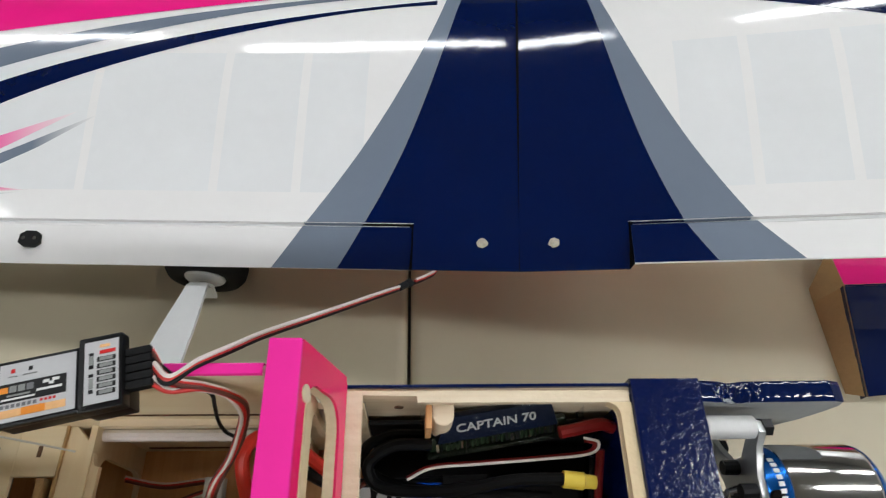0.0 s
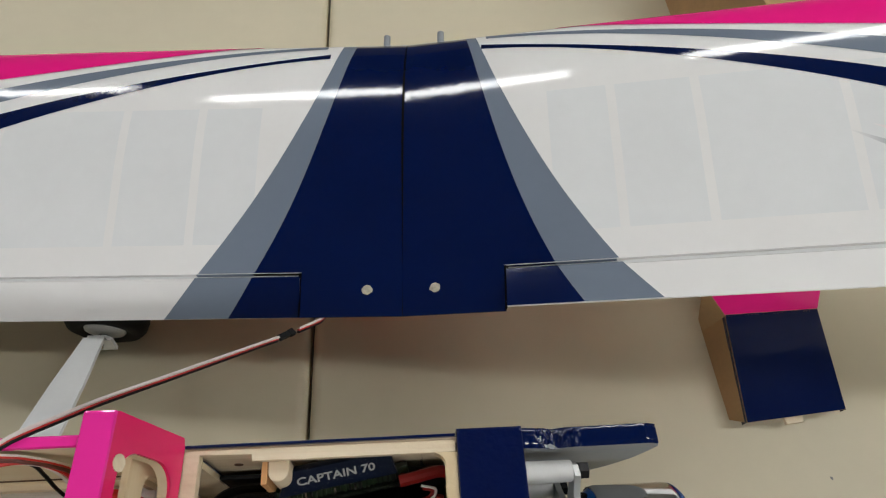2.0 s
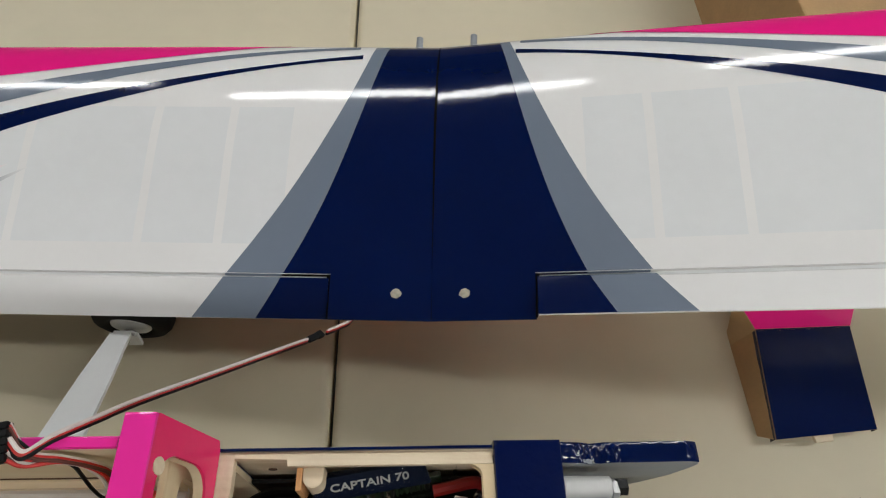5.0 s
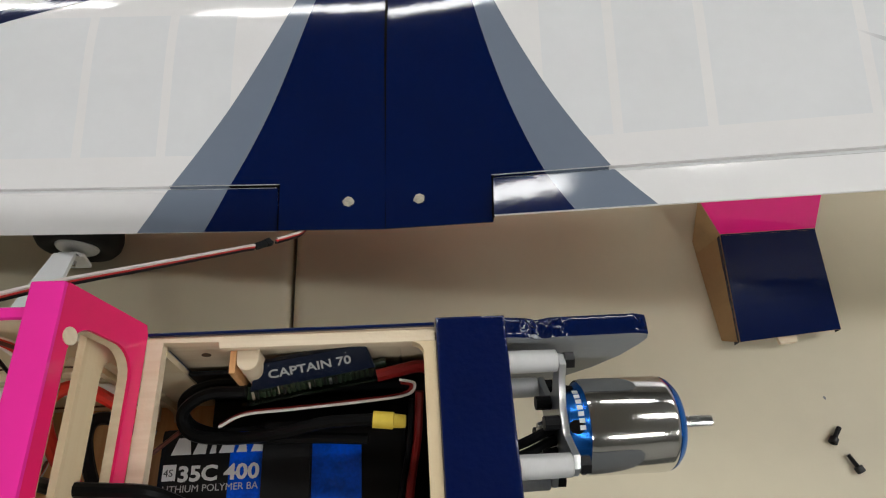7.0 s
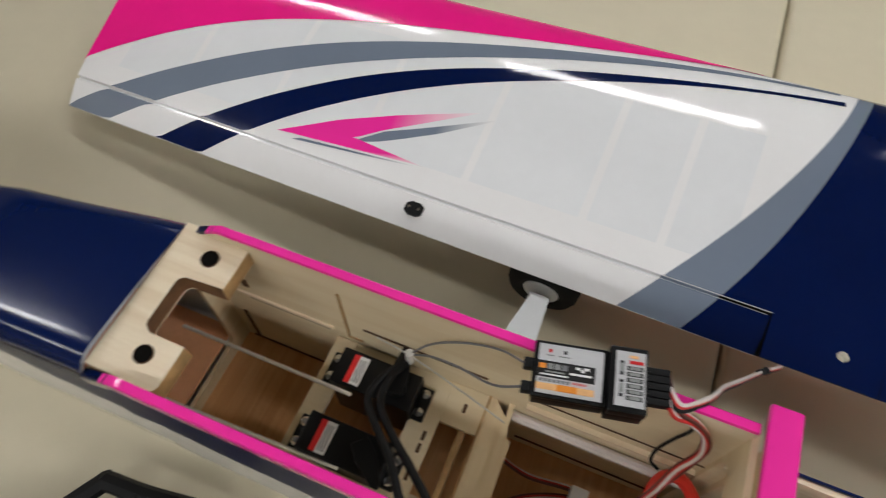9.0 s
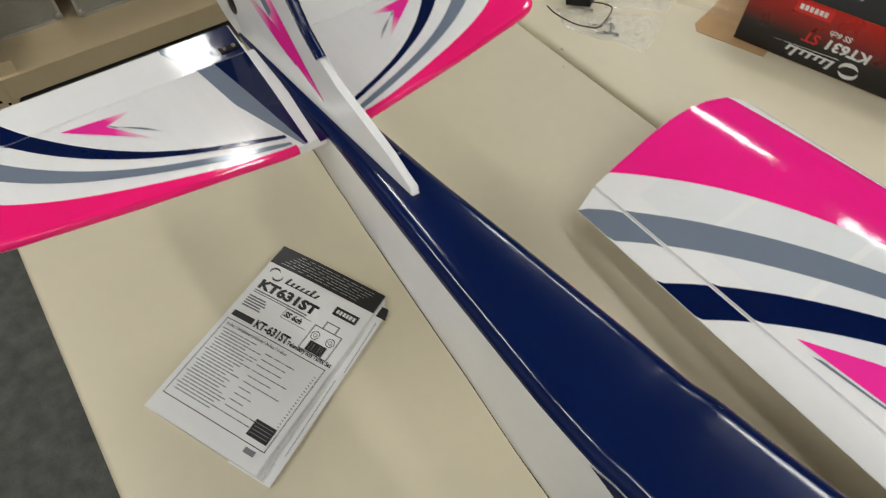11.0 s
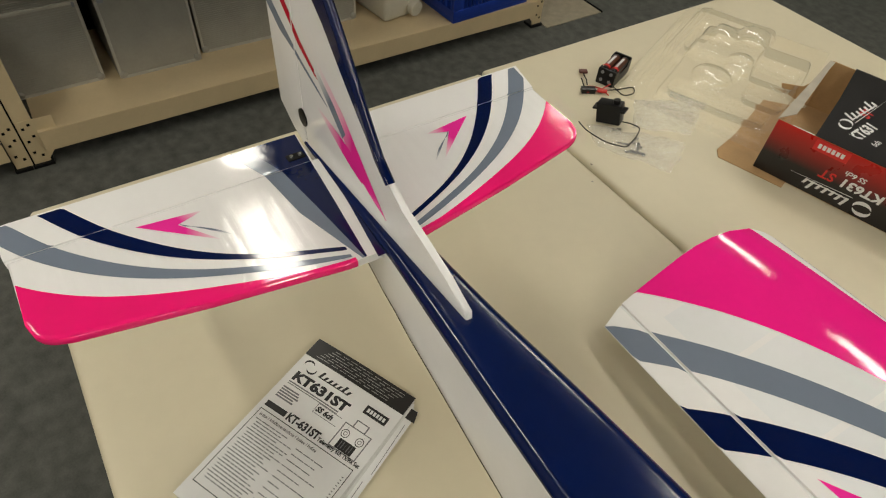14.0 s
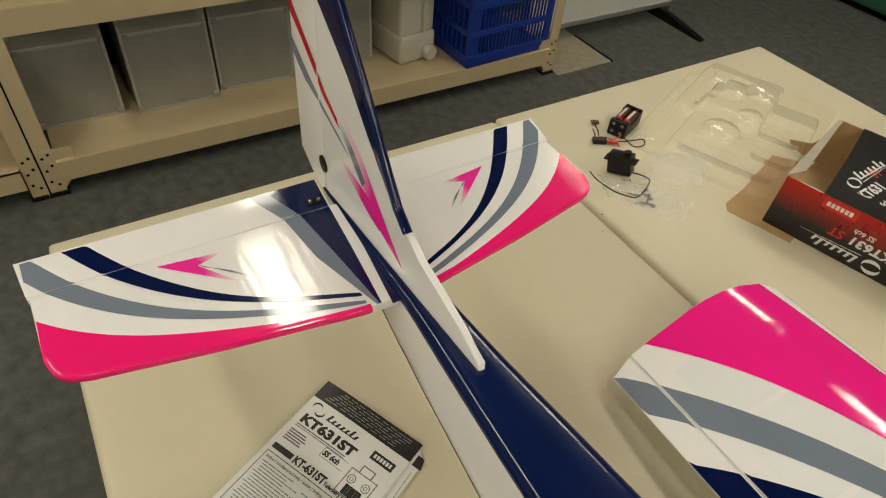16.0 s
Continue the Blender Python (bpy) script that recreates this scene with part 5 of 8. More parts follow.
for s in (-1, 1):
    def edge_band(u, v):
        d = 0.024 + (0.2628 - 0.024) * u
        a, b = le_x(d) - 0.0003, S_PINK(d)
        return min(a, a + (b - a) * v), d
    stab_film("pink_leading_edge", s, edge_band, 60, 4, M_PINK_TAIL)
    bm = bmesh.new()
    line = [(le_x(d), d) for d in [0.024 + (0.2630 - 0.024) * k / 60 for k in range(61)]]
    vs = []
    for i, (x, d) in enumerate(line):
        x0, d0 = line[max(i - 1, 0)]
        x1, d1 = line[min(i + 1, 60)]
        t = Vector((x1 - x0, d1 - d0)).normalized()
        n = Vector((t.y, -t.x))
        vs.append([Vector((x + n.x * k, TY + s * (d + n.y * k), z)) for k, z in ((-0.0045, 0.9451), (-0.0020, 0.9450), (-0.0006, 0.9444), (0.0005, 0.9425), (0.0004, 0.9385), (-0.0022, 0.9363))])
    loft(bm, vs, cap=False, closed=False)
    part("pink_edge_wrap", bm, M_PINK_TAIL, stab, smooth=60)
    for nm, hi, lo, mt, d0, d1 in (("slate_stripe", S_GU, S_GL, M_GREY, 0.026, 0.2655), ("navy_stripe", S_NU, S_NL, M_NAVY, 0.026, 0.2345)):
        for xa, xb in ((-0.9043, -0.77), (-0.9425, -0.9049)):
            def bandfn(u, v):
                d = d0 + (d1 - d0) * u
                a, b = (min(max(f(d), xa), xb) for f in (hi, lo))
                return a + (b - a) * v, d
            stab_film(nm, s, bandfn, 60, 3, mt)
    # root flash
    for nm, mt, o, i in (("slate_root_flash", M_GREY, (0.0685, 0.0505, 0.0425, 0.0185), (0.0510, 0.0345, 0.0260, 0.0165)), ("navy_root_flash", M_NAVY, (0.0510, 0.0345, 0.0260, 0.0165), (0.0040, 0.0050, 0.0090, 0.0150))):
        for xa, xb in ((-0.9043, -0.7715), (-0.9425, -0.9049)):
            def rootfn(u, v):
                x = xa + (xb - xa) * u
                a = float(np.interp(x, [-0.937, -0.904, -0.845, -0.77], o))
                b = float(np.interp(x, [-0.937, -0.904, -0.845, -0.77], i))
                return x, a + (b - a) * v
            stab_film(nm, s, rootfn, 20, 3, mt)
    # arrow flash: two pink arms from one tip, a slate stroke inside
    tipx, tipd = -0.8945, 0.169
    def flash_arm(e_x, e_d, n_x, n_d):
        def fn(u, v):
            a = (tipx + (e_x - tipx) * u, tipd + (e_d - tipd) * u)
            k = min(1.0, u / 0.5)
            w = max(0.0, (u - 0.5) / 0.5)
            b = (tipx + (n_x - tipx) * k + (e_x - n_x) * w, tipd + (n_d - tipd) * k + (e_d - n_d) * w)
            return a[0] + (b[0] - a[0]) * v, a[1] + (b[1] - a[1]) * v
        return fn
    stab_film("pink_flash", s, flash_arm(-0.888, 0.114, -0.8805, 0.1375), 20, 3, M_FADE_PINK, 0.0006, True)
    stab_film("pink_flash", s, flash_arm(-0.8465, 0.111, -0.8805, 0.1375), 20, 3, M_FADE_PINK, 0.0007, True)
    stab_film("slate_flash", s, lambda u, v: (-0.8815 + 0.0345 * u + 0.0060 * v * (1 - u) * (1 - u), 0.137 - 0.036 * u - 0.0105 * v * (1 - u) * (0.4 + u)), 16, 3, M_FADE_GREY, 0.0009, True)
# navy film of the spine laid over the tailplane's middle up to the fin
def spine_film(u, v):
    x = -0.9040 + 0.138 * u
    a = float(np.interp(x, [-0.911, -0.835, -0.766], [-0.0050, -0.0003, 0.0072]))
    return x, a + (TY + 0.4225 + 0.036 * (-0.66 - x) + 0.0030 - a) * v
stab_film("navy_spine_film", -1, spine_film, 24, 3, M_NAVY, 0.0010)
# hinge control plate under the fin, with two bright screws
for y in (TY - 0.027,):
    bm = bmesh.new()
    box(bm, -0.9200, -0.9110, y + 0.0030, y + 0.0205, 0.9450, 0.9474, 0.0012)
    hp = part("horn_plate", bm, M_RUBBER, stab, "black elevator horn plate")
    for dy in (0.0075, 0.0160):
        bm = bmesh.new()
        lathe(bm, [(0, 0.0022), (0.0012, 0.0018), (0.0018, 0.0006)], (-0.9155, y + dy, 0.9474), (0, 0, 1), 10)
        part("screw", bm, M_STEEL, hp)

# ---- fin and rudder ----
def fy(x):
    return -0.4225 - 0.036 * (-0.66 - x)


FIN = [(-0.667, 0.957), (-0.6685, 0.966), (-0.695, 0.977), (-0.730, 0.9885), (-0.758, 0.9965), (-0.774, 1.0035), (-0.793, 1.0165), (-0.813, 1.043), (-0.828, 1.064), (-0.849, 1.0945), (-0.870, 1.122), (-0.891, 1.150), (-0.905, 1.170), (-0.920, 1.182), (-0.9345, 1.187), (-0.9305, 0.944)]


def upright(bm, outline, t, round_front=True):
    """A thin upright board following the fin's middle line."""
    n = len(outline)
    c = [[bm.verts.new((x, fy(x) + k * t, z)) for x, z in outline] for k in (-0.5, 0.5)]
    fs = [bm.faces.new(c[0]), bm.faces.new(c[1][::-1])]
    for i in range(n):
        bm.faces.new((c[0][i], c[1][i], c[1][(i + 1) % n], c[0][(i + 1) % n]))
    es = [e for f in fs for e in f.edges]
    bmesh.ops.bevel(bm, geom=es, offset=t * 0.33, segments=3, affect="EDGES", profile=0.6)


bm = bmesh.new()
upright(bm, FIN, 0.0064)
fin = part("fin", bm, M_WHITE, PLANE, "white fin with navy leading edge and pink flashes", smooth=60)
bm = bmesh.new()
upright(bm, [(-0.9355, 1.187), (-0.970, 1.183), (-0.985, 1.165), (-0.987, 1.10), (-0.987, 0.962), (-0.960, 0.944), (-0.9320, 0.936)], 0.0056)
rud = part("rudder", bm, M_WHITE, PLANE, "white rudder with a red stripe", smooth=60)
bm = bmesh.new()
lathe(bm, [(0, 0.0090), (0.0012, 0.0090), (0.002, 0.006)], (-0.933, fy(-0.933) - 0.0028, 0.974), (0, -1, 0.0), 20)
rh = part("rudder_horn", bm, M_BLACK, rud, "black rudder horn plate")


def fin_film(name, parent, fn, nu, nv, material, side=-1, off=0.0035, uv=False):
    bm = bmesh.new()
    def f(u, v):
        x, z = fn(u, v)
        return Vector((x, fy(x) + side * off, z))
    sheet(bm, f, nu, nv, uv)
    part(name, bm, material, parent, smooth=60)


def lerp_line(pts, u):
    k = [i / (len(pts) - 1) for i in range(len(pts))]
    return float(np.interp(u, k, [p[0] for p in pts])), float(np.interp(u, k, [p[1] for p in pts]))


def ribbon(a, b):
    return lambda u, v: tuple(p + (q - p) * v for p, q in zip(lerp_line(a, u), lerp_line(b, u)))


le_in = [(-0.933, 1.146), (-0.918, 1.134), (-0.896, 1.116), (-0.874, 1.0975), (-0.856, 1.078), (-0.841, 1.062), (-0.824, 1.045), (-0.805, 1.0275), (-0.783, 1.0085)]
le_out = [(-0.920, 1.181), (-0.905, 1.169), (-0.8905, 1.149), (-0.8695, 1.121), (-0.849, 1.094), (-0.829, 1.065), (-0.813, 1.042), (-0.797, 1.0205), (-0.780, 1.0070)]
bm = bmesh.new()
vs = []
for k in range(41):
    u = k / 40
    o = Vector(lerp_line(le_out, u))
    i_ = Vector(lerp_line(le_in, u))
    x = o.x
    y = fy(x)
    ring = [Vector((i_.x, fy(i_.x) - 0.0036, i_.y)), Vector((o.x - 0.0016, y - 0.0040, o.y - 0.0016)), Vector((o.x + 0.0014, y - 0.0032, o.y + 0.0014)), Vector((o.x + 0.0024, y, o.y + 0.0024)), Vector((o.x + 0.0014, y + 0.0032, o.y + 0.0014)), Vector((o.x - 0.0016, y + 0.0040, o.y - 0.0016)), Vector((i_.x, fy(i_.x) + 0.0036, i_.y))]
    vs.append(ring)
loft(bm, vs, cap=False, closed=False)
part("navy_leading_edge", bm, M_NAVY, fin, "glossy navy leading edge film", smooth=60)
for sd in (-1, 1):
    fin_film("red_stripe", rud, ribbon([(-0.9868, 1.1225), (-0.965, 1.103), (-0.942, 1.083), (-0.936, 1.078)], [(-0.9868, 1.106), (-0.965, 1.090), (-0.949, 1.0765), (-0.936, 1.0655)]), 12, 2, M_CRIMSON, sd, 0.0031)
    fin_film("slate_stripe", rud, ribbon([(-0.9868, 1.082), (-0.955, 1.060), (-0.936, 1.0485)], [(-0.9868, 1.067), (-0.963, 1.050), (-0.936, 1.042)]), 12, 2, M_GREY, sd, 0.0031)
    fin_film("red_stripe", fin, ribbon([(-0.933, 1.0735), (-0.919, 1.060), (-0.896, 1.045), (-0.877, 1.036)], [(-0.933, 1.0625), (-0.925, 1.055), (-0.898, 1.040), (-0.877, 1.035)]), 12, 2, M_CRIMSON, sd)
    fin_film("slate_stripe", fin, ribbon([(-0.933, 1.047), (-0.920, 1.0405), (-0.895, 1.030), (-0.877, 1.021)], [(-0.933, 1.041), (-0.920, 1.036), (-0.897, 1.027), (-0.877, 1.020)]), 12, 2, M_GREY, sd)
    fin_film("pink_flash", fin, ribbon([(-0.781, 0.966), (-0.804, 0.987), (-0.829, 1.011), (-0.848, 1.030), (-0.888, 1.057)], [(-0.781, 0.966), (-0.803, 0.9725), (-0.829, 0.982), (-0.855, 1.010), (-0.890, 1.054)]), 24, 3, M_FADE_PINK, sd, uv=True)
    fin_film("pink_flash", fin, ribbon([(-0.820, 0.990), (-0.840, 1.000), (-0.861, 1.0045), (-0.897, 1.0095)], [(-0.820, 0.977), (-0.840, 0.982), (-0.858, 0.989), (-0.897, 1.0075)]), 16, 3, M_FADE_PINK, sd, 0.0037, True)
    fin_film("slate_flash", fin, ribbon([(-0.846, 1.012), (-0.864, 1.030), (-0.894, 1.050)], [(-0.852, 1.004), (-0.868, 1.018), (-0.897, 1.044)]), 14, 3, M_FADE_GREY, sd, 0.0036, True)
# thin pull wire beside the dorsal strake, with its clip
bm = bmesh.new()
tube(bm, [(-0.775, fy(-0.775) + 0.0036, 0.998), (-0.745, fy(-0.745) + 0.0085, 0.976), (-0.712, fy(-0.712) + 0.013, 0.9555)], 0.0008, 6)
part("pull_wire", bm, M_STEEL, PLANE, "thin steel pull wire")
bm = bmesh.new()
cyl(bm, (-0.714, fy(-0.714) + 0.010, 0.9545), (-0.710, fy(-0.710) + 0.017, 0.9555), 0.0012, 8)
part("wire_clip", bm, M_STEEL, PLANE)

# ---- motor on its stand-offs ----
MX, MY, MZ = 0.1635, -0.408, 0.922
MOTOR = thing("brushless_motor", (MX, MY, MZ), "blue and mirror-polished brushless motor bolted to the firewall", "motor")
bm = bmesh.new()
lathe(bm, [(0.0085, 0.0195), (0.0085, 0.0222), (0.011, 0.0228), (0.048, 0.0228), (0.0505, 0.0220), (0.0525, 0.0195)], (MX, MY, MZ), (1, 0, 0), 64)
part("can", bm, M_CHROME, MOTOR, "mirror-polished steel can")
bm = bmesh.new()
lathe(bm, [(0.0, 0.013), (0.0, 0.0165), (0.0015, 0.0180), (0.007, 0.0200), (0.0085, 0.0215), (0.0095, 0.0222)], (MX, MY, MZ), (1, 0, 0), 64)
base = part("base_bell", bm, M_BLUE_ALU, MOTOR, "blue anodised motor base")
for k in range(5):
    a = 2 * math.pi * k / 5 + 0.5
    bm = bmesh.new()
    cyl(bm, (MX + 0.0028, MY + 0.0172 * math.cos(a), MZ + 0.0172 * math.sin(a)), (MX + 0.0028, MY + 0.0199 * math.cos(a), MZ + 0.0199 * math.sin(a)), 0.0032, 12)
    part("vent", bm, M_DARKGAP, base)
for k in range(7):
    a = radians(48 + 9 * k)
    bm = bmesh.new()
    p = Vector((MX + 0.0052, MY + 0.0199 * math.cos(a), MZ + 0.0199 * math.sin(a)))
    box(bm, -0.0013, 0.0013, -0.0010, 0.0010, -0.0002, 0.0003, 0, plane_m(p, (1, 0, 0), (0, -math.sin(a), math.cos(a))))
    part("logo_bar", bm, M_WHITE_PLASTIC, base)
bm = bmesh.new()
lathe(bm, [(0.0505, 0.0222), (0.0520, 0.0215), (0.0545, 0.0190), (0.0555, 0.010), (0.0560, 0.0065), (0.0595, 0.0060), (0.0600, 0.0045)], (MX, MY, MZ), (1, 0, 0), 48)
part("end_bell", bm, M_BLUE_ALU, MOTOR)
bm = bmesh.new()
n = 20
ra, rb = [], []
for k in range(n * 2):
    a = math.pi * k / n
    r = 0.0026 if k % 2 else 0.0023
    ra.append(Vector((MX + 0.058, MY + r * math.cos(a), MZ + r * math.sin(a))))
    rb.append(Vector((MX + 0.0755, MY + r * math.cos(a), MZ + r * math.sin(a))))
loft(bm, [ra, rb])
part("shaft", bm, M_STEEL, MOTOR, "splined steel shaft")
# cross-shaped mount
bm = bmesh.new()
pts = []
for k in range(4):
    a0 = radians(45 + 90 * k)
    for dr, da in ((0.017, -0.42), (0.026, -0.17), (0.0345, -0.16), (0.0365, 0.0), (0.0345, 0.16), (0.026, 0.17), (0.017, 0.42)):
        pts.append((MY + 0.003 * (dr > 0.02) + dr * math.cos(a0 + da), MZ + dr * math.sin(a0 + da)))
prism(bm, pts, "x", MX - 0.0035, MX - 0.0003, 0.0005)
mount = part("mount_plate", bm, M_ALU, MOTOR, "raw aluminium cross mount")
for sy in (-1, 1):
    for sz in (-1, 1):
        y, z = MY + 0.003 + sy * 0.0235, MZ + sz * 0.0235
        bm = bmesh.new()
        lathe(bm, [(0, 0.0054), (0.0228, 0.0052), (0.0232, 0.0046)], (0.1366, y, z), (1, 0, 0), 24)
        so = part("stand_off", bm, M_MATT_ALU, MOTOR, "aluminium stand-off post")
        bm = bmesh.new()
        cyl(bm, (MX - 0.0003, y, z), (MX + 0.0042, y, z), 0.0042, 6)
        part("cap_screw", bm, M_BLACK, so, "black cap screw")
for k in range(4):
    a = radians(90 * k)
    y, z = MY + 0.0125 * math.cos(a), MZ + 0.0125 * math.sin(a)
    bm = bmesh.new()
    cyl(bm, (MX - 0.011, y, z), (MX - 0.0035, y, z), 0.0034, 10)
    part("cap_screw", bm, M_BLACK, MOTOR)
bm = bmesh.new()
lathe(bm, [(0, 0.003), (0.004, 0.0045), (0.0075, 0.0045)], (MX - 0.0115, MY, MZ), (1, 0, 0), 16)
part("collar", bm, M_STEEL, MOTOR)
for k in range(3):
    bm = bmesh.new()
    dy = -0.006 + 0.005 * k
    tube(bm, [(0.134, MY - 0.012 + dy, MZ - 0.012), (0.145, MY - 0.010 + dy, MZ - 0.006 + 0.003 * k), (0.156, MY - 0.006 + dy, MZ - 0.001 + 0.003 * k), (MX, MY - 0.004 + dy, MZ - 0.001)], 0.0024, 8)
    part("motor_lead", bm, M_BLACK_MATT, MOTOR)

# ---- servos on their tray ----
TRAY_Z = 0.914
def tray_piece(x0, x1, y0, y1, name="servo_tray", z=TRAY_Z, t=0.003, m=M_PLY):
    bm = bmesh.new()
    box(bm, x0, x1, y0, y1, z - t, z, 0.0004)
    return part(name, bm, m, PLANE, "laser-cut plywood servo tray" if name == "servo_tray" else "")
tray_piece(-0.2590, -0.2460, -0.4515, -0.3715)
tray_piece(-0.2020, -0.1860, -0.4515, -0.3715)
tray_piece(-0.1860, -0.1645, -0.3950, -0.3715)
tray_piece(-0.1860, -0.1645, -0.4515, -0.4350)
tray_piece(-0.2460, -0.2020, -0.3795, -0.3715)
tray_piece(-0.2460, -0.2020, -0.4515, -0.4400)
for x, y in ((-0.1905, -0.4055), (-0.1905, -0.4125), (-0.1755, -0.3835), (-0.1905, -0.4275)):
    bm = bmesh.new()
    box(bm, x - 0.0010, x + 0.0010, y - 0.0026, y + 0.0026, TRAY_Z - 0.0002, TRAY_Z + 0.0003, 0.0001)
    part("scorched_slot", bm, M_BURNT, PLANE)
# bar across the tray's slot, and the stepped plate before it
tray_piece(-0.1745, -0.1710, -0.4350, -0.3950, "tray_bar", TRAY_Z - 0.0015, 0.008, M_PLY_EDGE)
bm = bmesh.new()
prism(bm, [(-0.1643, -0.4515), (-0.1465, -0.4515), (-0.1465, -0.3905), (-0.1492, -0.3905), (-0.1500, -0.3850), (-0.1535, -0.3790), (-0.1610, -0.3715), (-0.1643, -0.3715)], "z", TRAY_Z - 0.0042, TRAY_Z - 0.0006, 0.0004)
part("tray_plate", bm, [M_PLY_Y, M_PLY_EDGE], PLANE, "pale plywood plate with a stepped front edge")
bm = bmesh.new()
box(bm, -0.1652, -0.1642, -0.4515, -0.3715, TRAY_Z - 0.006, TRAY_Z + 0.0012)
part("tray_joint", bm, M_PLY_EDGE, PLANE, "toasted joint between tray and plate")
bm = bmesh.new()
cyl(bm, (-0.152, -0.3745, 0.9065), (-0.052, -0.3755, 0.9085), 0.0030, 10)
part("push_rod_sleeve", bm, M_WIREWHITE, PLANE, "pale plastic push-rod sleeve")


def servo(x0, x1, y0, y1, zt, label, arm):
    """A standard servo hanging in the tray, with lugs, screws, label and arm."""
    e = thing("servo", ((x0 + x1) / 2, (y0 + y1) / 2, 0.905), label, "servo", "radio servos")
    bm = bmesh.new()
    box(bm, x0 + 0.007, x1 - 0.007, y0, y1, TRAY_Z - 0.030, zt, 0.0008)
    body = part("case", bm, M_BLACK, e, "black plastic case")
    for a, b in ((x0, x0 + 0.007), (x1 - 0.007, x1)):
        bm = bmesh.new()
        box(bm, a, b, y0 + 0.001, y1 - 0.001, TRAY_Z + 0.0002, TRAY_Z + 0.003, 0.0006)
        lug = part("lug", bm, M_BLACK, e)
        for y in (y0 + 0.005, y1 - 0.005):
            bm = bmesh.new()
            lathe(bm, [(0, 0.0026), (0.0016, 0.0026), (0.002, 0.0016)], ((a + b) / 2, y, TRAY_Z + 0.003), (0, 0, 1), 10)
            part("screw", bm, M_STEEL, lug)
    bm = bmesh.new()
    lathe(bm, [(0, 0.0058), (0.003, 0.0058), (0.0035, 0.003), (0.006, 0.003)], (x1 - 0.018, (y0 + y1) / 2, zt), (0, 0, 1), 20)
    part("output_gear", bm, M_BLACK, e)
    lx = x0 + 0.0145
    for a, b, mt in ((lx, lx + 0.0033, M_RED_INK), (lx + 0.0033, lx + 0.0088, M_PAPER)):
        bm = bmesh.new()
        box(bm, a, b, y0 + 0.0020, y1 - 0.0022, zt + 0.0001, zt + 0.0005)
        part("label", bm, mt, body, "red and white printed label")
    bm = bmesh.new()
    for k in range(3):
        box(bm, lx + 0.0042 + 0.0014 * k, lx + 0.0048 + 0.0014 * k, y0 + 0.0035, y1 - 0.0040, zt + 0.0005, zt + 0.0007)
    part("label_print", bm, M_INKGREY, body)
    bm = bmesh.new()
    c = Vector((x1 - 0.018, (y0 + y1) / 2, zt + 0.0055))
    d = Vector(arm).normalized()
    w = Vector((-d.y, d.x, 0))
    L = Vector(arm).length
    prism(bm, [tuple((c + d * a + w * b).xy) for a, b in ((-0.006, -0.0045), (0.003, -0.0055), (L, -0.0025), (L + 0.0025, 0), (L, 0.0025), (0.003, 0.0055), (-0.006, 0.0045))], "z", c.z, c.z + 0.002, 0.0004)
    part("arm", bm, M_BLACK, e, "black control arm")
    return e


servo(-0.2545, -0.1940, -0.4010, -0.3805, 0.929, "black servo with red and white label, driving a push rod", (-0.002, 0.020, 0))
servo(-0.2545, -0.1940, -0.4395, -0.4185, 0.929, "black servo with red and white label beside its twin", (0.012, -0.012, 0))
# push rods running aft
for xs, y, z, ye, ze in ((-0.2315, -0.4052, 0.9338, -0.3985, 0.905), (-0.222, -0.4400, 0.928, -0.441, 0.905)):
    bm = bmesh.new()
    cyl(bm, (xs, y, z), (-0.350, ye, ze), 0.0011, 8)
    part("push_rod", bm, M_ROD, PLANE, "thin steel push rod")
bm = bmesh.new()
cyl(bm, (-0.2100, -0.3770, 0.936), (-0.2100, -0.3770, 0.947), 0.0024, 10)
part("linkage_stopper", bm, M_ROD, PLANE, "bright linkage stopper")
bm = bmesh.new()
tube(bm, [(-0.230, -0.3745, 0.9440), (-0.2100, -0.3770, 0.9435), (-0.180, -0.3815, 0.935), (-0.153, -0.3860, 0.926)], 0.0005, 6)
part("pull_wire", bm, M_ALU, PLANE, "thin brass pull wire")

# dark servo extension lying over the servos
SL = thing("servo_lead", (-0.19, -0.42, 0.93), "black sleeved servo lead draped over the servos", "cable")
for d in (0.0, 1.0):
    bm = bmesh.new()
    tube(bm, [(-0.2110, -0.380, 0.938), (-0.217 + 0.003 * d, -0.391, 0.944), (-0.2195 + 0.0065 * d, -0.4060, 0.946), (-0.209 + 0.008 * d, -0.4185, 0.950), (-0.196 + 0.0105 * d, -0.4305, 0.955), (-0.1825 + 0.013 * d, -0.4470 + 0.003 * d, 0.960), (-0.172 + 0.013 * d, -0.4570, 0.957)], 0.0021, 8)
    part("sleeve", bm, M_BLACK_MATT, SL)

# ---- receiver, resting on the tray rail and the far saddle edge ----
RO = Vector((-0.1516, -0.3692, 1.0018))
rxx = Vector((0.978, 0.200, 0.050)).normalized()
RM = plane_m(RO, rxx, Vector((-0.215, 0.975, 0.03))) @ Matrix.Diagonal((0.985, 0.80, 1.0, 1.0))
RX_ = thing("receiver", RO, "black radio receiver with a white and orange label", "receiver")
bm = bmesh.new()
box(bm, 0.0, 0.0315, -0.031, 0.0, -0.0036, 0.0, 0.0012, RM)
box(bm, 0.0008, 0.0314, -0.0302, -0.0125, -0.0125, -0.0030, 0.0008, RM)
rb = part("case", bm, M_BLACK, RX_)
bm = bmesh.new()
box(bm, 0.0315, 0.0475, -0.033, 0.002, -0.0036, 0.0030, 0.001, RM)
box(bm, 0.0316, 0.0474, -0.0325, -0.0180, -0.0122, -0.0030, 0.0008, RM)
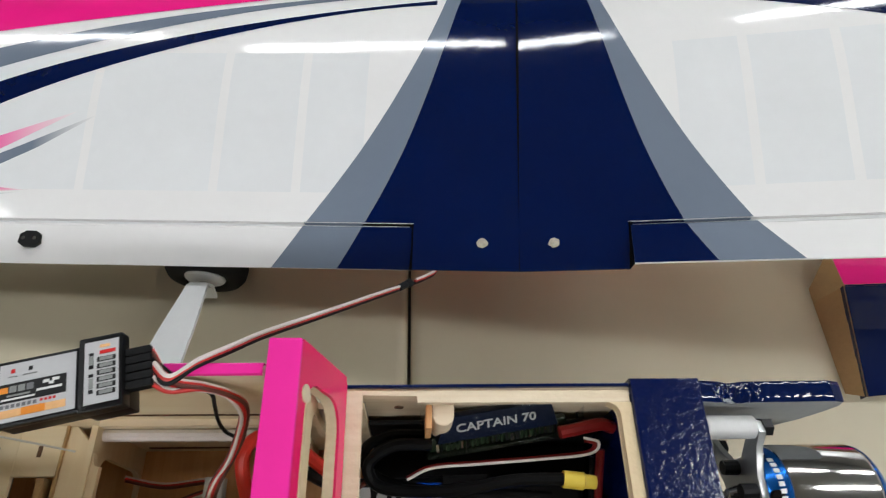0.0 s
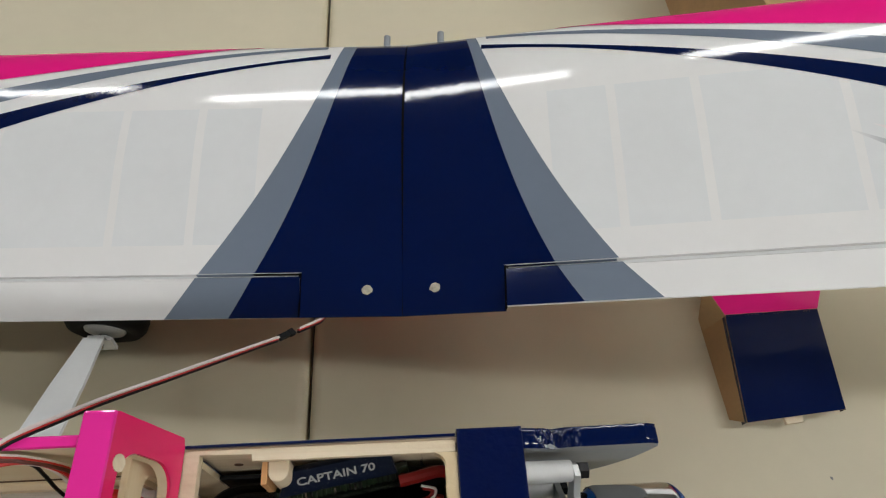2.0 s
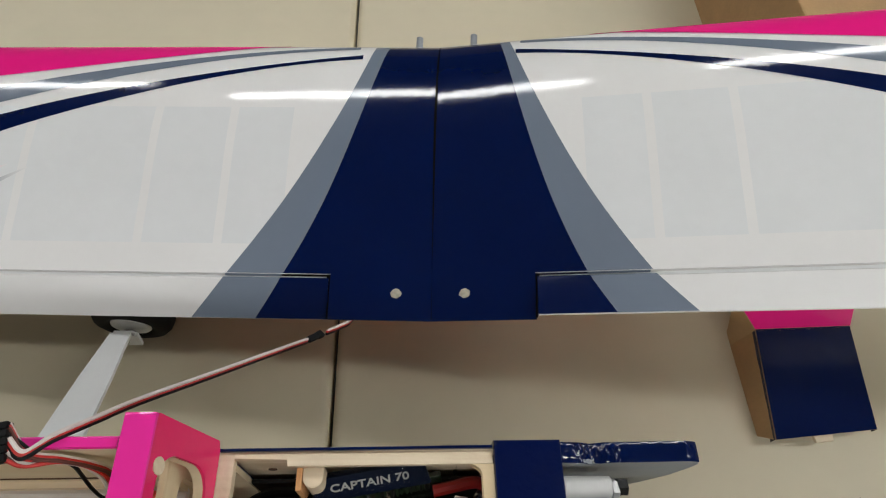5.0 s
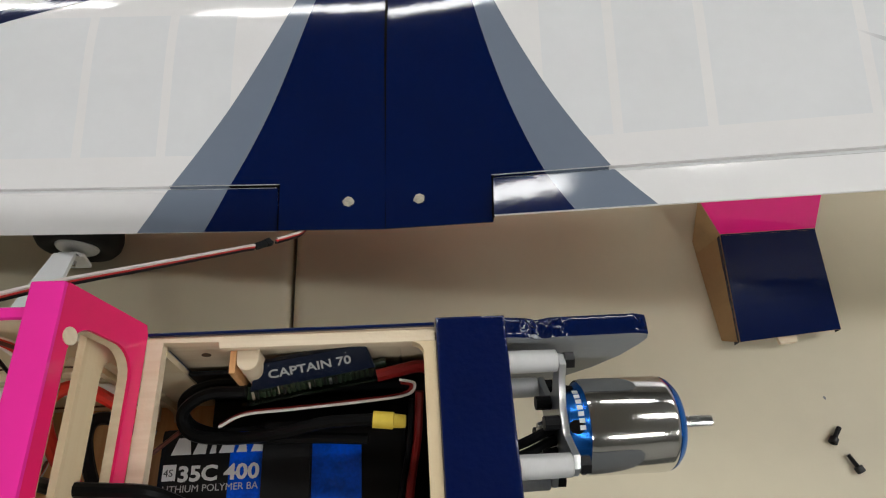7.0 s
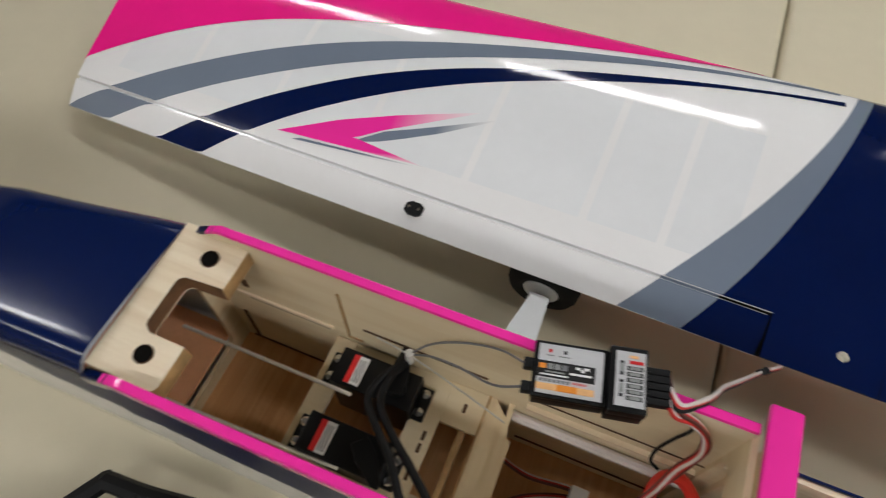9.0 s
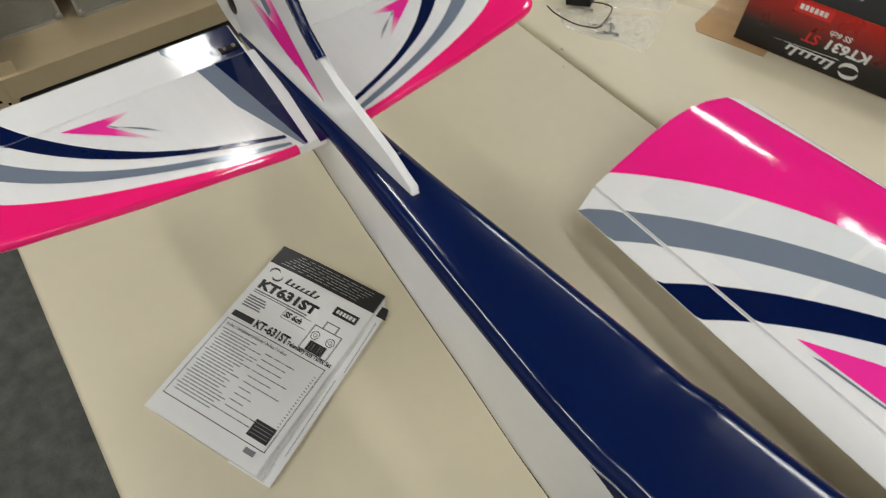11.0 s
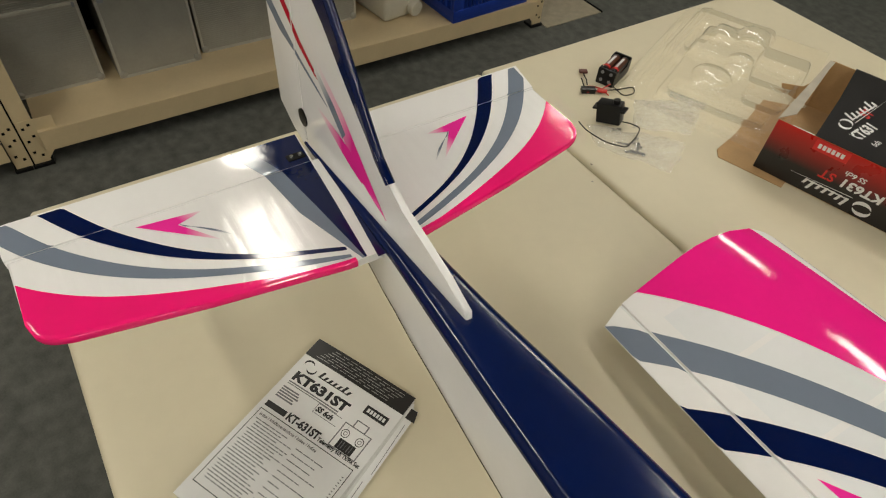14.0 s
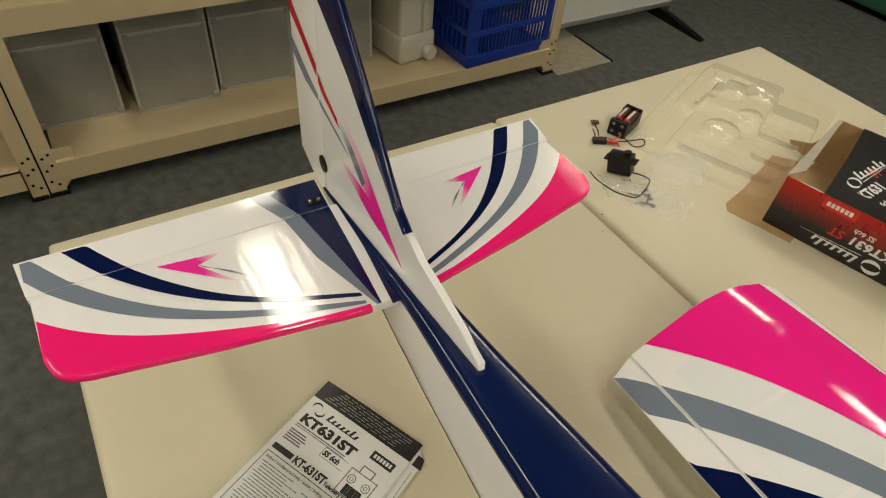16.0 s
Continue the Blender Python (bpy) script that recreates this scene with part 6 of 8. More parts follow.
rb2 = part("plug_housing", bm, M_BLACK, RX_)
bm = bmesh.new()
box(bm, 0.0020, 0.0295, -0.0290, -0.0020, 0.0001, 0.0004, 0, RM)
lab = part("label", bm, M_LABEL, rb, "silvery white printed label")
def on_label(nm, mt, u0, u1, v0, v1, z=0.0006):
    b = bmesh.new()
    box(b, 0.0020 + 0.0275 * u0, 0.0020 + 0.0275 * u1, -0.0020 - 0.027 * v1, -0.0020 - 0.027 * v0, 0.0003, z, 0, RM)
    part(nm, b, mt, lab)
M_COLUMN = mat("grey_label_print", (0.26, 0.27, 0.26, 1), 0.5, vary=0.2, scale=200)
M_PALE_ORANGE = mat("pale_orange_print", (0.80, 0.46, 0.20, 1), 0.4, vary=0.1, scale=120)
on_label("print_black", M_INK, 0.0, 0.88, 0.35, 0.68)
on_label("print_orange", M_PALE_ORANGE, 0.0, 0.88, 0.80, 0.93)
on_label("print_orange", M_ORANGE, 0.32, 0.62, 0.80, 0.93, 0.0008)
on_label("print_dot", M_RED_INK, 0.15, 0.20, 0.10, 0.17)
on_label("print_dot", M_INK, 0.38, 0.43, 0.10, 0.17)
on_label("print_line", M_COLUMN, 0.12, 0.23, 0.22, 0.24)
on_label("print_line", M_COLUMN, 0.31, 0.49, 0.22, 0.24)
on_label("logo_shape", M_ORANGE, 0.02, 0.13, 0.41, 0.51, 0.0008)
for k in range(3):
    on_label("logo_shape", M_INKGREY if k == 2 else M_COLUMN, 0.15 + 0.11 * k, 0.24 + 0.11 * k, 0.40, 0.51, 0.0008)
on_label("logo_shape", M_PAPER, 0.58, 0.66, 0.40, 0.45, 0.0008)
on_label("logo_shape", M_PAPER, 0.70, 0.79, 0.39, 0.44, 0.0008)
on_label("logo_shape", M_PAPER, 0.66, 0.72, 0.44, 0.49, 0.0008)
on_label("logo_shape", M_PAPER, 0.50, 0.83, 0.53, 0.57, 0.0008)
on_label("print_line", M_COLUMN, 0.12, 0.42, 0.55, 0.58, 0.0008)
on_label("print_line", M_PAPER, 0.05, 0.48, 0.61, 0.64, 0.0008)
for k in range(7):
    on_label("text_bar", M_INKGREY, 0.04 + 0.07 * k, 0.085 + 0.07 * k, 0.71, 0.77)
for k in range(4):
    on_label("text_bar", M_RED_INK, 0.55 + 0.055 * k, 0.585 + 0.055 * k, 0.71, 0.75)
bm = bmesh.new()
box(bm, 0.0340, 0.0462, -0.0300, -0.0008, 0.0029, 0.0034, 0, RM)
lab2 = part("channel_label", bm, M_LABEL, rb2, "white channel label with grey fields")
def on_channel(nm, mt, u0, u1, v0, v1, z=0.0037):
    b = bmesh.new()
    box(b, 0.0340 + 0.0122 * u0, 0.0340 + 0.0122 * u1, -0.0012 - 0.028 * v1, -0.0012 - 0.028 * v0, 0.0033, z, 0, RM)
    part(nm, b, mt, lab2)
on_channel("channel_mark", M_PALE_ORANGE, 0.45, 0.75, 0.06, 0.11)
on_channel("channel_mark", M_RED_INK, 0.45, 0.92, 0.16, 0.22)
for k in range(6):
    v = 0.27 + 0.112 * k
    on_channel("channel_frame", M_INK, 0.38, 0.92, v, v + 0.078)
    on_channel("channel_field", M_COLUMN, 0.46, 0.84, v + 0.010, v + 0.068, 0.0039)
for v0, v1, mt in ((0.18, 0.23, M_INK), (0.24, 0.38, M_COLUMN), (0.39, 0.45, M_INK), (0.54, 0.59, M_INK), (0.61, 0.78, M_COLUMN), (0.80, 0.86, M_INK)):
    on_channel("channel_column", mt, 0.14, 0.27, v0, v1)
# plugs in a row with white, red and brown wires
for k in range(5):
    bm = bmesh.new()
    y = -0.0080 - 0.0040 * k
    box(bm, 0.0475, 0.0570, y - 0.0017, y + 0.0017, -0.0036, 0.0012, 0.0004, RM)
    pl = part("plug", bm, M_BLACK_MATT, RX_, "black servo plug")
# aerial leads
for k, dy in enumerate((-0.013, -0.026)):
    bm = bmesh.new()
    box(bm, -0.004, 0.0004, dy - 0.0028, dy + 0.0028, -0.0060, -0.0010, 0.0006, RM)
    part("aerial_boot", bm, M_BLACK_MATT, RX_)
    bm = bmesh.new()
    p0 = RM @ Vector((-0.003, dy, -0.0035))
    if k == 0:
        pts = [p0, (-0.166, -0.3735, 0.986), (-0.184, -0.3735, 0.977), (-0.199, -0.3745, 0.963), (-0.209, -0.3760, 0.946)]
    else:
        pts = [p0, (-0.163, -0.3880, 0.980), (-0.181, -0.3830, 0.971), (-0.197, -0.3785, 0.958), (-0.2095, -0.3765, 0.944)]
    tube(bm, pts, 0.0006, 6)
    part("aerial_wire", bm, M_INKGREY, RX_, "thin grey aerial wire")


def wire_set(name, label, pts, offs, mats, r=0.00085):
    """Parallel wires of one flat servo lead."""
    e = thing(name, pts[0], label, "cable", "servo leads")
    for (ox, oy, oz), m in zip(offs, mats):
        bm = bmesh.new()
        tube(bm, [Vector(p) + Vector((ox, oy, oz)) for p in pts], r, 7)
        part("wire", bm, m, e)
    return e


plug = lambda k: RM @ Vector((0.0565, -0.0080 - 0.0040 * k, -0.0012))
flat = [(0.0004, -0.0010, 0.0003), (0, 0, 0), (-0.0004, 0.0010, -0.0003)]
AIL = wire_set("aileron_lead", "white, red and brown twisted aileron lead across to the wing", [plug(2), (-0.0880, -0.3755, 1.0018), (-0.0790, -0.3685, 1.0005), (-0.0710, -0.3570, 0.9855), (-0.0629, -0.3436, 0.9665), (-0.0446, -0.3189, 0.9293), (-0.0298, -0.2986, 0.8989), (-0.0108, -0.2731, 0.8609), (-0.0070, -0.2675, 0.8520)], [(0.0004, 0.0012, 0.0004), (0, 0, 0), (-0.0002, -0.0013, -0.0002)], (M_WIREWHITE, M_RED, M_BLACK_MATT), 0.00098)
bm = bmesh.new()
m = plane_m((-0.003, -0.262, 0.8455), (0.55, 0.58, -0.60), (-0.6, 0.7, 0))
box(bm, -0.007, 0.003, -0.0022, 0.0022, -0.0014, 0.0014, 0.0004, m)
box(bm, 0.003, 0.008, -0.0026, 0.0026, -0.0016, 0.0016, 0.0004, m)
part("connector", bm, M_BLACK_MATT, AIL, "black three-pin connector pair")
for o, mt in zip([(0.0004, 0.0012, 0.0004), (0, 0, 0), (-0.0002, -0.0013, -0.0002)], (M_WIREWHITE, M_RED, M_BLACK_MATT)):
    bm = bmesh.new()
    tube(bm, [Vector(p) + Vector(o) for p in ((0.004, -0.2545, 0.836), (0.012, -0.246, 0.826), (0.019, -0.237, 0.817), (0.024, -0.222, 0.812))], 0.00105, 7)
    part("wire", bm, mt, AIL)
def bundle(k, d):
    """The common way of the leads from their plugs over to the bay's side and down."""
    return [plug(k), (-0.0885, -0.3740 - 0.0010 * k, 0.998), (-0.0790 + d, -0.3750, 0.991 + d), (-0.0710 + d, -0.3755, 0.983), (-0.0675 + d, -0.3780 + d, 0.970), (-0.0715 + d, -0.3840, 0.954), (-0.0765 + d, -0.3930 + d, 0.946), (-0.0840 + d, -0.4060, 0.940)]
wire_set("servo_lead", "servo lead looping down into the bay", bundle(0, 0.0012) + [(-0.090, -0.420, 0.915), (-0.096, -0.410, 0.885), (-0.102, -0.392, 0.872), (-0.130, -0.3933, 0.870), (-0.150, -0.390, 0.873)], flat, (M_WIREBROWN, M_RED, M_WIREWHITE))
wire_set("servo_lead", "servo lead hanging along the bay", bundle(3, -0.0012) + [(-0.091, -0.424, 0.920), (-0.094, -0.415, 0.890), (-0.101, -0.3965, 0.871), (-0.1265, -0.4038, 0.868), (-0.145, -0.418, 0.866)], flat, (M_WIREWHITE, M_RED, M_WIREBROWN))
wire_set("servo_lead", "brown and red servo lead in a loose loop", bundle(4, 0.0) + [(-0.092, -0.424, 0.915), (-0.092, -0.438, 0.885), (-0.080, -0.442, 0.872), (-0.060, -0.438, 0.870)], flat, (M_RED, M_WIREBROWN, M_WIREWHITE))
wire_set("switch_lead", "thin black lead hanging at the bay side", [plug(1), (-0.0850, -0.3745, 0.995), (-0.0775, -0.3755, 0.985), (-0.0800, -0.3765, 0.968), (-0.0825, -0.3785, 0.952), (-0.0815, -0.3810, 0.942), (-0.0770, -0.3830, 0.940)], [(0, 0, 0)], (M_BLACK_MATT,))
bm = bmesh.new()
box(bm, -0.106, -0.096, -0.4035, -0.3905, 0.873, 0.881, 0.0008, None)
solo("white_plug", bm, M_WHITE_PLASTIC, "small white plastic plug among the leads", "plug")

# thick battery leads behind the windscreen frame
PL = thing("power_lead", (-0.07, -0.40, 0.90), "thick red and black silicone battery leads with a bend", "cable")
for pts, mt in (([(-0.040, -0.392, 0.905), (-0.058, -0.381, 0.925), (-0.069, -0.381, 0.931), (-0.0755, -0.391, 0.930), (-0.072, -0.410, 0.917), (-0.060, -0.428, 0.900), (-0.045, -0.436, 0.893)], M_REDTHICK), ([(-0.040, -0.396, 0.890), (-0.062, -0.387, 0.897), (-0.070, -0.394, 0.898), (-0.068, -0.415, 0.888), (-0.055, -0.438, 0.885), (-0.036, -0.446, 0.893), (-0.010, -0.447, 0.905)], M_BLACK)):
    bm = bmesh.new()
    tube(bm, pts, 0.0033, 10)
    part("wire", bm, mt, PL)

bm = bmesh.new()
tube(bm, [(-0.068, -0.423, 0.935), (-0.058, -0.426, 0.952), (-0.046, -0.429, 0.960), (-0.030, -0.4305, 0.9605), (-0.014, -0.432, 0.958), (-0.004, -0.436, 0.945), (0.002, -0.440, 0.925), (0.003, -0.441, 0.900)], 0.0030, 10)
part("wire", bm, M_LEAD_BLACK, PL, "black lead crossing into the nose bay")

# ---- battery pack in the nose ----
BAT = thing("battery_pack", (0.03, -0.418, 0.862), "black and blue lithium polymer battery pack, strapped in", "battery")
bm = bmesh.new()
box(bm, -0.034, 0.088, -0.446, -0.3945, 0.862, 0.899, 0.003)
bb = part("wrap", bm, M_BLACK, BAT, "glossy black printed wrap")
bm = bmesh.new()
box(bm, 0.0005, 0.0165, -0.443, -0.3975, 0.8991, 0.8994)
part("blue_print", bm, M_BLUE_PRINT, bb)
bm = bmesh.new()
box(bm, 0.0408, 0.0652, -0.446, -0.4020, 0.8991, 0.8998)
part("blue_panel", bm, M_BLUE_PRINT, bb, "bright blue printed panel")
bm = bmesh.new()
box(bm, 0.0165, 0.0400, -0.4465, -0.3940, 0.8995, 0.9012, 0.0006)
part("strap", bm, M_BLACK_MATT, BAT, "black hook-and-loop strap")
text_mesh("rating_lettering", "35C 400", 0.0100, M_PAPER, bb, plane_m((-0.0238, -0.4200, 0.8995), (1, 0, 0), (0, 1, 0)), bold=0.0003, sx=1.12)
text_mesh("type_lettering", "LITHIUM POLYMER BA", 0.0046, M_DULL_PRINT, bb, plane_m((-0.0305, -0.4250, 0.8995), (1, 0, 0), (0, 1, 0)))
bm = bmesh.new()
box(bm, -0.0310, -0.0248, -0.4195, -0.4120, 0.8991, 0.8996)
part("cell_count_mark", bm, M_PAPER, bb)
text_mesh("cell_lettering", "4S", 0.0048, M_INK, bb, plane_m((-0.0305, -0.4175, 0.8997), (1, 0, 0), (0, 1, 0)))
for k, (a, b) in enumerate(((-0.028, -0.0185), (-0.0175, -0.0115), (-0.0095, -0.0065), (-0.0050, 0.002), (0.0035, 0.0085), (0.0105, 0.0165))):
    bm = bmesh.new()
    prism(bm, [(a, -0.4075), (b, -0.4075), (b - 0.001 + 0.002 * (k % 2), -0.3995), (a + 0.003, -0.3995)], "z", 0.8992, 0.8997)
    part("logo_shape", bm, M_PAPER, bb)
BAT.location.x += 0.001
# capacitor card with blue print at the rear of the bay
bm = bmesh.new()
box(bm, -0.0395, -0.0365, -0.440, -0.400, 0.902, 0.905, 0.0005)
part("balance_label", bm, M_BLUE_PRINT, BAT)

# ---- speed controller and its leads ----
ESC = thing("speed_controller", (0.04, -0.378, 0.92), "navy speed controller with a green board, wrapped in clear film", "speed controller")
EM = plane_m((0.0165, -0.3800, 0.9270), (0.986, 0.160, -0.01), (-0.12, 0.74, 0.66))
bm = bmesh.new()
prism(bm, [(-0.003, -0.005), (0.058, -0.005), (0.055, 0.008), (0.003, 0.008)], "z", -0.006, 0.0, 0.0008, EM)
eb = part("heat_sink_cover", bm, M_BOXBLUE, ESC)
text_mesh("cover_lettering", "CAPTAIN 70", 0.0060, M_DULL_PRINT, eb, EM @ Matrix.Translation((0.0070, 0.0000, 0.0002)), bold=0.0001, sx=1.22)
bm = bmesh.new()
box(bm, -0.006, 0.064, -0.012, -0.005, -0.011, -0.006, 0.0008, EM)
pcb = part("circuit_board", bm, M_PCB, ESC)
random.seed(5)
for k in range(26):
    bm = bmesh.new()
    x = -0.003 + 0.0025 * k
    w = random.uniform(0.0006, 0.0018)
    box(bm, x, x + w, -0.0115, -0.0085 + random.uniform(0, 0.002), -0.006, -0.0048 + random.uniform(0, 0.0012), 0.0, EM)
    part("component", bm, random.choice([M_BLACK, M_PCB, M_BLACK, M_PCB, M_STEEL]), pcb)
bm = bmesh.new()
box(bm, -0.009, 0.072, -0.013, 0.009, -0.013, 0.0006, 0.003, EM)
part("clear_sleeve", bm, M_SLEEVE, ESC, "clear heat-shrink sleeve").visible_shadow = False
for pts, mt, r, nm in (
    ([(0.075, -0.378, 0.921), (0.085, -0.376, 0.921), (0.096, -0.374, 0.921), (0.1025, -0.375, 0.918)], M_LEAD_RED_SHADE, 0.0032, "red_lead"),
    ([(0.012, -0.383, 0.921), (-0.007, -0.3835, 0.920), (-0.0185, -0.391, 0.916), (-0.014, -0.4005, 0.912), (0.006, -0.4035, 0.913), (0.029, -0.403, 0.918), (0.050, -0.4005, 0.924), (0.074, -0.4005, 0.926)], M_LEAD_BLACK, 0.0030, "black_lead"),
    ([(0.011, -0.377, 0.914), (-0.009, -0.377, 0.913), (-0.021, -0.383, 0.909), (-0.0175, -0.394, 0.906), (-0.001, -0.400, 0.905), (0.022, -0.4035, 0.908), (0.045, -0.4045, 0.910), (0.070, -0.4065, 0.911)], M_LEAD_BLACK, 0.0027, "black_lead"),
    ([(0.0, -0.398, 0.917), (0.012, -0.393, 0.918), (0.035, -0.391, 0.916), (0.065, -0.389, 0.916), (0.088, -0.387, 0.918), (0.092, -0.383, 0.920), (0.087, -0.382, 0.922)], M_LEAD_RED_SHADE, 0.0011, "signal_lead"),
    ([(0.0, -0.399, 0.919), (0.012, -0.394, 0.920), (0.035, -0.392, 0.918), (0.065, -0.390, 0.918), (0.089, -0.388, 0.920), (0.0935, -0.383, 0.922), (0.086, -0.381, 0.923)], M_WIREWHITE, 0.0007, "signal_lead"),
    ([(0.096, -0.385, 0.915), (0.0945, -0.405, 0.905), (0.090, -0.430, 0.905), (0.088, -0.4475, 0.910)], M_LEAD_RED_SHADE, 0.0022, "red_lead"),
    ([(0.092, -0.388, 0.912), (0.0905, -0.407, 0.906), (0.086, -0.430, 0.906), (0.084, -0.4475, 0.910)], M_LEAD_BLACK, 0.0014, "balance_lead"),
    ([(-0.020, -0.399, 0.912), (-0.028, -0.404, 0.909), (-0.040, -0.412, 0.905)], M_WIREBROWN, 0.0011, "signal_lead")):
    bm = bmesh.new()
    tube(bm, pts, r, 9)
    part(nm, bm, mt, ESC)
bm = bmesh.new()
lathe(bm, [(0, 0.0040), (0.0095, 0.0041), (0.010, 0.0034), (0.0155, 0.0031), (0.016, 0.002)], (0.073, -0.4005, 0.926), (0.98, -0.10, -0.03), 16)
part("yellow_sleeve", bm, M_YELLOW, ESC, "yellow bullet connector sleeve")

# ---- manual on the table ----
A = Vector((-0.844, -0.480, 0))
U = Vector((0.908, 0.417, 0)).normalized()
V = Vector((-0.417, 0.908, 0)).normalized()
MAN = thing("manual", (-0.74, -0.545, TZ), "black and white printed instruction booklet, slightly curled", "booklet")
MW, MH = 0.137, 0.206
def man_z(u, v):
    """Height of the cover: lifted towards the fore edge."""
    return TZ + 0.0082 + 0.004 * (u / MW) ** 3 * (0.4 + 0.6 * (v / MH)) + 0.0015 * math.sin(u * 30)
def man_p(u, v, off=0.0):
    return A + U * (u * 0.945) - V * v + Vector((0, 0, man_z(u, v) + off))
for k in range(5):
    bm = bmesh.new()
    d = 0.0018 * k
    wide = MW * 0.945
    vs = [A + U * (0.002 + d * 0.3) - V * 0.001, A + U * (wide + 0.0005 + d * 0.9) - V * (0.003 + d * 1.4), A + U * (wide + 0.003 + d * 1.2) - V * (MH + 0.001), A + U * 0.002 - V * (MH - 0.0005)]
    z0, z1 = TZ + 0.0004 + 0.0015 * (4 - k), TZ + 0.0017 + 0.0015 * (4 - k)
    lo = [bm.verts.new(p + Vector((0, 0, z0))) for p in vs]
    hi = [bm.verts.new(p + Vector((0, 0, z1))) for p in vs]
    bm.faces.new(lo)
    bm.faces.new(hi[::-1])
    for i in range(4):
        bm.faces.new((lo[i], hi[i], hi[(i + 1) % 4], lo[(i + 1) % 4]))
    part("page_block", bm, M_PAGES, MAN, "fanned page edges", smooth=0)
bm = bmesh.new()
sheet(bm, lambda a, b: man_p(a * MW, b * MH), 30, 30)
cover = part("cover", bm, M_PAPER, MAN, "white printed cover", smooth=60)
# a second booklet under the first, showing along the fore edge
def second(u, v, off=0.0):
    return A + U * (u * 0.945) - V * v + Vector((0, 0, TZ + 0.0046 + 0.0012 * (1 - (v / MH)) + off))
for nm, u0, u1, v0, v1, m_, off in (("under_cover", 0.100, 0.1480, 0.0105, MH + 0.002, M_PAPER, 0.0), ("under_header", 0.1300, 0.1476, 0.0110, 0.0235, M_INK, 0.0004), ("under_rule", 0.1440, 0.1447, 0.030, 0.090, M_INKGREY, 0.0004), ("under_rule", 0.1440, 0.1447, 0.100, 0.180, M_INKGREY, 0.0004)):
    bm = bmesh.new()
    sheet(bm, lambda a, b: second(u0 + (u1 - u0) * a + (0.004 * b if u1 > 0.145 else 0.003 * b), v0 + (v1 - v0) * b, off), 4, 8)
    part(nm, bm, m_, MAN, smooth=60)
def ink(name, u0, u1, v0, v1, m=M_INK, off=0.0003, nu=12, skew=0.0):
    bm = bmesh.new()
    sheet(bm, lambda a, b: man_p(u0 + (u1 - u0) * a + skew * (1 - b), v0 + (v1 - v0) * b, off), nu, 2)
    return part(name, bm, m, cover, smooth=60)
ink("black_header", 0.0, MW, 0.0, 0.0235, M_INK, nu=30)
for k in range(6):
    for q in range(9):
        a = 0.028 - 0.003 * k + 0.0112 * q
        ink("header_line", a, a + 0.0075 + 0.0025 * ((q * 5 + k * 3) % 4) / 3, 0.0036 + 0.0031 * k, 0.0042 + 0.0031 * k, M_DULL_PRINT, 0.0005, 2)
for a0, c in ((20, (0.0145, 0.0325)), (200, (0.0205, 0.0355))):
    bm = bmesh.new()
    def swoosh(u, v, a0=a0, c=c):
        a = radians(a0 + 190 * u)
        r = 0.0048 + (0.0022 * math.sin(math.pi * u)) * (v - 0.5)
        return man_p(c[0] + r * math.cos(a) * 1.25, c[1] - r * math.sin(a), 0.0004)
    sheet(bm, swoosh, 20, 2)
    part("logo_shape", bm, M_INK, cover)
for k in range(7):
    h = 0.0082 if k in (0, 5) else 0.0052
    ink("logo_bar", 0.0320 + 0.0064 * k, 0.0352 + 0.0064 * k, 0.0388 - h, 0.0388, M_INK, skew=0.0028, nu=3)
    if k < 6:
        ink("logo_bar", 0.0345 + 0.0064 * k, 0.0392 + 0.0064 * k, 0.0376, 0.0388, M_INK, nu=2)
def letter(name, words, u, v, size, m=M_INK, bold=0.0, sx=1.0, shear=0.0):
    o = text_mesh(name, words, size, m, cover, Matrix(), bold=bold, sx=sx, extrude=0.0, shear=shear)
    for vt in o.data.vertices:
        vt.co = man_p(u + vt.co.x, v - vt.co.y, 0.0005)
    return o
letter("model_lettering", "KT631ST", 0.0085, 0.0550, 0.0145, M_INK, 0.0008, 1.36, 0.0)
ink("tag_line", 0.0085, 0.078, 0.0578, 0.0592, M_INKGREY)
ink("tag_line", 0.0085, 0.078, 0.0604, 0.0614, M_INKGREY)
letter("band_lettering", "SS 6ch", 0.0560, 0.0700, 0.0082, M_INK, 0.0004, 1.0, 0.2)
for a in ((0.0545, 0.086, 0.0615, 0.0621), (0.0545, 0.086, 0.0722, 0.0728), (0.0545, 0.0551, 0.0615, 0.0728)):
    ink("frame_line", *a, M_INKGREY)
for k in range(5):
    ink("text_line", 0.008, 0.030 + 0.006 * ((k * 7) % 3) / 3, 0.0655 + 0.0030 * k, 0.0672 + 0.0030 * k, M_INKGREY)
ink("brand_block", 0.099, 0.128, 0.0345, 0.0445, M_INK)
for k in range(6):
    ink("brand_bar", 0.1022 + 0.0040 * k, 0.1050 + 0.0040 * k, 0.0372, 0.0418, M_PAPER, 0.0006, 2)
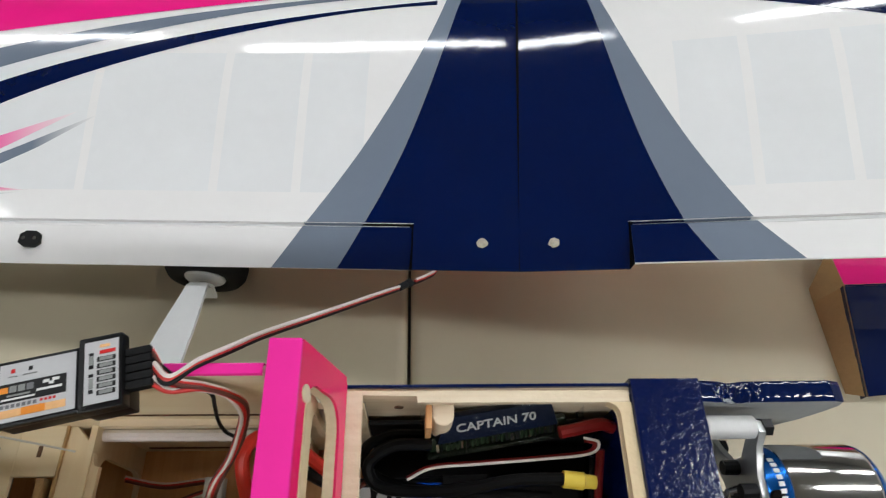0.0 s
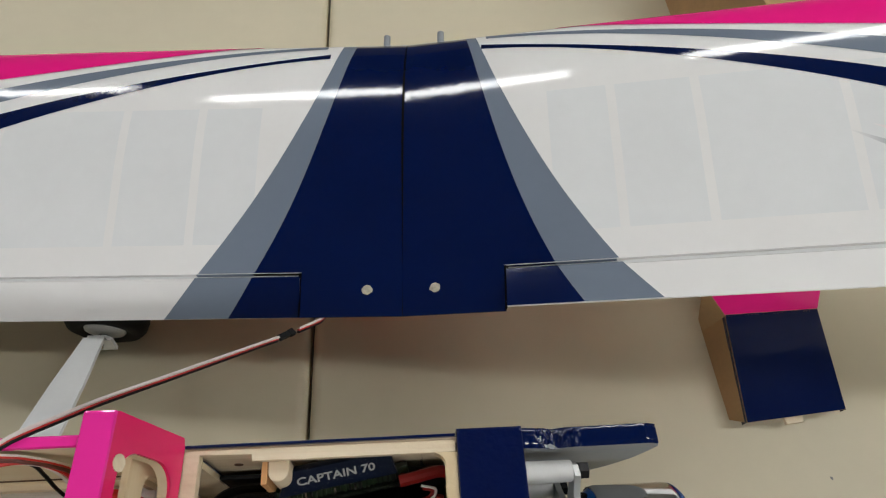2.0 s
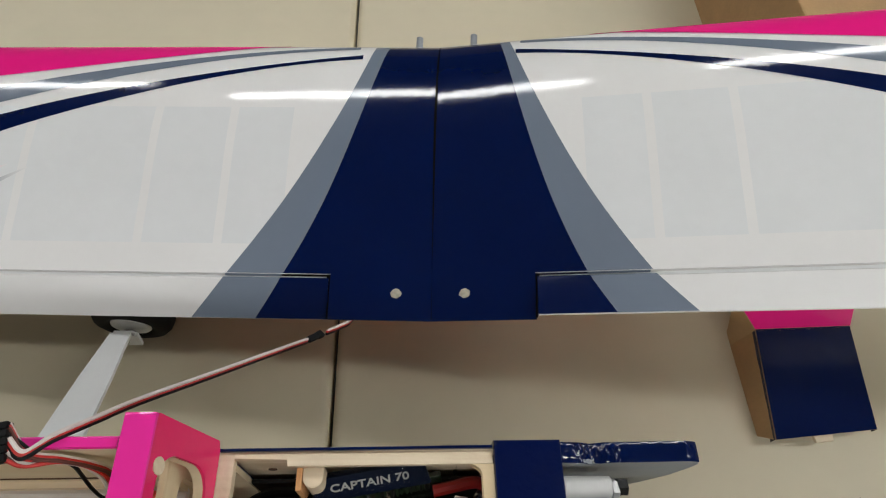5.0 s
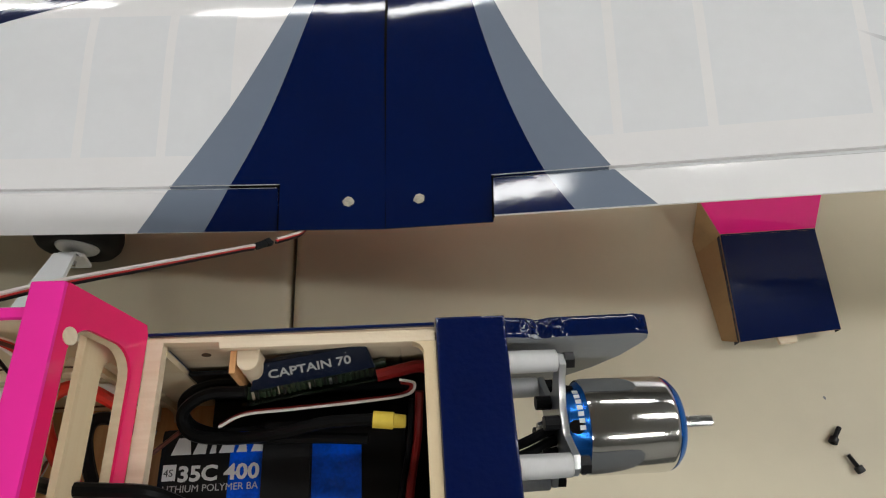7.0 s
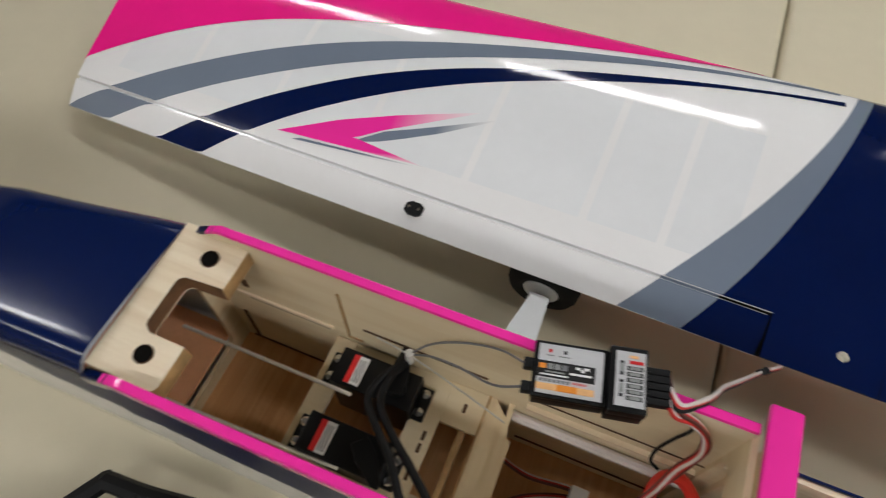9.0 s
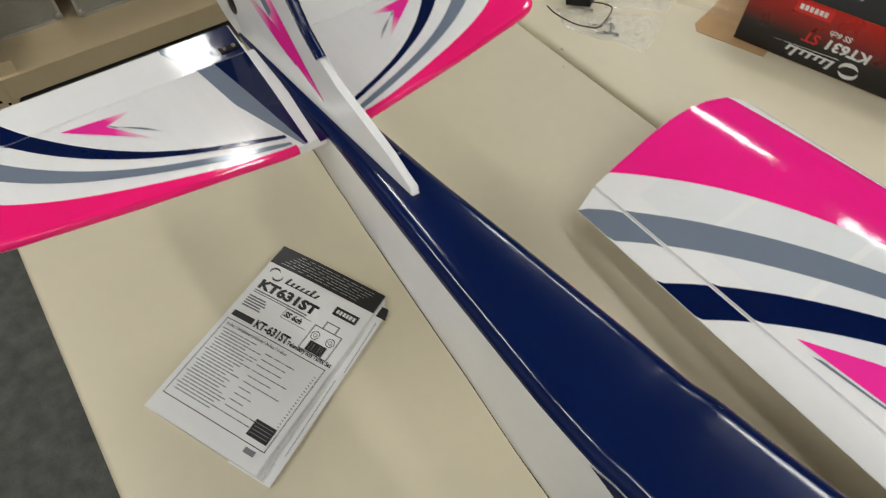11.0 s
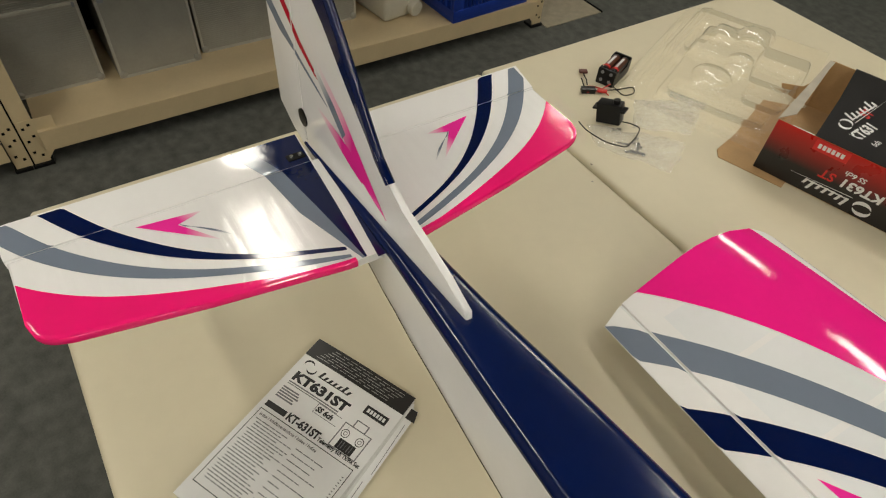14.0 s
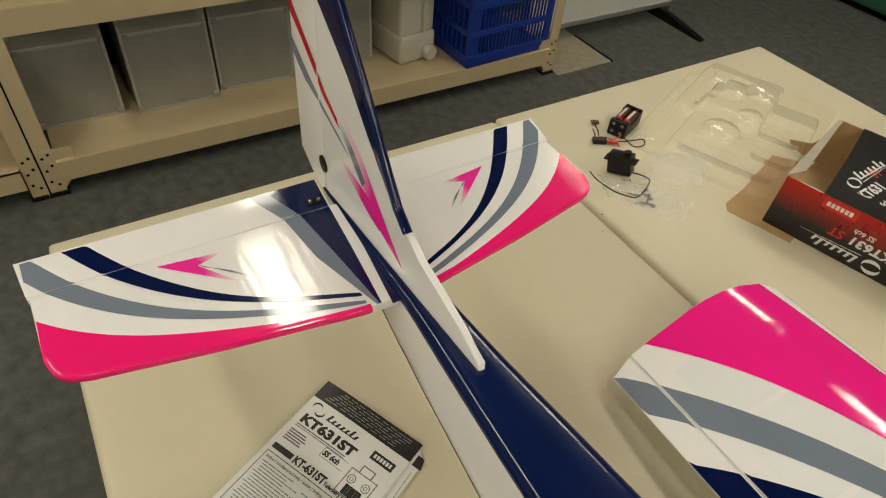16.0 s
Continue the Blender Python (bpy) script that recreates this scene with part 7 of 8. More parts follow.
# drawing of a transmitter
for nm, a, m in (("drawing_body", (0.0915, 0.126, 0.062, 0.091), M_INKGREY), ("drawing_face", (0.0928, 0.1247, 0.0632, 0.0898), M_PAPER), ("drawing_screen", (0.0985, 0.119, 0.0785, 0.0895), M_INK), ("drawing_screen_face", (0.1015, 0.116, 0.0800, 0.0880), M_INKGREY), ("drawing_handle", (0.1005, 0.117, 0.0535, 0.062), M_INKGREY), ("drawing_handle_gap", (0.1020, 0.1155, 0.0548, 0.0620), M_PAPER), ("drawing_knob", (0.094, 0.0985, 0.064, 0.0675), M_INK), ("drawing_knob", (0.119, 0.1235, 0.064, 0.0675), M_INK)):
    ink(nm, *a, m, 0.0004 + 0.0002 * ("face" in nm or "gap" in nm or "screen" in nm or "knob" in nm) + 0.0002 * ("screen" in nm), 6)
for cu in (0.0995, 0.118):
    for r0, r1 in ((0.0048, 0.0040), (0.0022, 0.0016)):
        bm = bmesh.new()
        sheet(bm, lambda a, b: man_p(cu + (r0 + (r1 - r0) * b) * math.cos(2 * math.pi * a), 0.0725 + (r0 + (r1 - r0) * b) * math.sin(2 * math.pi * a), 0.0009), 20, 1)
        part("drawing_stick", bm, M_INK, cover)
ink("brand_bar", 0.0065, 0.034, 0.0870, 0.0935, M_INK)
letter("title_lettering", "KT-631ST", 0.0365, 0.0940, 0.0118, M_INK, 0.0005, 0.88)
letter("subtitle_lettering", "Telemetry 6ch Tx/Rx Set", 0.0795, 0.0940, 0.0060, M_INK, 0.0002, 0.88)
# boxed index
for a in ((0.006, 0.131, 0.0975, 0.0983), (0.006, 0.131, 0.187, 0.1878), (0.006, 0.0068, 0.0975, 0.1878), (0.1302, 0.131, 0.0975, 0.1878)):
    ink("frame_line", *a, M_INK)
letter("index_lettering", "Index / Inhaltsverzeichnis / Index / Indice", 0.010, 0.1045, 0.0047, M_INK, 0.00005)
random.seed(11)
for k in range(23):
    v, x = 0.1082 + 0.0032 * k, 0.010 + 0.003 * (k % 4 > 0)
    for stop in (random.uniform(0.045, 0.062), random.uniform(0.078, 0.112) if k % 2 else 0.0):
        while x < stop:
            w = random.uniform(0.003, 0.011)
            ink("text_line", x, x + w, v, v + 0.0010, M_INKGREY)
            x += w + 0.0011
        x = max(x, 0.068)
    ink("page_mark", 0.1255, 0.1275, v, v + 0.0010, M_INKGREY)
ink("block_mark", 0.104, 0.128, 0.166, 0.182, M_INK)
for k in range(4):
    ink("block_line", 0.106, 0.126, 0.1685 + 0.0032 * k, 0.1693 + 0.0032 * k, M_INKGREY, 0.0006)
ink("foot_bar", 0.112, 0.124, 0.1905, 0.1955, M_INKGREY)

# ---- opened radio set box ----
KC = Vector((-0.806, 0.227, TZ))
ku = Vector((0.965, 0.262, 0)).normalized()
kv = Vector((-0.262, 0.965, 0)).normalized()
KBX = thing("cardboard_box", (-0.70, 0.35, TZ), "open black and red printed card box with brown flaps", "box")
KM = Matrix.Translation(KC) @ Matrix((ku, kv, Vector((0, 0, 1)))).transposed().to_4x4()
KL, KW, KH = 0.34, 0.232, 0.088
for nm, b in (("near_wall", (0, KL, 0, 0.0016, 0.001, KH)), ("far_wall", (0, KL, KW - 0.0016, KW, 0.001, KH)), ("bottom_wall", (0, KL, 0.0016, KW - 0.0016, 0.001, 0.0026)), ("end_wall", (KL - 0.0016, KL, 0.0016, KW - 0.0016, 0.0026, KH - 0.0016))):
    bm = bmesh.new()
    box(bm, *b, 0.0, KM)
    part(nm, bm, M_CARD, KBX, "brown inner card")
bm = bmesh.new()
prism(bm, [(0.054, 0.0), (KL, 0.0), (KL, KW), (0.037, KW), (0.047, KW * 0.52)], "z", KH - 0.0002, KH + 0.0014, 0.0, KM)
part("top_wall", bm, M_CARD, KBX)
# red fading printed skin
def red_black():
    m = mat("red_to_black_print", (0.42, 0.008, 0.008, 1), 0.28, vary=0.1)
    nt = m.node_tree
    bs = nt.nodes["Principled BSDF"]
    uv = nt.nodes.new("ShaderNodeUVMap")
    uv.uv_map = "fade"
    sp = nt.nodes.new("ShaderNodeSeparateXYZ")
    nt.links.new(uv.outputs[0], sp.inputs[0])
    cr = nt.nodes.new("ShaderNodeValToRGB")
    cr.color_ramp.elements[0].color, cr.color_ramp.elements[1].color = (0.50, 0.006, 0.006, 1), (0.012, 0.010, 0.010, 1)
    cr.color_ramp.elements[0].position, cr.color_ramp.elements[1].position = 0.0, 0.62
    nt.links.new(sp.outputs[0], cr.inputs[0])
    nt.links.new(cr.outputs[0], bs.inputs["Base Color"])
    return m
bm = bmesh.new()
sheet(bm, lambda a, b: KM @ Vector((KL * b, -0.0006, KH + 0.001 - (KH - 0.001) * a)), 8, 8, True)
nf = part("near_print", bm, red_black(), KBX, "red fading to black print")
bm = bmesh.new()
prism(bm, [(0.053, -0.0006), (KL, -0.0006), (KL, KW), (0.036, KW), (0.046, KW * 0.52)], "z", KH + 0.0016, KH + 0.0022, 0.0, KM)
tf = part("top_print", bm, M_BOXBLACK, KBX, "black glossy print")
bm = bmesh.new()
sheet(bm, lambda a, b: KM @ Vector((0.053 + (KL - 0.053) * b, -0.0006 + 0.038 * a, KH + 0.0026)), 4, 8, True)
part("red_top_print", bm, M_BOXBLACK, tf)
# lettering, upside down on the near face and sideways on the top
def near_m(x, z):
    return KM @ Matrix.Translation((x, -0.0011, z)) @ Matrix.Rotation(radians(90), 4, "X") @ Matrix.Rotation(radians(180), 4, "Z")
text_mesh("model_lettering", "KT631", 0.019, M_PAPER, nf, near_m(0.172, 0.049), bold=0.0007, shear=0.1, sx=1.12)
text_mesh("model_lettering", "ST", 0.020, M_RED_INK, nf, near_m(0.106, 0.049), bold=0.0004, shear=0.1)
text_mesh("band_lettering", "SS 6ch", 0.011, M_PAPER, nf, near_m(0.141, 0.062), bold=0.0002, shear=0.15)
bm = bmesh.new()
box(bm, 0.058, 0.106, -0.0012, -0.0008, KH - 0.018, KH - 0.001, 0, KM)
bl = part("brand_block", bm, M_RED_INK, nf)
for k in range(6):
    bm = bmesh.new()
    box(bm, 0.0635 + 0.0063 * k, 0.0680 + 0.0063 * k, -0.0016, -0.0012, KH - 0.013, KH - 0.006, 0, KM)
    part("brand_bar", bm, M_PAPER, bl)
def script_bars(to, n, step, high, width, material, parent):
    """Slanting strokes with a long underline, standing for a script logo."""
    for k in range(n):
        bm = bmesh.new()
        h = high * (1.35 if k in (0, n - 2) else 0.8 + 0.15 * (k % 2))
        a = step * k
        prism(bm, [(a, 0.0), (a + width, 0.0), (a + width + h * 0.35, h), (a + h * 0.35, h)], "z", 0.0, 0.0004, 0.0, to)
        part("logo_bar", bm, material, parent)
        if k < n - 1:
            bm = bmesh.new()
            prism(bm, [(a + width * 0.8, high * 0.05), (a + step * 1.1, high * 0.05), (a + step * 1.1 + high * 0.05, high * 0.22), (a + width, high * 0.22)], "z", 0.0, 0.0004, 0.0, to)
            part("logo_bar", bm, material, parent)
    bm = bmesh.new()
    prism(bm, [(-step * 0.3, -high * 0.35), (step * n * 1.25, -high * 0.02), (step * n * 0.95, -high * 0.13), (0, -high * 0.42)], "z", 0.0, 0.0004, 0.0, to)
    part("logo_bar", bm, material, parent)


script_bars(near_m(0.136, 0.024) , 7, 0.0098, 0.011, 0.0040, M_PAPER, nf)
for a0 in (20, 200):
    bm = bmesh.new()
    sheet(bm, lambda u, v: KM @ Vector((0.156 + (0.012 + 0.006 * math.sin(math.pi * u) * (v - 0.5)) * math.cos(radians(a0 + 170 * u)), -0.0012, 0.018 + (0.009 + 0.006 * math.sin(math.pi * u) * (v - 0.5)) * math.sin(radians(a0 + 170 * u)))), 20, 2)
    part("logo_shape", bm, M_PAPER, nf)
def top_m(x, y):
    return KM @ Matrix.Translation((x, y, KH + 0.0024)) @ Matrix.Rotation(radians(78), 4, "Z")
text_mesh("model_lettering", "KT631", 0.023, M_PAPER, tf, top_m(0.101, 0.030), bold=0.0008, shear=0.1, sx=0.92)
text_mesh("model_lettering", "ST", 0.024, M_RED_INK, tf, top_m(0.0945, 0.098), bold=0.0004, shear=0.1, sx=0.86)
text_mesh("band_lettering", "SS 6ch", 0.012, M_PAPER, tf, top_m(0.121, 0.022), bold=0.0002)
script_bars(top_m(0.0795, 0.076), 7, 0.0110, 0.0125, 0.0045, M_PAPER, tf)
for a0 in (10, 190):
    bm = bmesh.new()
    sheet(bm, lambda u, v: KM @ Vector((0.075 + (0.009 + 0.005 * math.sin(math.pi * u) * (v - 0.5)) * math.cos(radians(a0 + 170 * u)), 0.060 + (0.012 + 0.005 * math.sin(math.pi * u) * (v - 0.5)) * math.sin(radians(a0 + 170 * u)), KH + 0.0026)), 16, 2)
    part("logo_shape", bm, M_PAPER, tf)
# end flaps: one folded down on the table, one standing inside
bm = bmesh.new()
prism(bm, [(0.052, -0.016), (-0.048, -0.020), (-0.058, -0.004), (-0.055, 0.060), (-0.062, 0.190), (0.0, KW - 0.012), (0.052, KW - 0.012)], "z", 0.0002, 0.0009, 0, KM)
part("bottom_flap", bm, M_CARD, KBX, "brown card flap folded out")
bm = bmesh.new()
prism(bm, [(0.0, 0.0), (-0.052, 0.0), (-0.058, 0.012), (-0.022, 0.026), (0.0, 0.060)], "y", 0, 0.0016, 0, KM @ Matrix.Translation((0, KW - 0.004, 0.002)) @ Matrix.Rotation(radians(-14), 4, "Z"))
part("side_flap", bm, M_CARD, KBX)

M_GREYCARD = mat("unprinted_grey_card", (0.40, 0.36, 0.29, 1), 0.7, vary=0.1, scale=40)
# torn grey strip left across the opening, with a pale edge on the near wall
bm = bmesh.new()
prism(bm, [(-0.002, 0.004), (0.014, 0.036), (0.004, KW * 0.90), (0.004, KW - 0.002), (-0.004, KW - 0.002)], "z", KH - 0.0012, KH - 0.0002, 0.0, KM)
part("torn_strip", bm, M_GREYCARD, KBX, "torn grey card strip across the opening")
bm = bmesh.new()
box(bm, 0.020, 0.052, 0.0016, 0.0045, KH - 0.002, KH - 0.0006, 0.0, KM)
part("torn_edge", bm, M_PAPER, KBX, "pale torn card edge")

# ---- clear blister tray ----
BL = thing("blister_tray", (-1.02, 0.40, TZ), "empty clear plastic blister packaging, crumpled and shiny", "packaging")
bo = Vector((-1.04, 0.195, TZ + 0.0008))
bu = Vector((0.922, 0.387, 0)).normalized()
bv = Vector((-0.387, 0.922, 0)).normalized()
def ramp_up(a, b, w):
    return 1 / (1 + math.exp(-max(-30.0, min(30.0, (a - b) / w))))
def block(x, y, x0, x1, y0, y1, rad, w):
    """1 inside a rounded rectangle, falling to 0 over its edge."""
    cx, cy = (x0 + x1) / 2, (y0 + y1) / 2
    qx, qy = abs(x - cx) - (x1 - x0) / 2 + rad, abs(y - cy) - (y1 - y0) / 2 + rad
    d = math.hypot(max(qx, 0), max(qy, 0)) + min(max(qx, qy), 0) - rad
    return ramp_up(0, d, w)
def blister(u, v):
    """The moulded tray and its flat flange over their plan."""
    x, y = -0.030 + u * 0.282, -0.022 + v * 0.405
    h = 0.024 * block(x, y, 0.036, 0.234, -0.002, 0.276, 0.014, 0.0008)
    h += 0.014 * block(x, y, -0.004, 0.150, 0.150, 0.372, 0.016, 0.0009)
    h -= 0.017 * block(x, y, 0.052, 0.212, 0.014, 0.056, 0.010, 0.0008)
    h -= 0.014 * block(x, y, 0.150, 0.224, 0.150, 0.222, 0.012, 0.0008)
    h -= 0.014 * block(x, y, 0.160, 0.226, 0.074, 0.132, 0.012, 0.0008)
    h -= 0.010 * block(x, y, 0.020, 0.056, 0.190, 0.300, 0.008, 0.0008)
    h += 0.006 * block(x, y, 0.060, 0.110, 0.292, 0.350, 0.008, 0.0008)
    for cx, cy, rad in ((0.074, 0.225, 0.027), (0.124, 0.262, 0.029), (0.100, 0.096, 0.033), (0.130, 0.148, 0.024)):
        d = math.hypot(x - cx, y - cy) / rad
        h += 0.011 * math.sqrt(max(0.0, 1 - d * d)) + 0.004 * ramp_up(1, d, 0.03)
    for k in range(5):
        # stepped flange at the side
        h += 0.0085 * ramp_up(x, -0.024 + 0.0095 * k, 0.0006) * ramp_up(-0.018 + 0.0095 * k, x, 0.0006) * ramp_up(y, 0.006 + 0.010 * k, 0.002) * ramp_up(0.30 + 0.015 * k, y, 0.003)
    h += 0.0012 * noise.noise(Vector((x * 18, y * 18, 2.0))) + 0.0016
    return bo + bu * x + bv * y + Vector((0, 0, max(h, 0.0)))
bm = bmesh.new()
sheet(bm, blister, 210, 290)
part("shell", bm, M_CLEAR, BL, smooth=80).visible_shadow = False

# ---- poly bag with small parts, loose servo, receiver battery ----
BAG = thing("plastic_bag", (-0.93, 0.12, TZ), "crumpled clear plastic bag holding small servo parts", "bag")
def crumple(w):
    """Height of crumpled film: sharp folds at two sizes."""
    q = Vector((w.x + 0.012 * noise.noise(Vector((w.x * 30, w.y * 30, 5))), w.y + 0.012 * noise.noise(Vector((w.x * 30, w.y * 30, 9))), 0))
    return 0.009 * (0.6 - abs(noise.noise(Vector((q.x * 34, q.y * 34, 1))))) + 0.006 * (0.5 - abs(noise.noise(Vector((q.x * 80, q.y * 80, 4)))))
for a, b, c, d in (((-1.012, 0.066), (-0.956, 0.040), (-0.852, 0.098), (-0.898, 0.176)), ((-1.022, 0.190), (-0.968, 0.125), (-0.905, 0.200), (-0.958, 0.292))):
    bm = bmesh.new()
    def bag(u, v):
        p, q = Vector((*a, TZ)).lerp(Vector((*b, TZ)), v), Vector((*d, TZ)).lerp(Vector((*c, TZ)), v)
        w = p.lerp(q, u)
        w += Vector((noise.noise(w * 40), noise.noise(w * 40 + Vector((7, 3, 1))), 0)) * 0.006
        e = min(u, 1 - u, v, 1 - v)
        return w + Vector((0, 0, 0.0012 + min(1, e * 9) * max(0.0, crumple(w))))
    sheet(bm, bag, 80, 60)
    part("film", bm, M_BAG, BAG, smooth=50).visible_shadow = False
random.seed(3)
for k in range(7):
    bm = bmesh.new()
    a = random.uniform(0, 3.14)
    x, y = -0.945 + random.uniform(-0.03, 0.03), 0.085 + random.uniform(-0.02, 0.02)
    L = random.uniform(0.010, 0.024)
    d = Vector((math.cos(a), math.sin(a), 0))
    cyl(bm, Vector((x, y, TZ + 0.003)) - d * L / 2, Vector((x, y, TZ + 0.0035)) + d * L / 2, 0.0017, 8)
    lathe(bm, [(0, 0.003), (0.003, 0.003), (0.0035, 0.0015)], Vector((x, y, TZ + 0.0008)) + d * L / 2, (0, 0, 1), 10)
    part("small_part", bm, random.choice([M_BLACK, M_BLACK, M_STEEL]), BAG)
SV = thing("loose_servo", (-0.985, 0.12, TZ), "loose black servo standing on its side with coiled lead", "servo", "radio servos")
sm = Matrix.Translation((-0.992, 0.099, TZ + 0.0005)) @ Matrix.Rotation(radians(25), 4, "Z") @ Matrix.Rotation(radians(-12), 4, "Y")
bm = bmesh.new()
box(bm, -0.0195, 0.0195, -0.010, 0.010, 0.006, 0.040, 0.0012, sm)
part("case", bm, M_BLACK, SV)
bm = bmesh.new()
box(bm, -0.0265, 0.0265, -0.009, 0.009, 0.028, 0.031, 0.0006, sm)
part("lug", bm, M_BLACK, SV)
bm = bmesh.new()
cyl(bm, sm @ Vector((0.010, 0, 0.040)), sm @ Vector((0.010, 0, 0.046)), 0.0055, 16)
part("output_gear", bm, M_BLACK, SV)
bm = bmesh.new()
tube(bm, [(-0.980, 0.110, 0.750), (-0.966, 0.118, 0.752), (-0.952, 0.122, 0.752), (-0.942, 0.110, 0.752), (-0.933, 0.090, 0.752), (-0.927, 0.070, 0.752), (-0.934, 0.061, 0.752), (-0.953, 0.0485, 0.752), (-0.987, 0.0425, 0.752), (-1.012, 0.048, 0.750)], 0.00095, 8)
part("lead", bm, M_BLACK_MATT, SV, "thin black servo lead")
M_CELL = mat("bronze_cell_print", (0.11, 0.035, 0.016, 1), 0.3, metal=0.3, vary=0.2, scale=90)
HB = thing("battery_holder", (-1.075, 0.2, TZ), "black four-cell battery holder with red plug and leads", "battery holder")
hm = Matrix.Translation((-1.094, 0.199, TZ + 0.0158)) @ Matrix.Rotation(radians(112), 4, "Z")
bm = bmesh.new()
box(bm, -0.031, 0.031, -0.0162, 0.0162, -0.015, -0.012, 0.001, hm)
for x in (-0.0335, 0.0305):
    box(bm, x, x + 0.003, -0.0162, 0.0162, -0.015, 0.0145, 0.003, hm)
for y in (-0.0165, 0.0150):
    prism(bm, [(-0.031, -0.015), (0.031, -0.015), (0.031, 0.012), (0.020, 0.012), (0.014, 0.003), (-0.014, 0.003), (-0.020, 0.012), (-0.031, 0.012)], "y", y, y + 0.0015, 0.0, hm)
hb = part("holder", bm, M_BLACK, HB)
for y in (-0.0078, 0.0078):
    for z in (-0.0068, 0.0078):
        bm = bmesh.new()
        lathe(bm, [(0, 0.004), (0.002, 0.0066), (0.0535, 0.0072), (0.054, 0.003), (0.056, 0.003)], hm @ Vector((-0.028, y, z)), hm.to_3x3() @ Vector((1, 0, 0)), 20)
        c = part("cell", bm, M_BLACK, HB, "cylindrical cell with bronze print")
        def wrap(x0, x1, a0, a1, mt, lift):
            b = bmesh.new()
            sheet(b, lambda u, v: hm @ Vector((x0 + (x1 - x0) * u, y + (0.0074 + lift) * math.sin(radians(a0 + (a1 - a0) * v)), z + (0.0074 + lift) * math.cos(radians(a0 + (a1 - a0) * v)))), 3, 8)
            part("print_band", b, mt, c)
        wrap(-0.022, 0.021, -60, 60, M_CELL, 0.0)
        wrap(-0.016, 0.017, -12, 22, M_PAGES, 0.0002)
        wrap(-0.0225, -0.017, -60, 60, M_RED, 0.0003)
        bm = bmesh.new()
        cyl(bm, hm @ Vector((-0.0333, y, z)), hm @ Vector((-0.0342, y, z)), 0.0030, 12)
        part("contact", bm, M_INKGREY, HB)
for pts, mt in (([(-1.066, 0.166, 0.752), (-1.068, 0.140, 0.745), (-1.078, 0.120, 0.744), (-1.088, 0.135, 0.744), (-1.072, 0.150, 0.745), (-1.05, 0.150, 0.744)], M_RED), ([(-1.060, 0.168, 0.750), (-1.040, 0.175, 0.743), (-1.036, 0.195, 0.743), (-1.050, 0.205, 0.743), (-1.058, 0.170, 0.744), (-1.080, 0.130, 0.744), (-1.110, 0.140, 0.746)], M_BLACK_MATT)):
    bm = bmesh.new()
    tube(bm, pts, 0.0010, 7)
    part("lead", bm, mt, HB)
bm = bmesh.new()
box(bm, -0.012, 0.012, -0.006, 0.006, 0.0, 0.008, 0.0008, Matrix.Translation((-1.078, 0.128, TZ + 0.001)) @ Matrix.Rotation(radians(60), 4, "Z"))
part("switch", bm, M_BLACK, HB)
bm = bmesh.new()
box(bm, -0.010, 0.006, -0.0035, 0.0035, 0.0, 0.004, 0.0005, Matrix.Translation((-1.062, 0.148, TZ + 0.004)) @ Matrix.Rotation(radians(50), 4, "Z"))
part("red_plug", bm, M_RED, HB)
bm = bmesh.new()
box(bm, -0.007, 0.007, -0.0045, 0.0045, 0.0, 0.004, 0.0005, Matrix.Translation((-1.125, 0.158, TZ + 0.004)) @ Matrix.Rotation(radians(60), 4, "Z"))
part("lead_plug", bm, M_WIREBROWN, HB)
bm = bmesh.new()
tube(bm, [(-1.127, 0.158, 0.746), (-1.116, 0.153, 0.744), (-1.104, 0.148, 0.743), (-1.090, 0.136, 0.746)], 0.0010, 7)
part("lead", bm, M_BLACK_MATT, HB)

# ---- hatch cover lying by the wing ----
HT = thing("hatch_cover", (0.385, -0.28, TZ), "navy and pink film covered nose hatch lying on the table", "hatch")
HAT_A, HAT_B, HAT_C, HAT_D = (0.363, -0.316, 0.757), (0.450, -0.309, 0.759), (0.361, -0.228, 0.776), (0.444, -0.226, 0.779)
HAT_E, HAT_F = (0.3285, -0.2150, 0.8137), (0.4310, -0.2130, 0.8167)


def hat(u, v, lift=0.0):
    """Top skin: u across, v from the low end to the windscreen end."""
    a, b = Vector(HAT_A), Vector(HAT_B)
    c, d = Vector(HAT_C), Vector(HAT_D)
    e, f = Vector(HAT_E), Vector(HAT_F)
    if v < 0.6:
        p, q = a.lerp(c, v / 0.6), b.lerp(d, v / 0.6)
    else:
        p, q = c.lerp(e, (v - 0.6) / 0.4), d.lerp(f, (v - 0.6) / 0.4)
    return p.lerp(q, u) + Vector((0, 0, lift))
bm = bmesh.new()
top = [[bm.verts.new(hat(u, v)) for v in (0, 0.2, 0.4, 0.6, 0.8, 1.0)] for u in (0, 0.5, 1)]
bot = [[bm.verts.new(Vector((hat(u, min(v, 0.6)).x + (-0.006 if u == 0 else -0.009), hat(u, v).y + (0.007 if v == 0 else 0.0), TZ + 0.001))) for v in (0, 0.2, 0.4, 0.6, 0.8, 1.0)] for u in (0, 1)]
for i in range(2):
    for j in range(5):
        bm.faces.new((top[i][j], top[i + 1][j], top[i + 1][j + 1], top[i][j + 1]))
for j in range(5):
    bm.faces.new((top[0][j], top[0][j + 1], bot[0][j + 1], bot[0][j]))
    bm.faces.new((top[2][j + 1], top[2][j], bot[1][j], bot[1][j + 1]))
body = part("shell", bm, M_CARD, HT, "balsa hatch shell", smooth=25)
bm = bmesh.new()
sheet(bm, lambda u, v: hat(u, 0.595 * v, 0.0008), 10, 12)
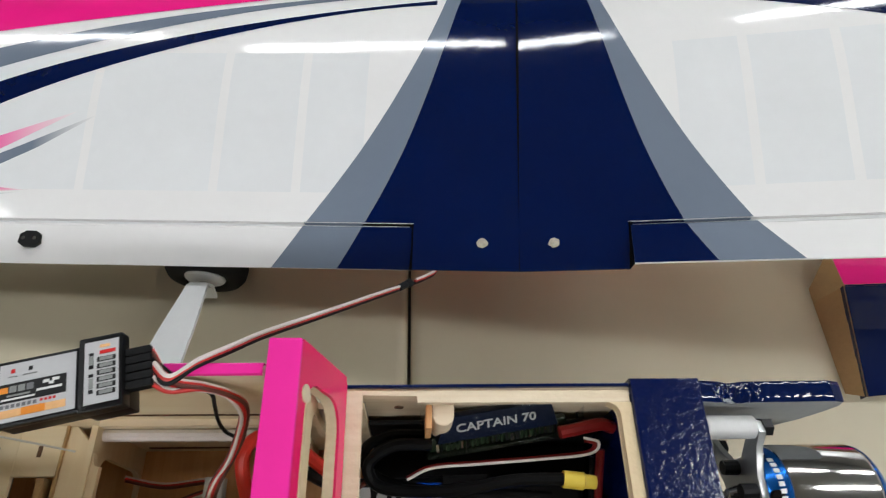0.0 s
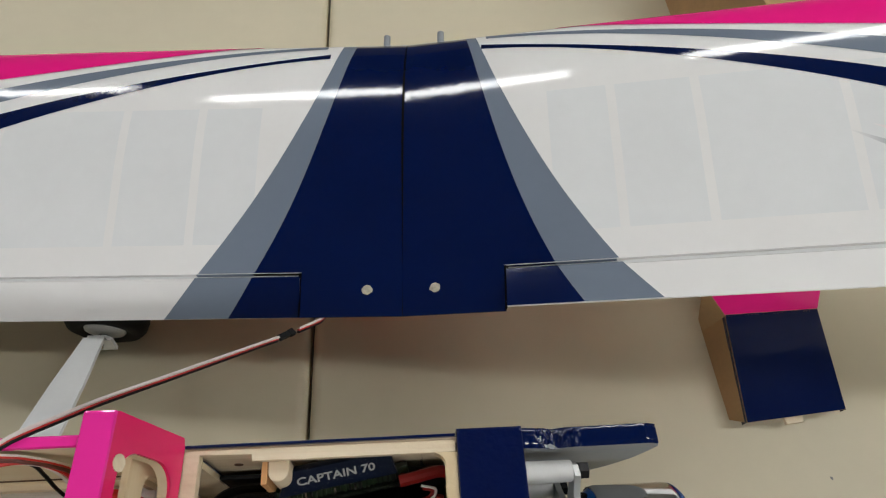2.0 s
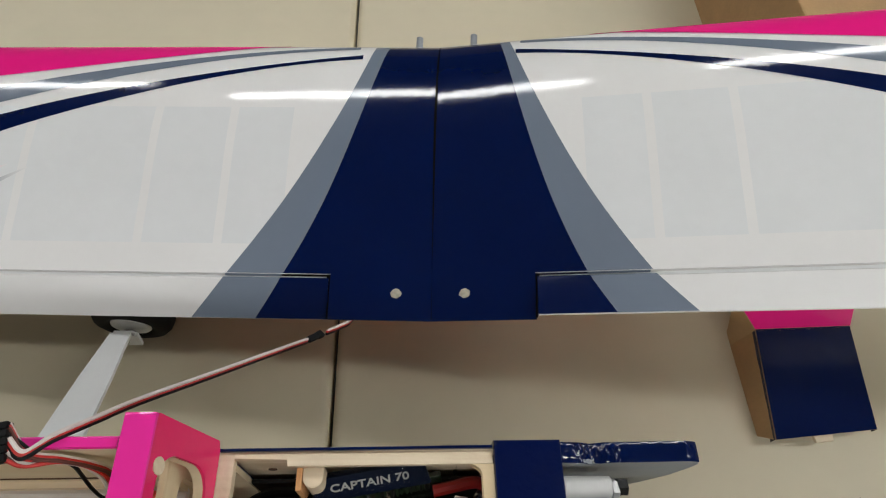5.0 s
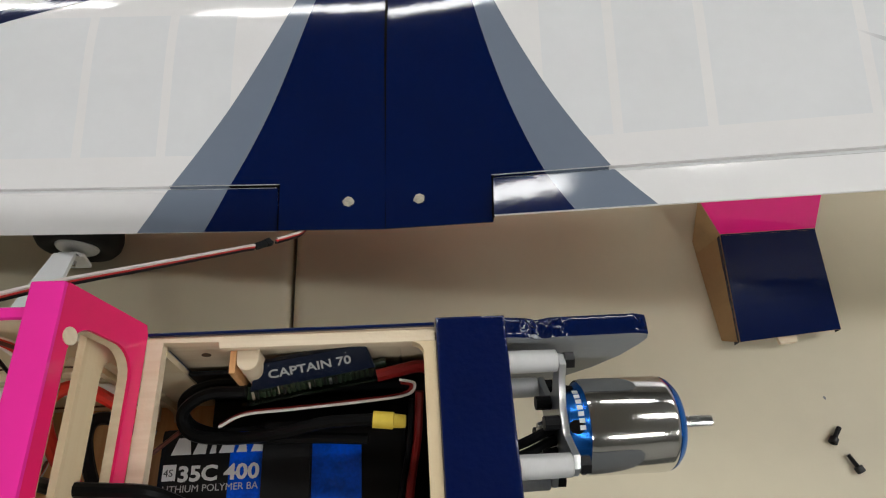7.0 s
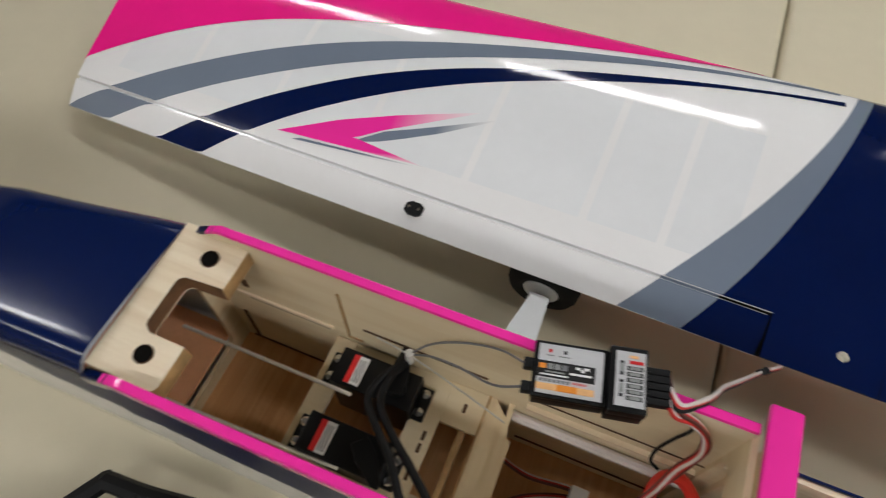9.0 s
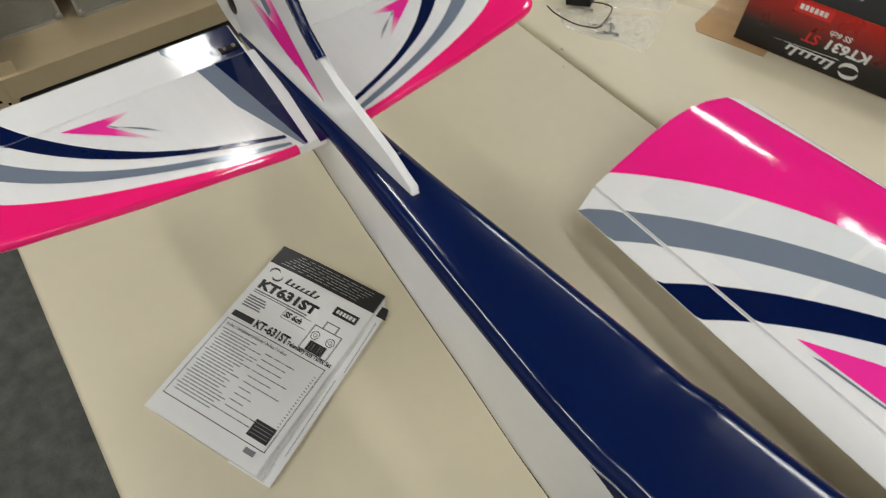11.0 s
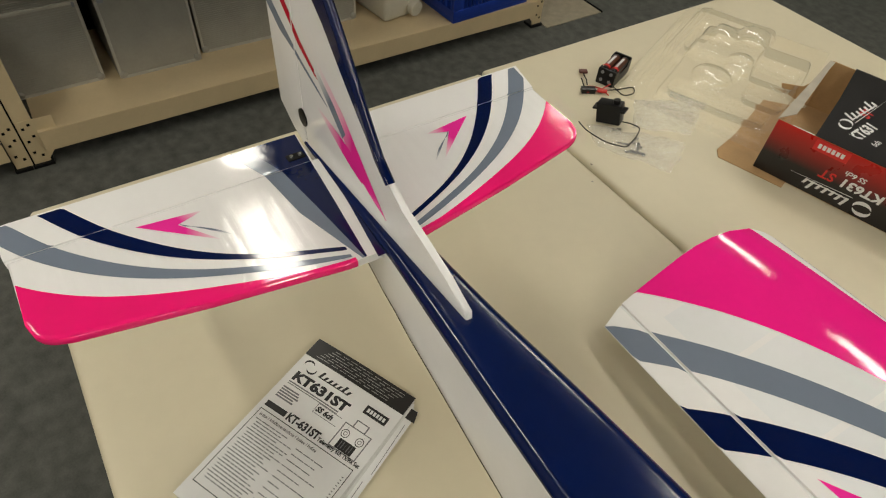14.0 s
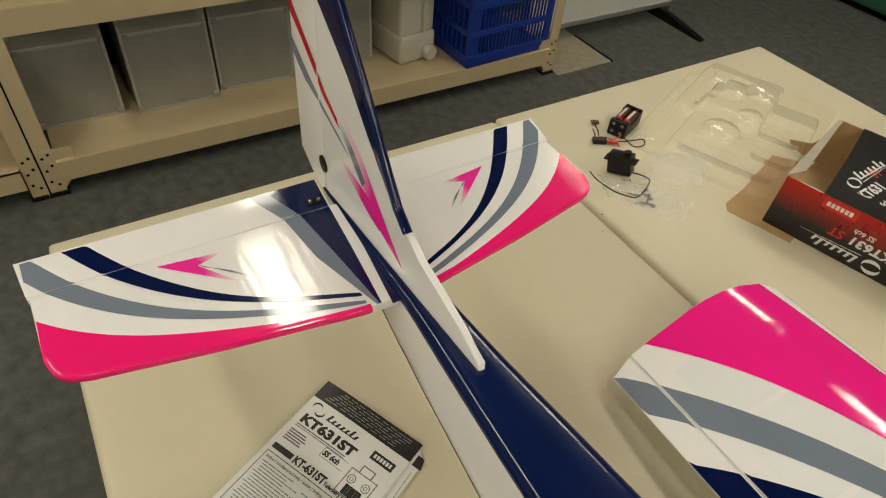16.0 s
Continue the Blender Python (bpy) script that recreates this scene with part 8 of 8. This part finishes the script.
part("navy_film", bm, M_NAVY, HT, smooth=60)
bm = bmesh.new()
sheet(bm, lambda u, v: hat(u, 0.612 + 0.388 * v, 0.0010), 10, 8)
part("pink_film", bm, M_PINK, HT, smooth=60)
bm = bmesh.new()
sheet(bm, lambda u, v: hat(u, 0.60, 0.0012) + Vector((0, 0.0018 * (v - 0.5), 0.0003 * math.sin(u * 31) * math.sin(u * 9))), 40, 3)
part("film_overlap", bm, M_WRINKLE, HT, "wrinkled silver edge of the film overlap")
for u, mt in ((0, M_NAVY), (1, M_NAVY)):
    bm = bmesh.new()
    def sidef(a, b, u=u):
        t = hat(u, 0.6 * a)
        return Vector((t.x + (-0.0007 if u == 0 else 0.0007), t.y, t.z - b * 0.008))
    sheet(bm, sidef, 8, 2)
    part("navy_side_film", bm, mt, HT)
bm = bmesh.new()
prism(bm, [(0.397, -0.3100), (0.415, -0.3085), (0.4135, -0.3165), (0.3985, -0.3180)], "z", 0.751, 0.7545, 0.0005)
part("tongue", bm, M_BALSA, HT, "balsa locating tongue")

# ---- two loose cap screws ----
def cap_screw(x, y, ang, label):
    e = thing("cap_screw", (x, y, TZ), label, "screw", "loose screws")
    d = Vector((math.cos(ang), math.sin(ang), 0))
    p = Vector((x, y, TZ + 0.0034))
    bm = bmesh.new()
    lathe(bm, [(0, 0.0028), (0.0003, 0.0034), (0.0045, 0.0034), (0.0048, 0.0030)], p, -d, 16)
    hd = part("head", bm, M_BLACK, e)
    bm = bmesh.new()
    lathe(bm, [(0.0004 * k, 0.0018 if k % 2 else 0.0015) for k in range(26)], p, d, 12)
    part("thread", bm, M_BLACK, e)
    bm = bmesh.new()
    cyl(bm, p - d * 0.0046, p - d * 0.00495, 0.0018, 6)
    part("socket", bm, M_DARKGAP, hd)
cap_screw(0.425, -0.392, radians(50), "small black cap screw lying on the table")
cap_screw(0.4355, -0.414, radians(115), "small black cap screw lying beside its twin")

# ---- transmitter ----
TX = thing("transmitter", (-0.36, -0.60, TZ), "black radio transmitter with red trim and carry handle", "transmitter")
bm = bmesh.new()
prism(bm, [(-0.440, -0.535), (-0.285, -0.525), (-0.268, -0.545), (-0.262, -0.64), (-0.285, -0.69), (-0.43, -0.70), (-0.462, -0.65), (-0.466, -0.56)], "z", TZ + 0.004, TZ + 0.046, 0.006)
tb = part("case", bm, M_BLACK_MATT, TX)
bm = bmesh.new()
prism(bm, [(-0.4490, -0.5385), (-0.4115, -0.5295), (-0.4060, -0.5560), (-0.4500, -0.5700)], "z", TZ + 0.046, TZ + 0.0480, 0.0006)
rp = part("switch_panel", bm, mat("red_panel", (0.16, 0.018, 0.012, 1), 0.35), TX, "dark red edged switch panel")
bm = bmesh.new()
prism(bm, [(-0.4465, -0.5410), (-0.4135, -0.5325), (-0.4085, -0.5540), (-0.4475, -0.5665)], "z", TZ + 0.048, TZ + 0.0488, 0.0004)
part("panel_inlay", bm, M_BLACK, rp)
for x, y, w, d in ((-0.4405, -0.5445, 3.0, 1.6), (-0.4255, -0.5370, 3.2, 1.7), (-0.4385, -0.5490, 3.4, 1.5), (-0.4290, -0.5435, 2.0, 1.4), (-0.4255, -0.5450, 1.4, 1.2), (-0.4180, -0.5425, 3.0, 2.2), (-0.4105, -0.5370, 2.6, 1.5), (-0.4125, -0.5415, 2.4, 1.2), (-0.4330, -0.5520, 1.8, 1.1)):
    bm = bmesh.new()
    c, q = math.cos(0.25), math.sin(0.25)
    ring = [(x + 0.001 * (w * math.cos(a) * c - d * math.sin(a) * q), y + 0.001 * (w * math.cos(a) * q + d * math.sin(a) * c)) for a in [math.pi * k / 5 for k in range(10)]]
    prism(bm, ring, "z", TZ + 0.0487, TZ + 0.0510, 0.0004)
    part("switch_cap", bm, M_DULL_PRINT, rp, "small pale grey switch cap")
bm = bmesh.new()
tube(bm, [(-0.400 + 0.026 * math.cos(a), -0.583 + 0.026 * math.sin(a), TZ + 0.0465) for a in [math.pi * (0.25 + k / 16) for k in range(14)]], 0.0016, 6)
part("gimbal_ring", bm, M_REDTHICK, TX, "bright red arc round the gimbal")
for name, sec, pts in (("handle", 0.0072, [(-0.437, -0.545, 0.772), (-0.423, -0.523, 0.778), (-0.4035, -0.4935, 0.783), (-0.3995, -0.4910, 0.784), (-0.368, -0.4885, 0.784), (-0.324, -0.4820, 0.783), (-0.3175, -0.4850, 0.782), (-0.308, -0.513, 0.778), (-0.299, -0.540, 0.772)]), ("handle_brace", 0.0078, [(-0.3720, -0.4890, 0.7845), (-0.3715, -0.506, 0.781), (-0.3730, -0.538, 0.774)])):
    bm = bmesh.new()
    tube(bm, pts, sec, 8, 4)
    part(name, bm, M_BLACK_MATT, TX, "chunky black plastic carry handle")
bm = bmesh.new()
tube(bm, [(-0.423, -0.531, 0.780), (-0.400, -0.520, 0.782), (-0.376, -0.517, 0.782), (-0.345, -0.512, 0.782), (-0.312, -0.512, 0.779)], 0.0048, 8, 4)
part("handle_rail", bm, M_BLACK_MATT, TX, "lower bar of the carry handle")
for x in (-0.400, -0.320):
    bm = bmesh.new()
    lathe(bm, [(0, 0.018), (0.004, 0.0175), (0.006, 0.014), (0.006, 0.006), (0.010, 0.0035), (0.026, 0.003), (0.028, 0.004)], (x, -0.590, TZ + 0.046), (0, 0, 1), 28)
    part("stick", bm, M_ALU, TX, "silver control stick gimbal")
bm = bmesh.new()
lathe(bm, [(0, 0.0075), (0.006, 0.0075), (0.007, 0.0062), (0.014, 0.0060), (0.016, 0.0040)], (-0.3935, -0.5320, TZ + 0.036), (0.1, 0.2, 1), 20)
part("knob", bm, M_ROD, TX, "silver dial knob")

# ---- plain carton under the far wing half ----
CB = thing("carton", (0.78, 0.05, TZ), "plain brown cardboard carton under the wing", "box")
bm = bmesh.new()
box(bm, 0.432, 0.93, -0.05, 0.42, TZ, 0.885, 0.002)
part("body", bm, M_CARD, CB)
bm = bmesh.new()
box(bm, 0.432, 0.93, 0.176, 0.184, 0.885, 0.8854)
part("tape", bm, M_FLOORTAN, CB)

# ---- what stands on the rack ----
def alu_case(x, y0, y1, z0, z1, yaw, ribbed, label):
    w, h = y1 - y0, z1 - z0
    e = thing("aluminium_case", (x - 0.1, (y0 + y1) / 2, z0), label, "case", "aluminium cases")
    m = Matrix.Translation((x, y0, z0)) @ Matrix.Rotation(radians(yaw), 4, "Z") @ Matrix.Rotation(radians(-2.5), 4, "Y")
    bm = bmesh.new()
    box(bm, -0.30, 0.0, 0.0, w, 0.0, h - 0.055, 0.003, m)
    b = part("body", bm, M_ALUBOX, e, "dull ribbed aluminium panel" if ribbed else "plain dull aluminium panel")
    if ribbed:
        for k in range(34):
            bm = bmesh.new()
            z = 0.012 + (h - 0.08) * k / 33
            box(bm, 0.0, 0.0016, 0.012, w - 0.012, z - 0.0014, z + 0.0014, 0, m)
            part("rib", bm, M_ALUBOX, b)
    bm = bmesh.new()
    box(bm, -0.30, 0.0, 0.0, w, h - 0.051, h, 0.003, m)
    lid = part("lid", bm, M_ALUBOX, e)
    for k in range(6):
        bm = bmesh.new()
        z = h - 0.044 + 0.0065 * k
        box(bm, 0.0, 0.0015, 0.012, w - 0.012, z - 0.0014, z + 0.0014, 0, m)
        part("rib", bm, M_ALUBOX, lid)
    bm = bmesh.new()
    box(bm, -0.005, 0.006, -0.001, w + 0.001, h - 0.058, h - 0.048, 0.002, m)
    part("rim", bm, M_CASE_EDGE, e)
    for ya, yb, za, zb in ((-0.001, 0.008, 0.004, h - 0.06), (w - 0.008, w + 0.001, 0.004, h - 0.06), (0.006, w - 0.006, -0.0005, 0.009), (-0.001, 0.008, h - 0.046, h - 0.002), (w - 0.008, w + 0.001, h - 0.046, h - 0.002), (0.006, w - 0.006, h - 0.008, h + 0.001)):
        bm = bmesh.new()
        box(bm, -0.004, 0.003, ya, yb, za, zb, 0.0015, m)
        part("edge_strip", bm, M_CASE_EDGE, e)
    for yy in (0.012, w - 0.012):
        for zz in (0.014, h - 0.016):
            bm = bmesh.new()
            lathe(bm, [(0, 0.012), (0.003, 0.0115), (0.006, 0.007)], m @ Vector((0.0005, yy, zz)), m.to_3x3() @ Vector((1, 0, 0)), 16)
            part("corner_cap", bm, M_ALUBOX, e)
        bm = bmesh.new()
        box(bm, 0.001, 0.009, yy - 0.004, yy + 0.014 if yy < w / 2 else yy + 0.004, h - 0.066, h - 0.050, 0.002, m)
        part("catch", bm, M_GREYPAINT, e)
    return e


SH = 0.1255
alu_case(-2.503, -0.762, -0.506, SH, 0.436, 1.0, True, "dull aluminium equipment case with ribbed front")
alu_case(-2.483, -0.464, -0.200, SH, 0.444, 0.0, False, "dull aluminium equipment case with plain front")
alu_case(-2.518, -0.184, 0.088, SH, 0.436, -1.0, True, "ribbed aluminium equipment case on the lower shelf")
alu_case(-2.508, 0.130, 0.402, SH, 0.442, 0.0, True, "ribbed aluminium case beside the water container")
# near-black slab put in for the shade behind the cases
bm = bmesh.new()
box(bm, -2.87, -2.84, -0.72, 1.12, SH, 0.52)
solo("rack_back_shade", bm, M_DARKGAP, "near-black slab standing in for the shade at the back of the rack", "backing", kind="structure")

JC = thing("water_container", (-2.50, 0.55, SH), "milky white plastic water container with tap and handle", "container")
jm = Matrix.Translation((-2.433, 0.566, SH)) @ Matrix.Rotation(radians(8), 4, "Z")
bm = bmesh.new()
box(bm, -0.22, 0.0, -0.085, 0.085, 0.0, 0.115, 0.022, jm, 4)
box(bm, -0.215, -0.008, -0.080, 0.080, 0.105, 0.30, 0.024, jm, 4)
jb = part("body", bm, M_JERRY, JC, "milky translucent body")
bm = bmesh.new()
box(bm, -0.012, 0.012, 0.012, 0.030, 0.12, 0.235, 0.007, jm, 3)
part("grip", bm, M_JERRY, JC)
bm = bmesh.new()
lathe(bm, [(0, 0.019), (0.012, 0.030), (0.032, 0.030), (0.036, 0.027)], jm @ Vector((-0.004, 0.040, 0.040)), jm.to_3x3() @ Vector((1, 0.1, -0.1)), 24)
part("tap_cap", bm, M_JERRY, JC, "round screw cap")

CR = thing("plastic_crate", (-2.47, 0.92, SH), "blue slatted plastic crate with a handwritten label", "crate")
cm = Matrix.Translation((-2.305, 0.715, SH)) @ Matrix.Rotation(radians(3), 4, "Z")
CW, CD, CHH = 0.415, 0.33, 0.36
for nm, b in (("base", (-CD, 0, 0.0, CW, 0.0, 0.02)), ("back_wall", (-CD, -CD + 0.006, 0, CW, 0.02, CHH))):
    bm = bmesh.new()
    box(bm, *b, 0.003, cm)
    part(nm, bm, M_BLUE_CRATE, CR)
for z0, z1 in ((0.018, 0.05), (0.125, 0.15), (0.232, 0.262), (CHH - 0.03, CHH)):
    bm = bmesh.new()
    box(bm, -0.010, 0.002, 0.0, CW, z0, z1, 0.003, cm)
    part("rail", bm, M_BLUE_CRATE, CR)
    bm = bmesh.new()
    box(bm, -CD, 0.0, -0.002, 0.010, z0, z1, 0.003, cm)
    part("rail", bm, M_BLUE_CRATE, CR)
for k in range(24):
    y = 0.012 + (CW - 0.024) * k / 23
    w = 0.028 if k in (0, 1, 23) else 0.0042
    bm = bmesh.new()
    box(bm, -0.009, -0.001, y - w / 2, y + w / 2, 0.02, CHH - 0.01, 0, cm)
    part("slat", bm, M_BLUE_CRATE, CR)
for k in range(10):
    x = -0.02 - (CD - 0.03) * k / 9
    bm = bmesh.new()
    box(bm, x - 0.004, x + 0.004, 0.001, 0.008, 0.02, CHH - 0.01, 0, cm)
    part("slat", bm, M_BLUE_CRATE, CR)
bm = bmesh.new()
box(bm, 0.002, 0.004, 0.215, 0.305, 0.245, 0.300, 0.0, cm)
lb = part("paper_label", bm, M_JERRY, CR, "cream handwritten label")
text_mesh("number_lettering", "34281", 0.030, M_INKGREY, lb, cm @ plane_m((0.0045, 0.226, 0.262), (0, 1, 0), (0, 0, 1)), sx=0.95)

GB = thing("green_box", (-2.49, -0.35, 0.5915), "dark green plastic box on the upper shelf", "box")
bm = bmesh.new()
box(bm, -2.78, -2.368, -0.66, -0.22, 0.5915, 0.78, 0.012, None, 3)
part("body", bm, M_GREEN, GB)
bm = bmesh.new()
box(bm, -2.785, -2.363, -0.665, -0.215, 0.76, 0.80, 0.008)
part("rim", bm, M_GREEN, GB)

# ---- standing partition and green machine beyond ----
PT = thing("partition", (-2.57, 1.7, 0), "white standing partition board with an aluminium frame", "partition")
bm = bmesh.new()
box(bm, -2.585, -2.555, 1.205, 2.14, 0.085, 1.75)
part("board", bm, M_PANEL, PT)
for b in ((-2.59, -2.55, 1.19, 2.16, 0.062, 0.087), (-2.59, -2.55, 2.14, 2.165, 0.0, 1.8), (-2.59, -2.55, 1.19, 1.206, 0.0, 1.8)):
    bm = bmesh.new()
    box(bm, *b, 0.003)
    part("frame_rail", bm, M_ALU, PT, "aluminium frame rail")
for y in (2.10,):
    bm = bmesh.new()
    prism(bm, [(-2.78, 0.0), (-2.27, 0.0), (-2.27, 0.012), (-2.50, 0.045), (-2.62, 0.045), (-2.78, 0.012)], "y", y - 0.016, y + 0.016, 0.002)
    part("foot", bm, M_BLACK, PT, "black steel foot")
bm = bmesh.new()
box(bm, -2.9, -1.85, 3.30, 4.1, 0.035, 0.75, 0.02)
GM = solo("green_cabinet", bm, M_GREEN, "green painted low cabinet across the aisle", "cabinet")
bm = bmesh.new()
box(bm, -2.86, -1.89, 3.34, 4.06, 0.0, 0.035)
part("plinth", bm, M_DARKGAP, GM, "dark plinth")

# small scuffs and specks on the table tops
for x, y, L, w, a, m_ in ((-0.93, 0.005, 0.004, 0.0022, 0.3, M_INK), (-0.9, -0.02, 0.003, 0.0016, 1.2, M_INKGREY), (-0.30, 0.075, 0.004, 0.002, 0.5, M_INKGREY), (0.43, -0.36, 0.003, 0.0018, 2.0, M_INKGREY)):
    bm = bmesh.new()
    d, q = Vector((math.cos(a), math.sin(a), 0)), Vector((-math.sin(a), math.cos(a), 0))
    pts = [Vector((x, y, TZ + 0.0001)) + d * L * 0.5 * math.cos(t) * (1 + 0.2 * math.sin(3 * t)) + q * w * 0.5 * math.sin(t) for t in [2 * math.pi * k / 9 for k in range(9)]]
    loft(bm, [pts, [p * 1.0 + Vector((0, 0, 0.0003)) for p in pts]])
    solo("dirt_speck", bm, m_, "tiny dark speck of dirt on the table", "dirt", "specks on the tables")
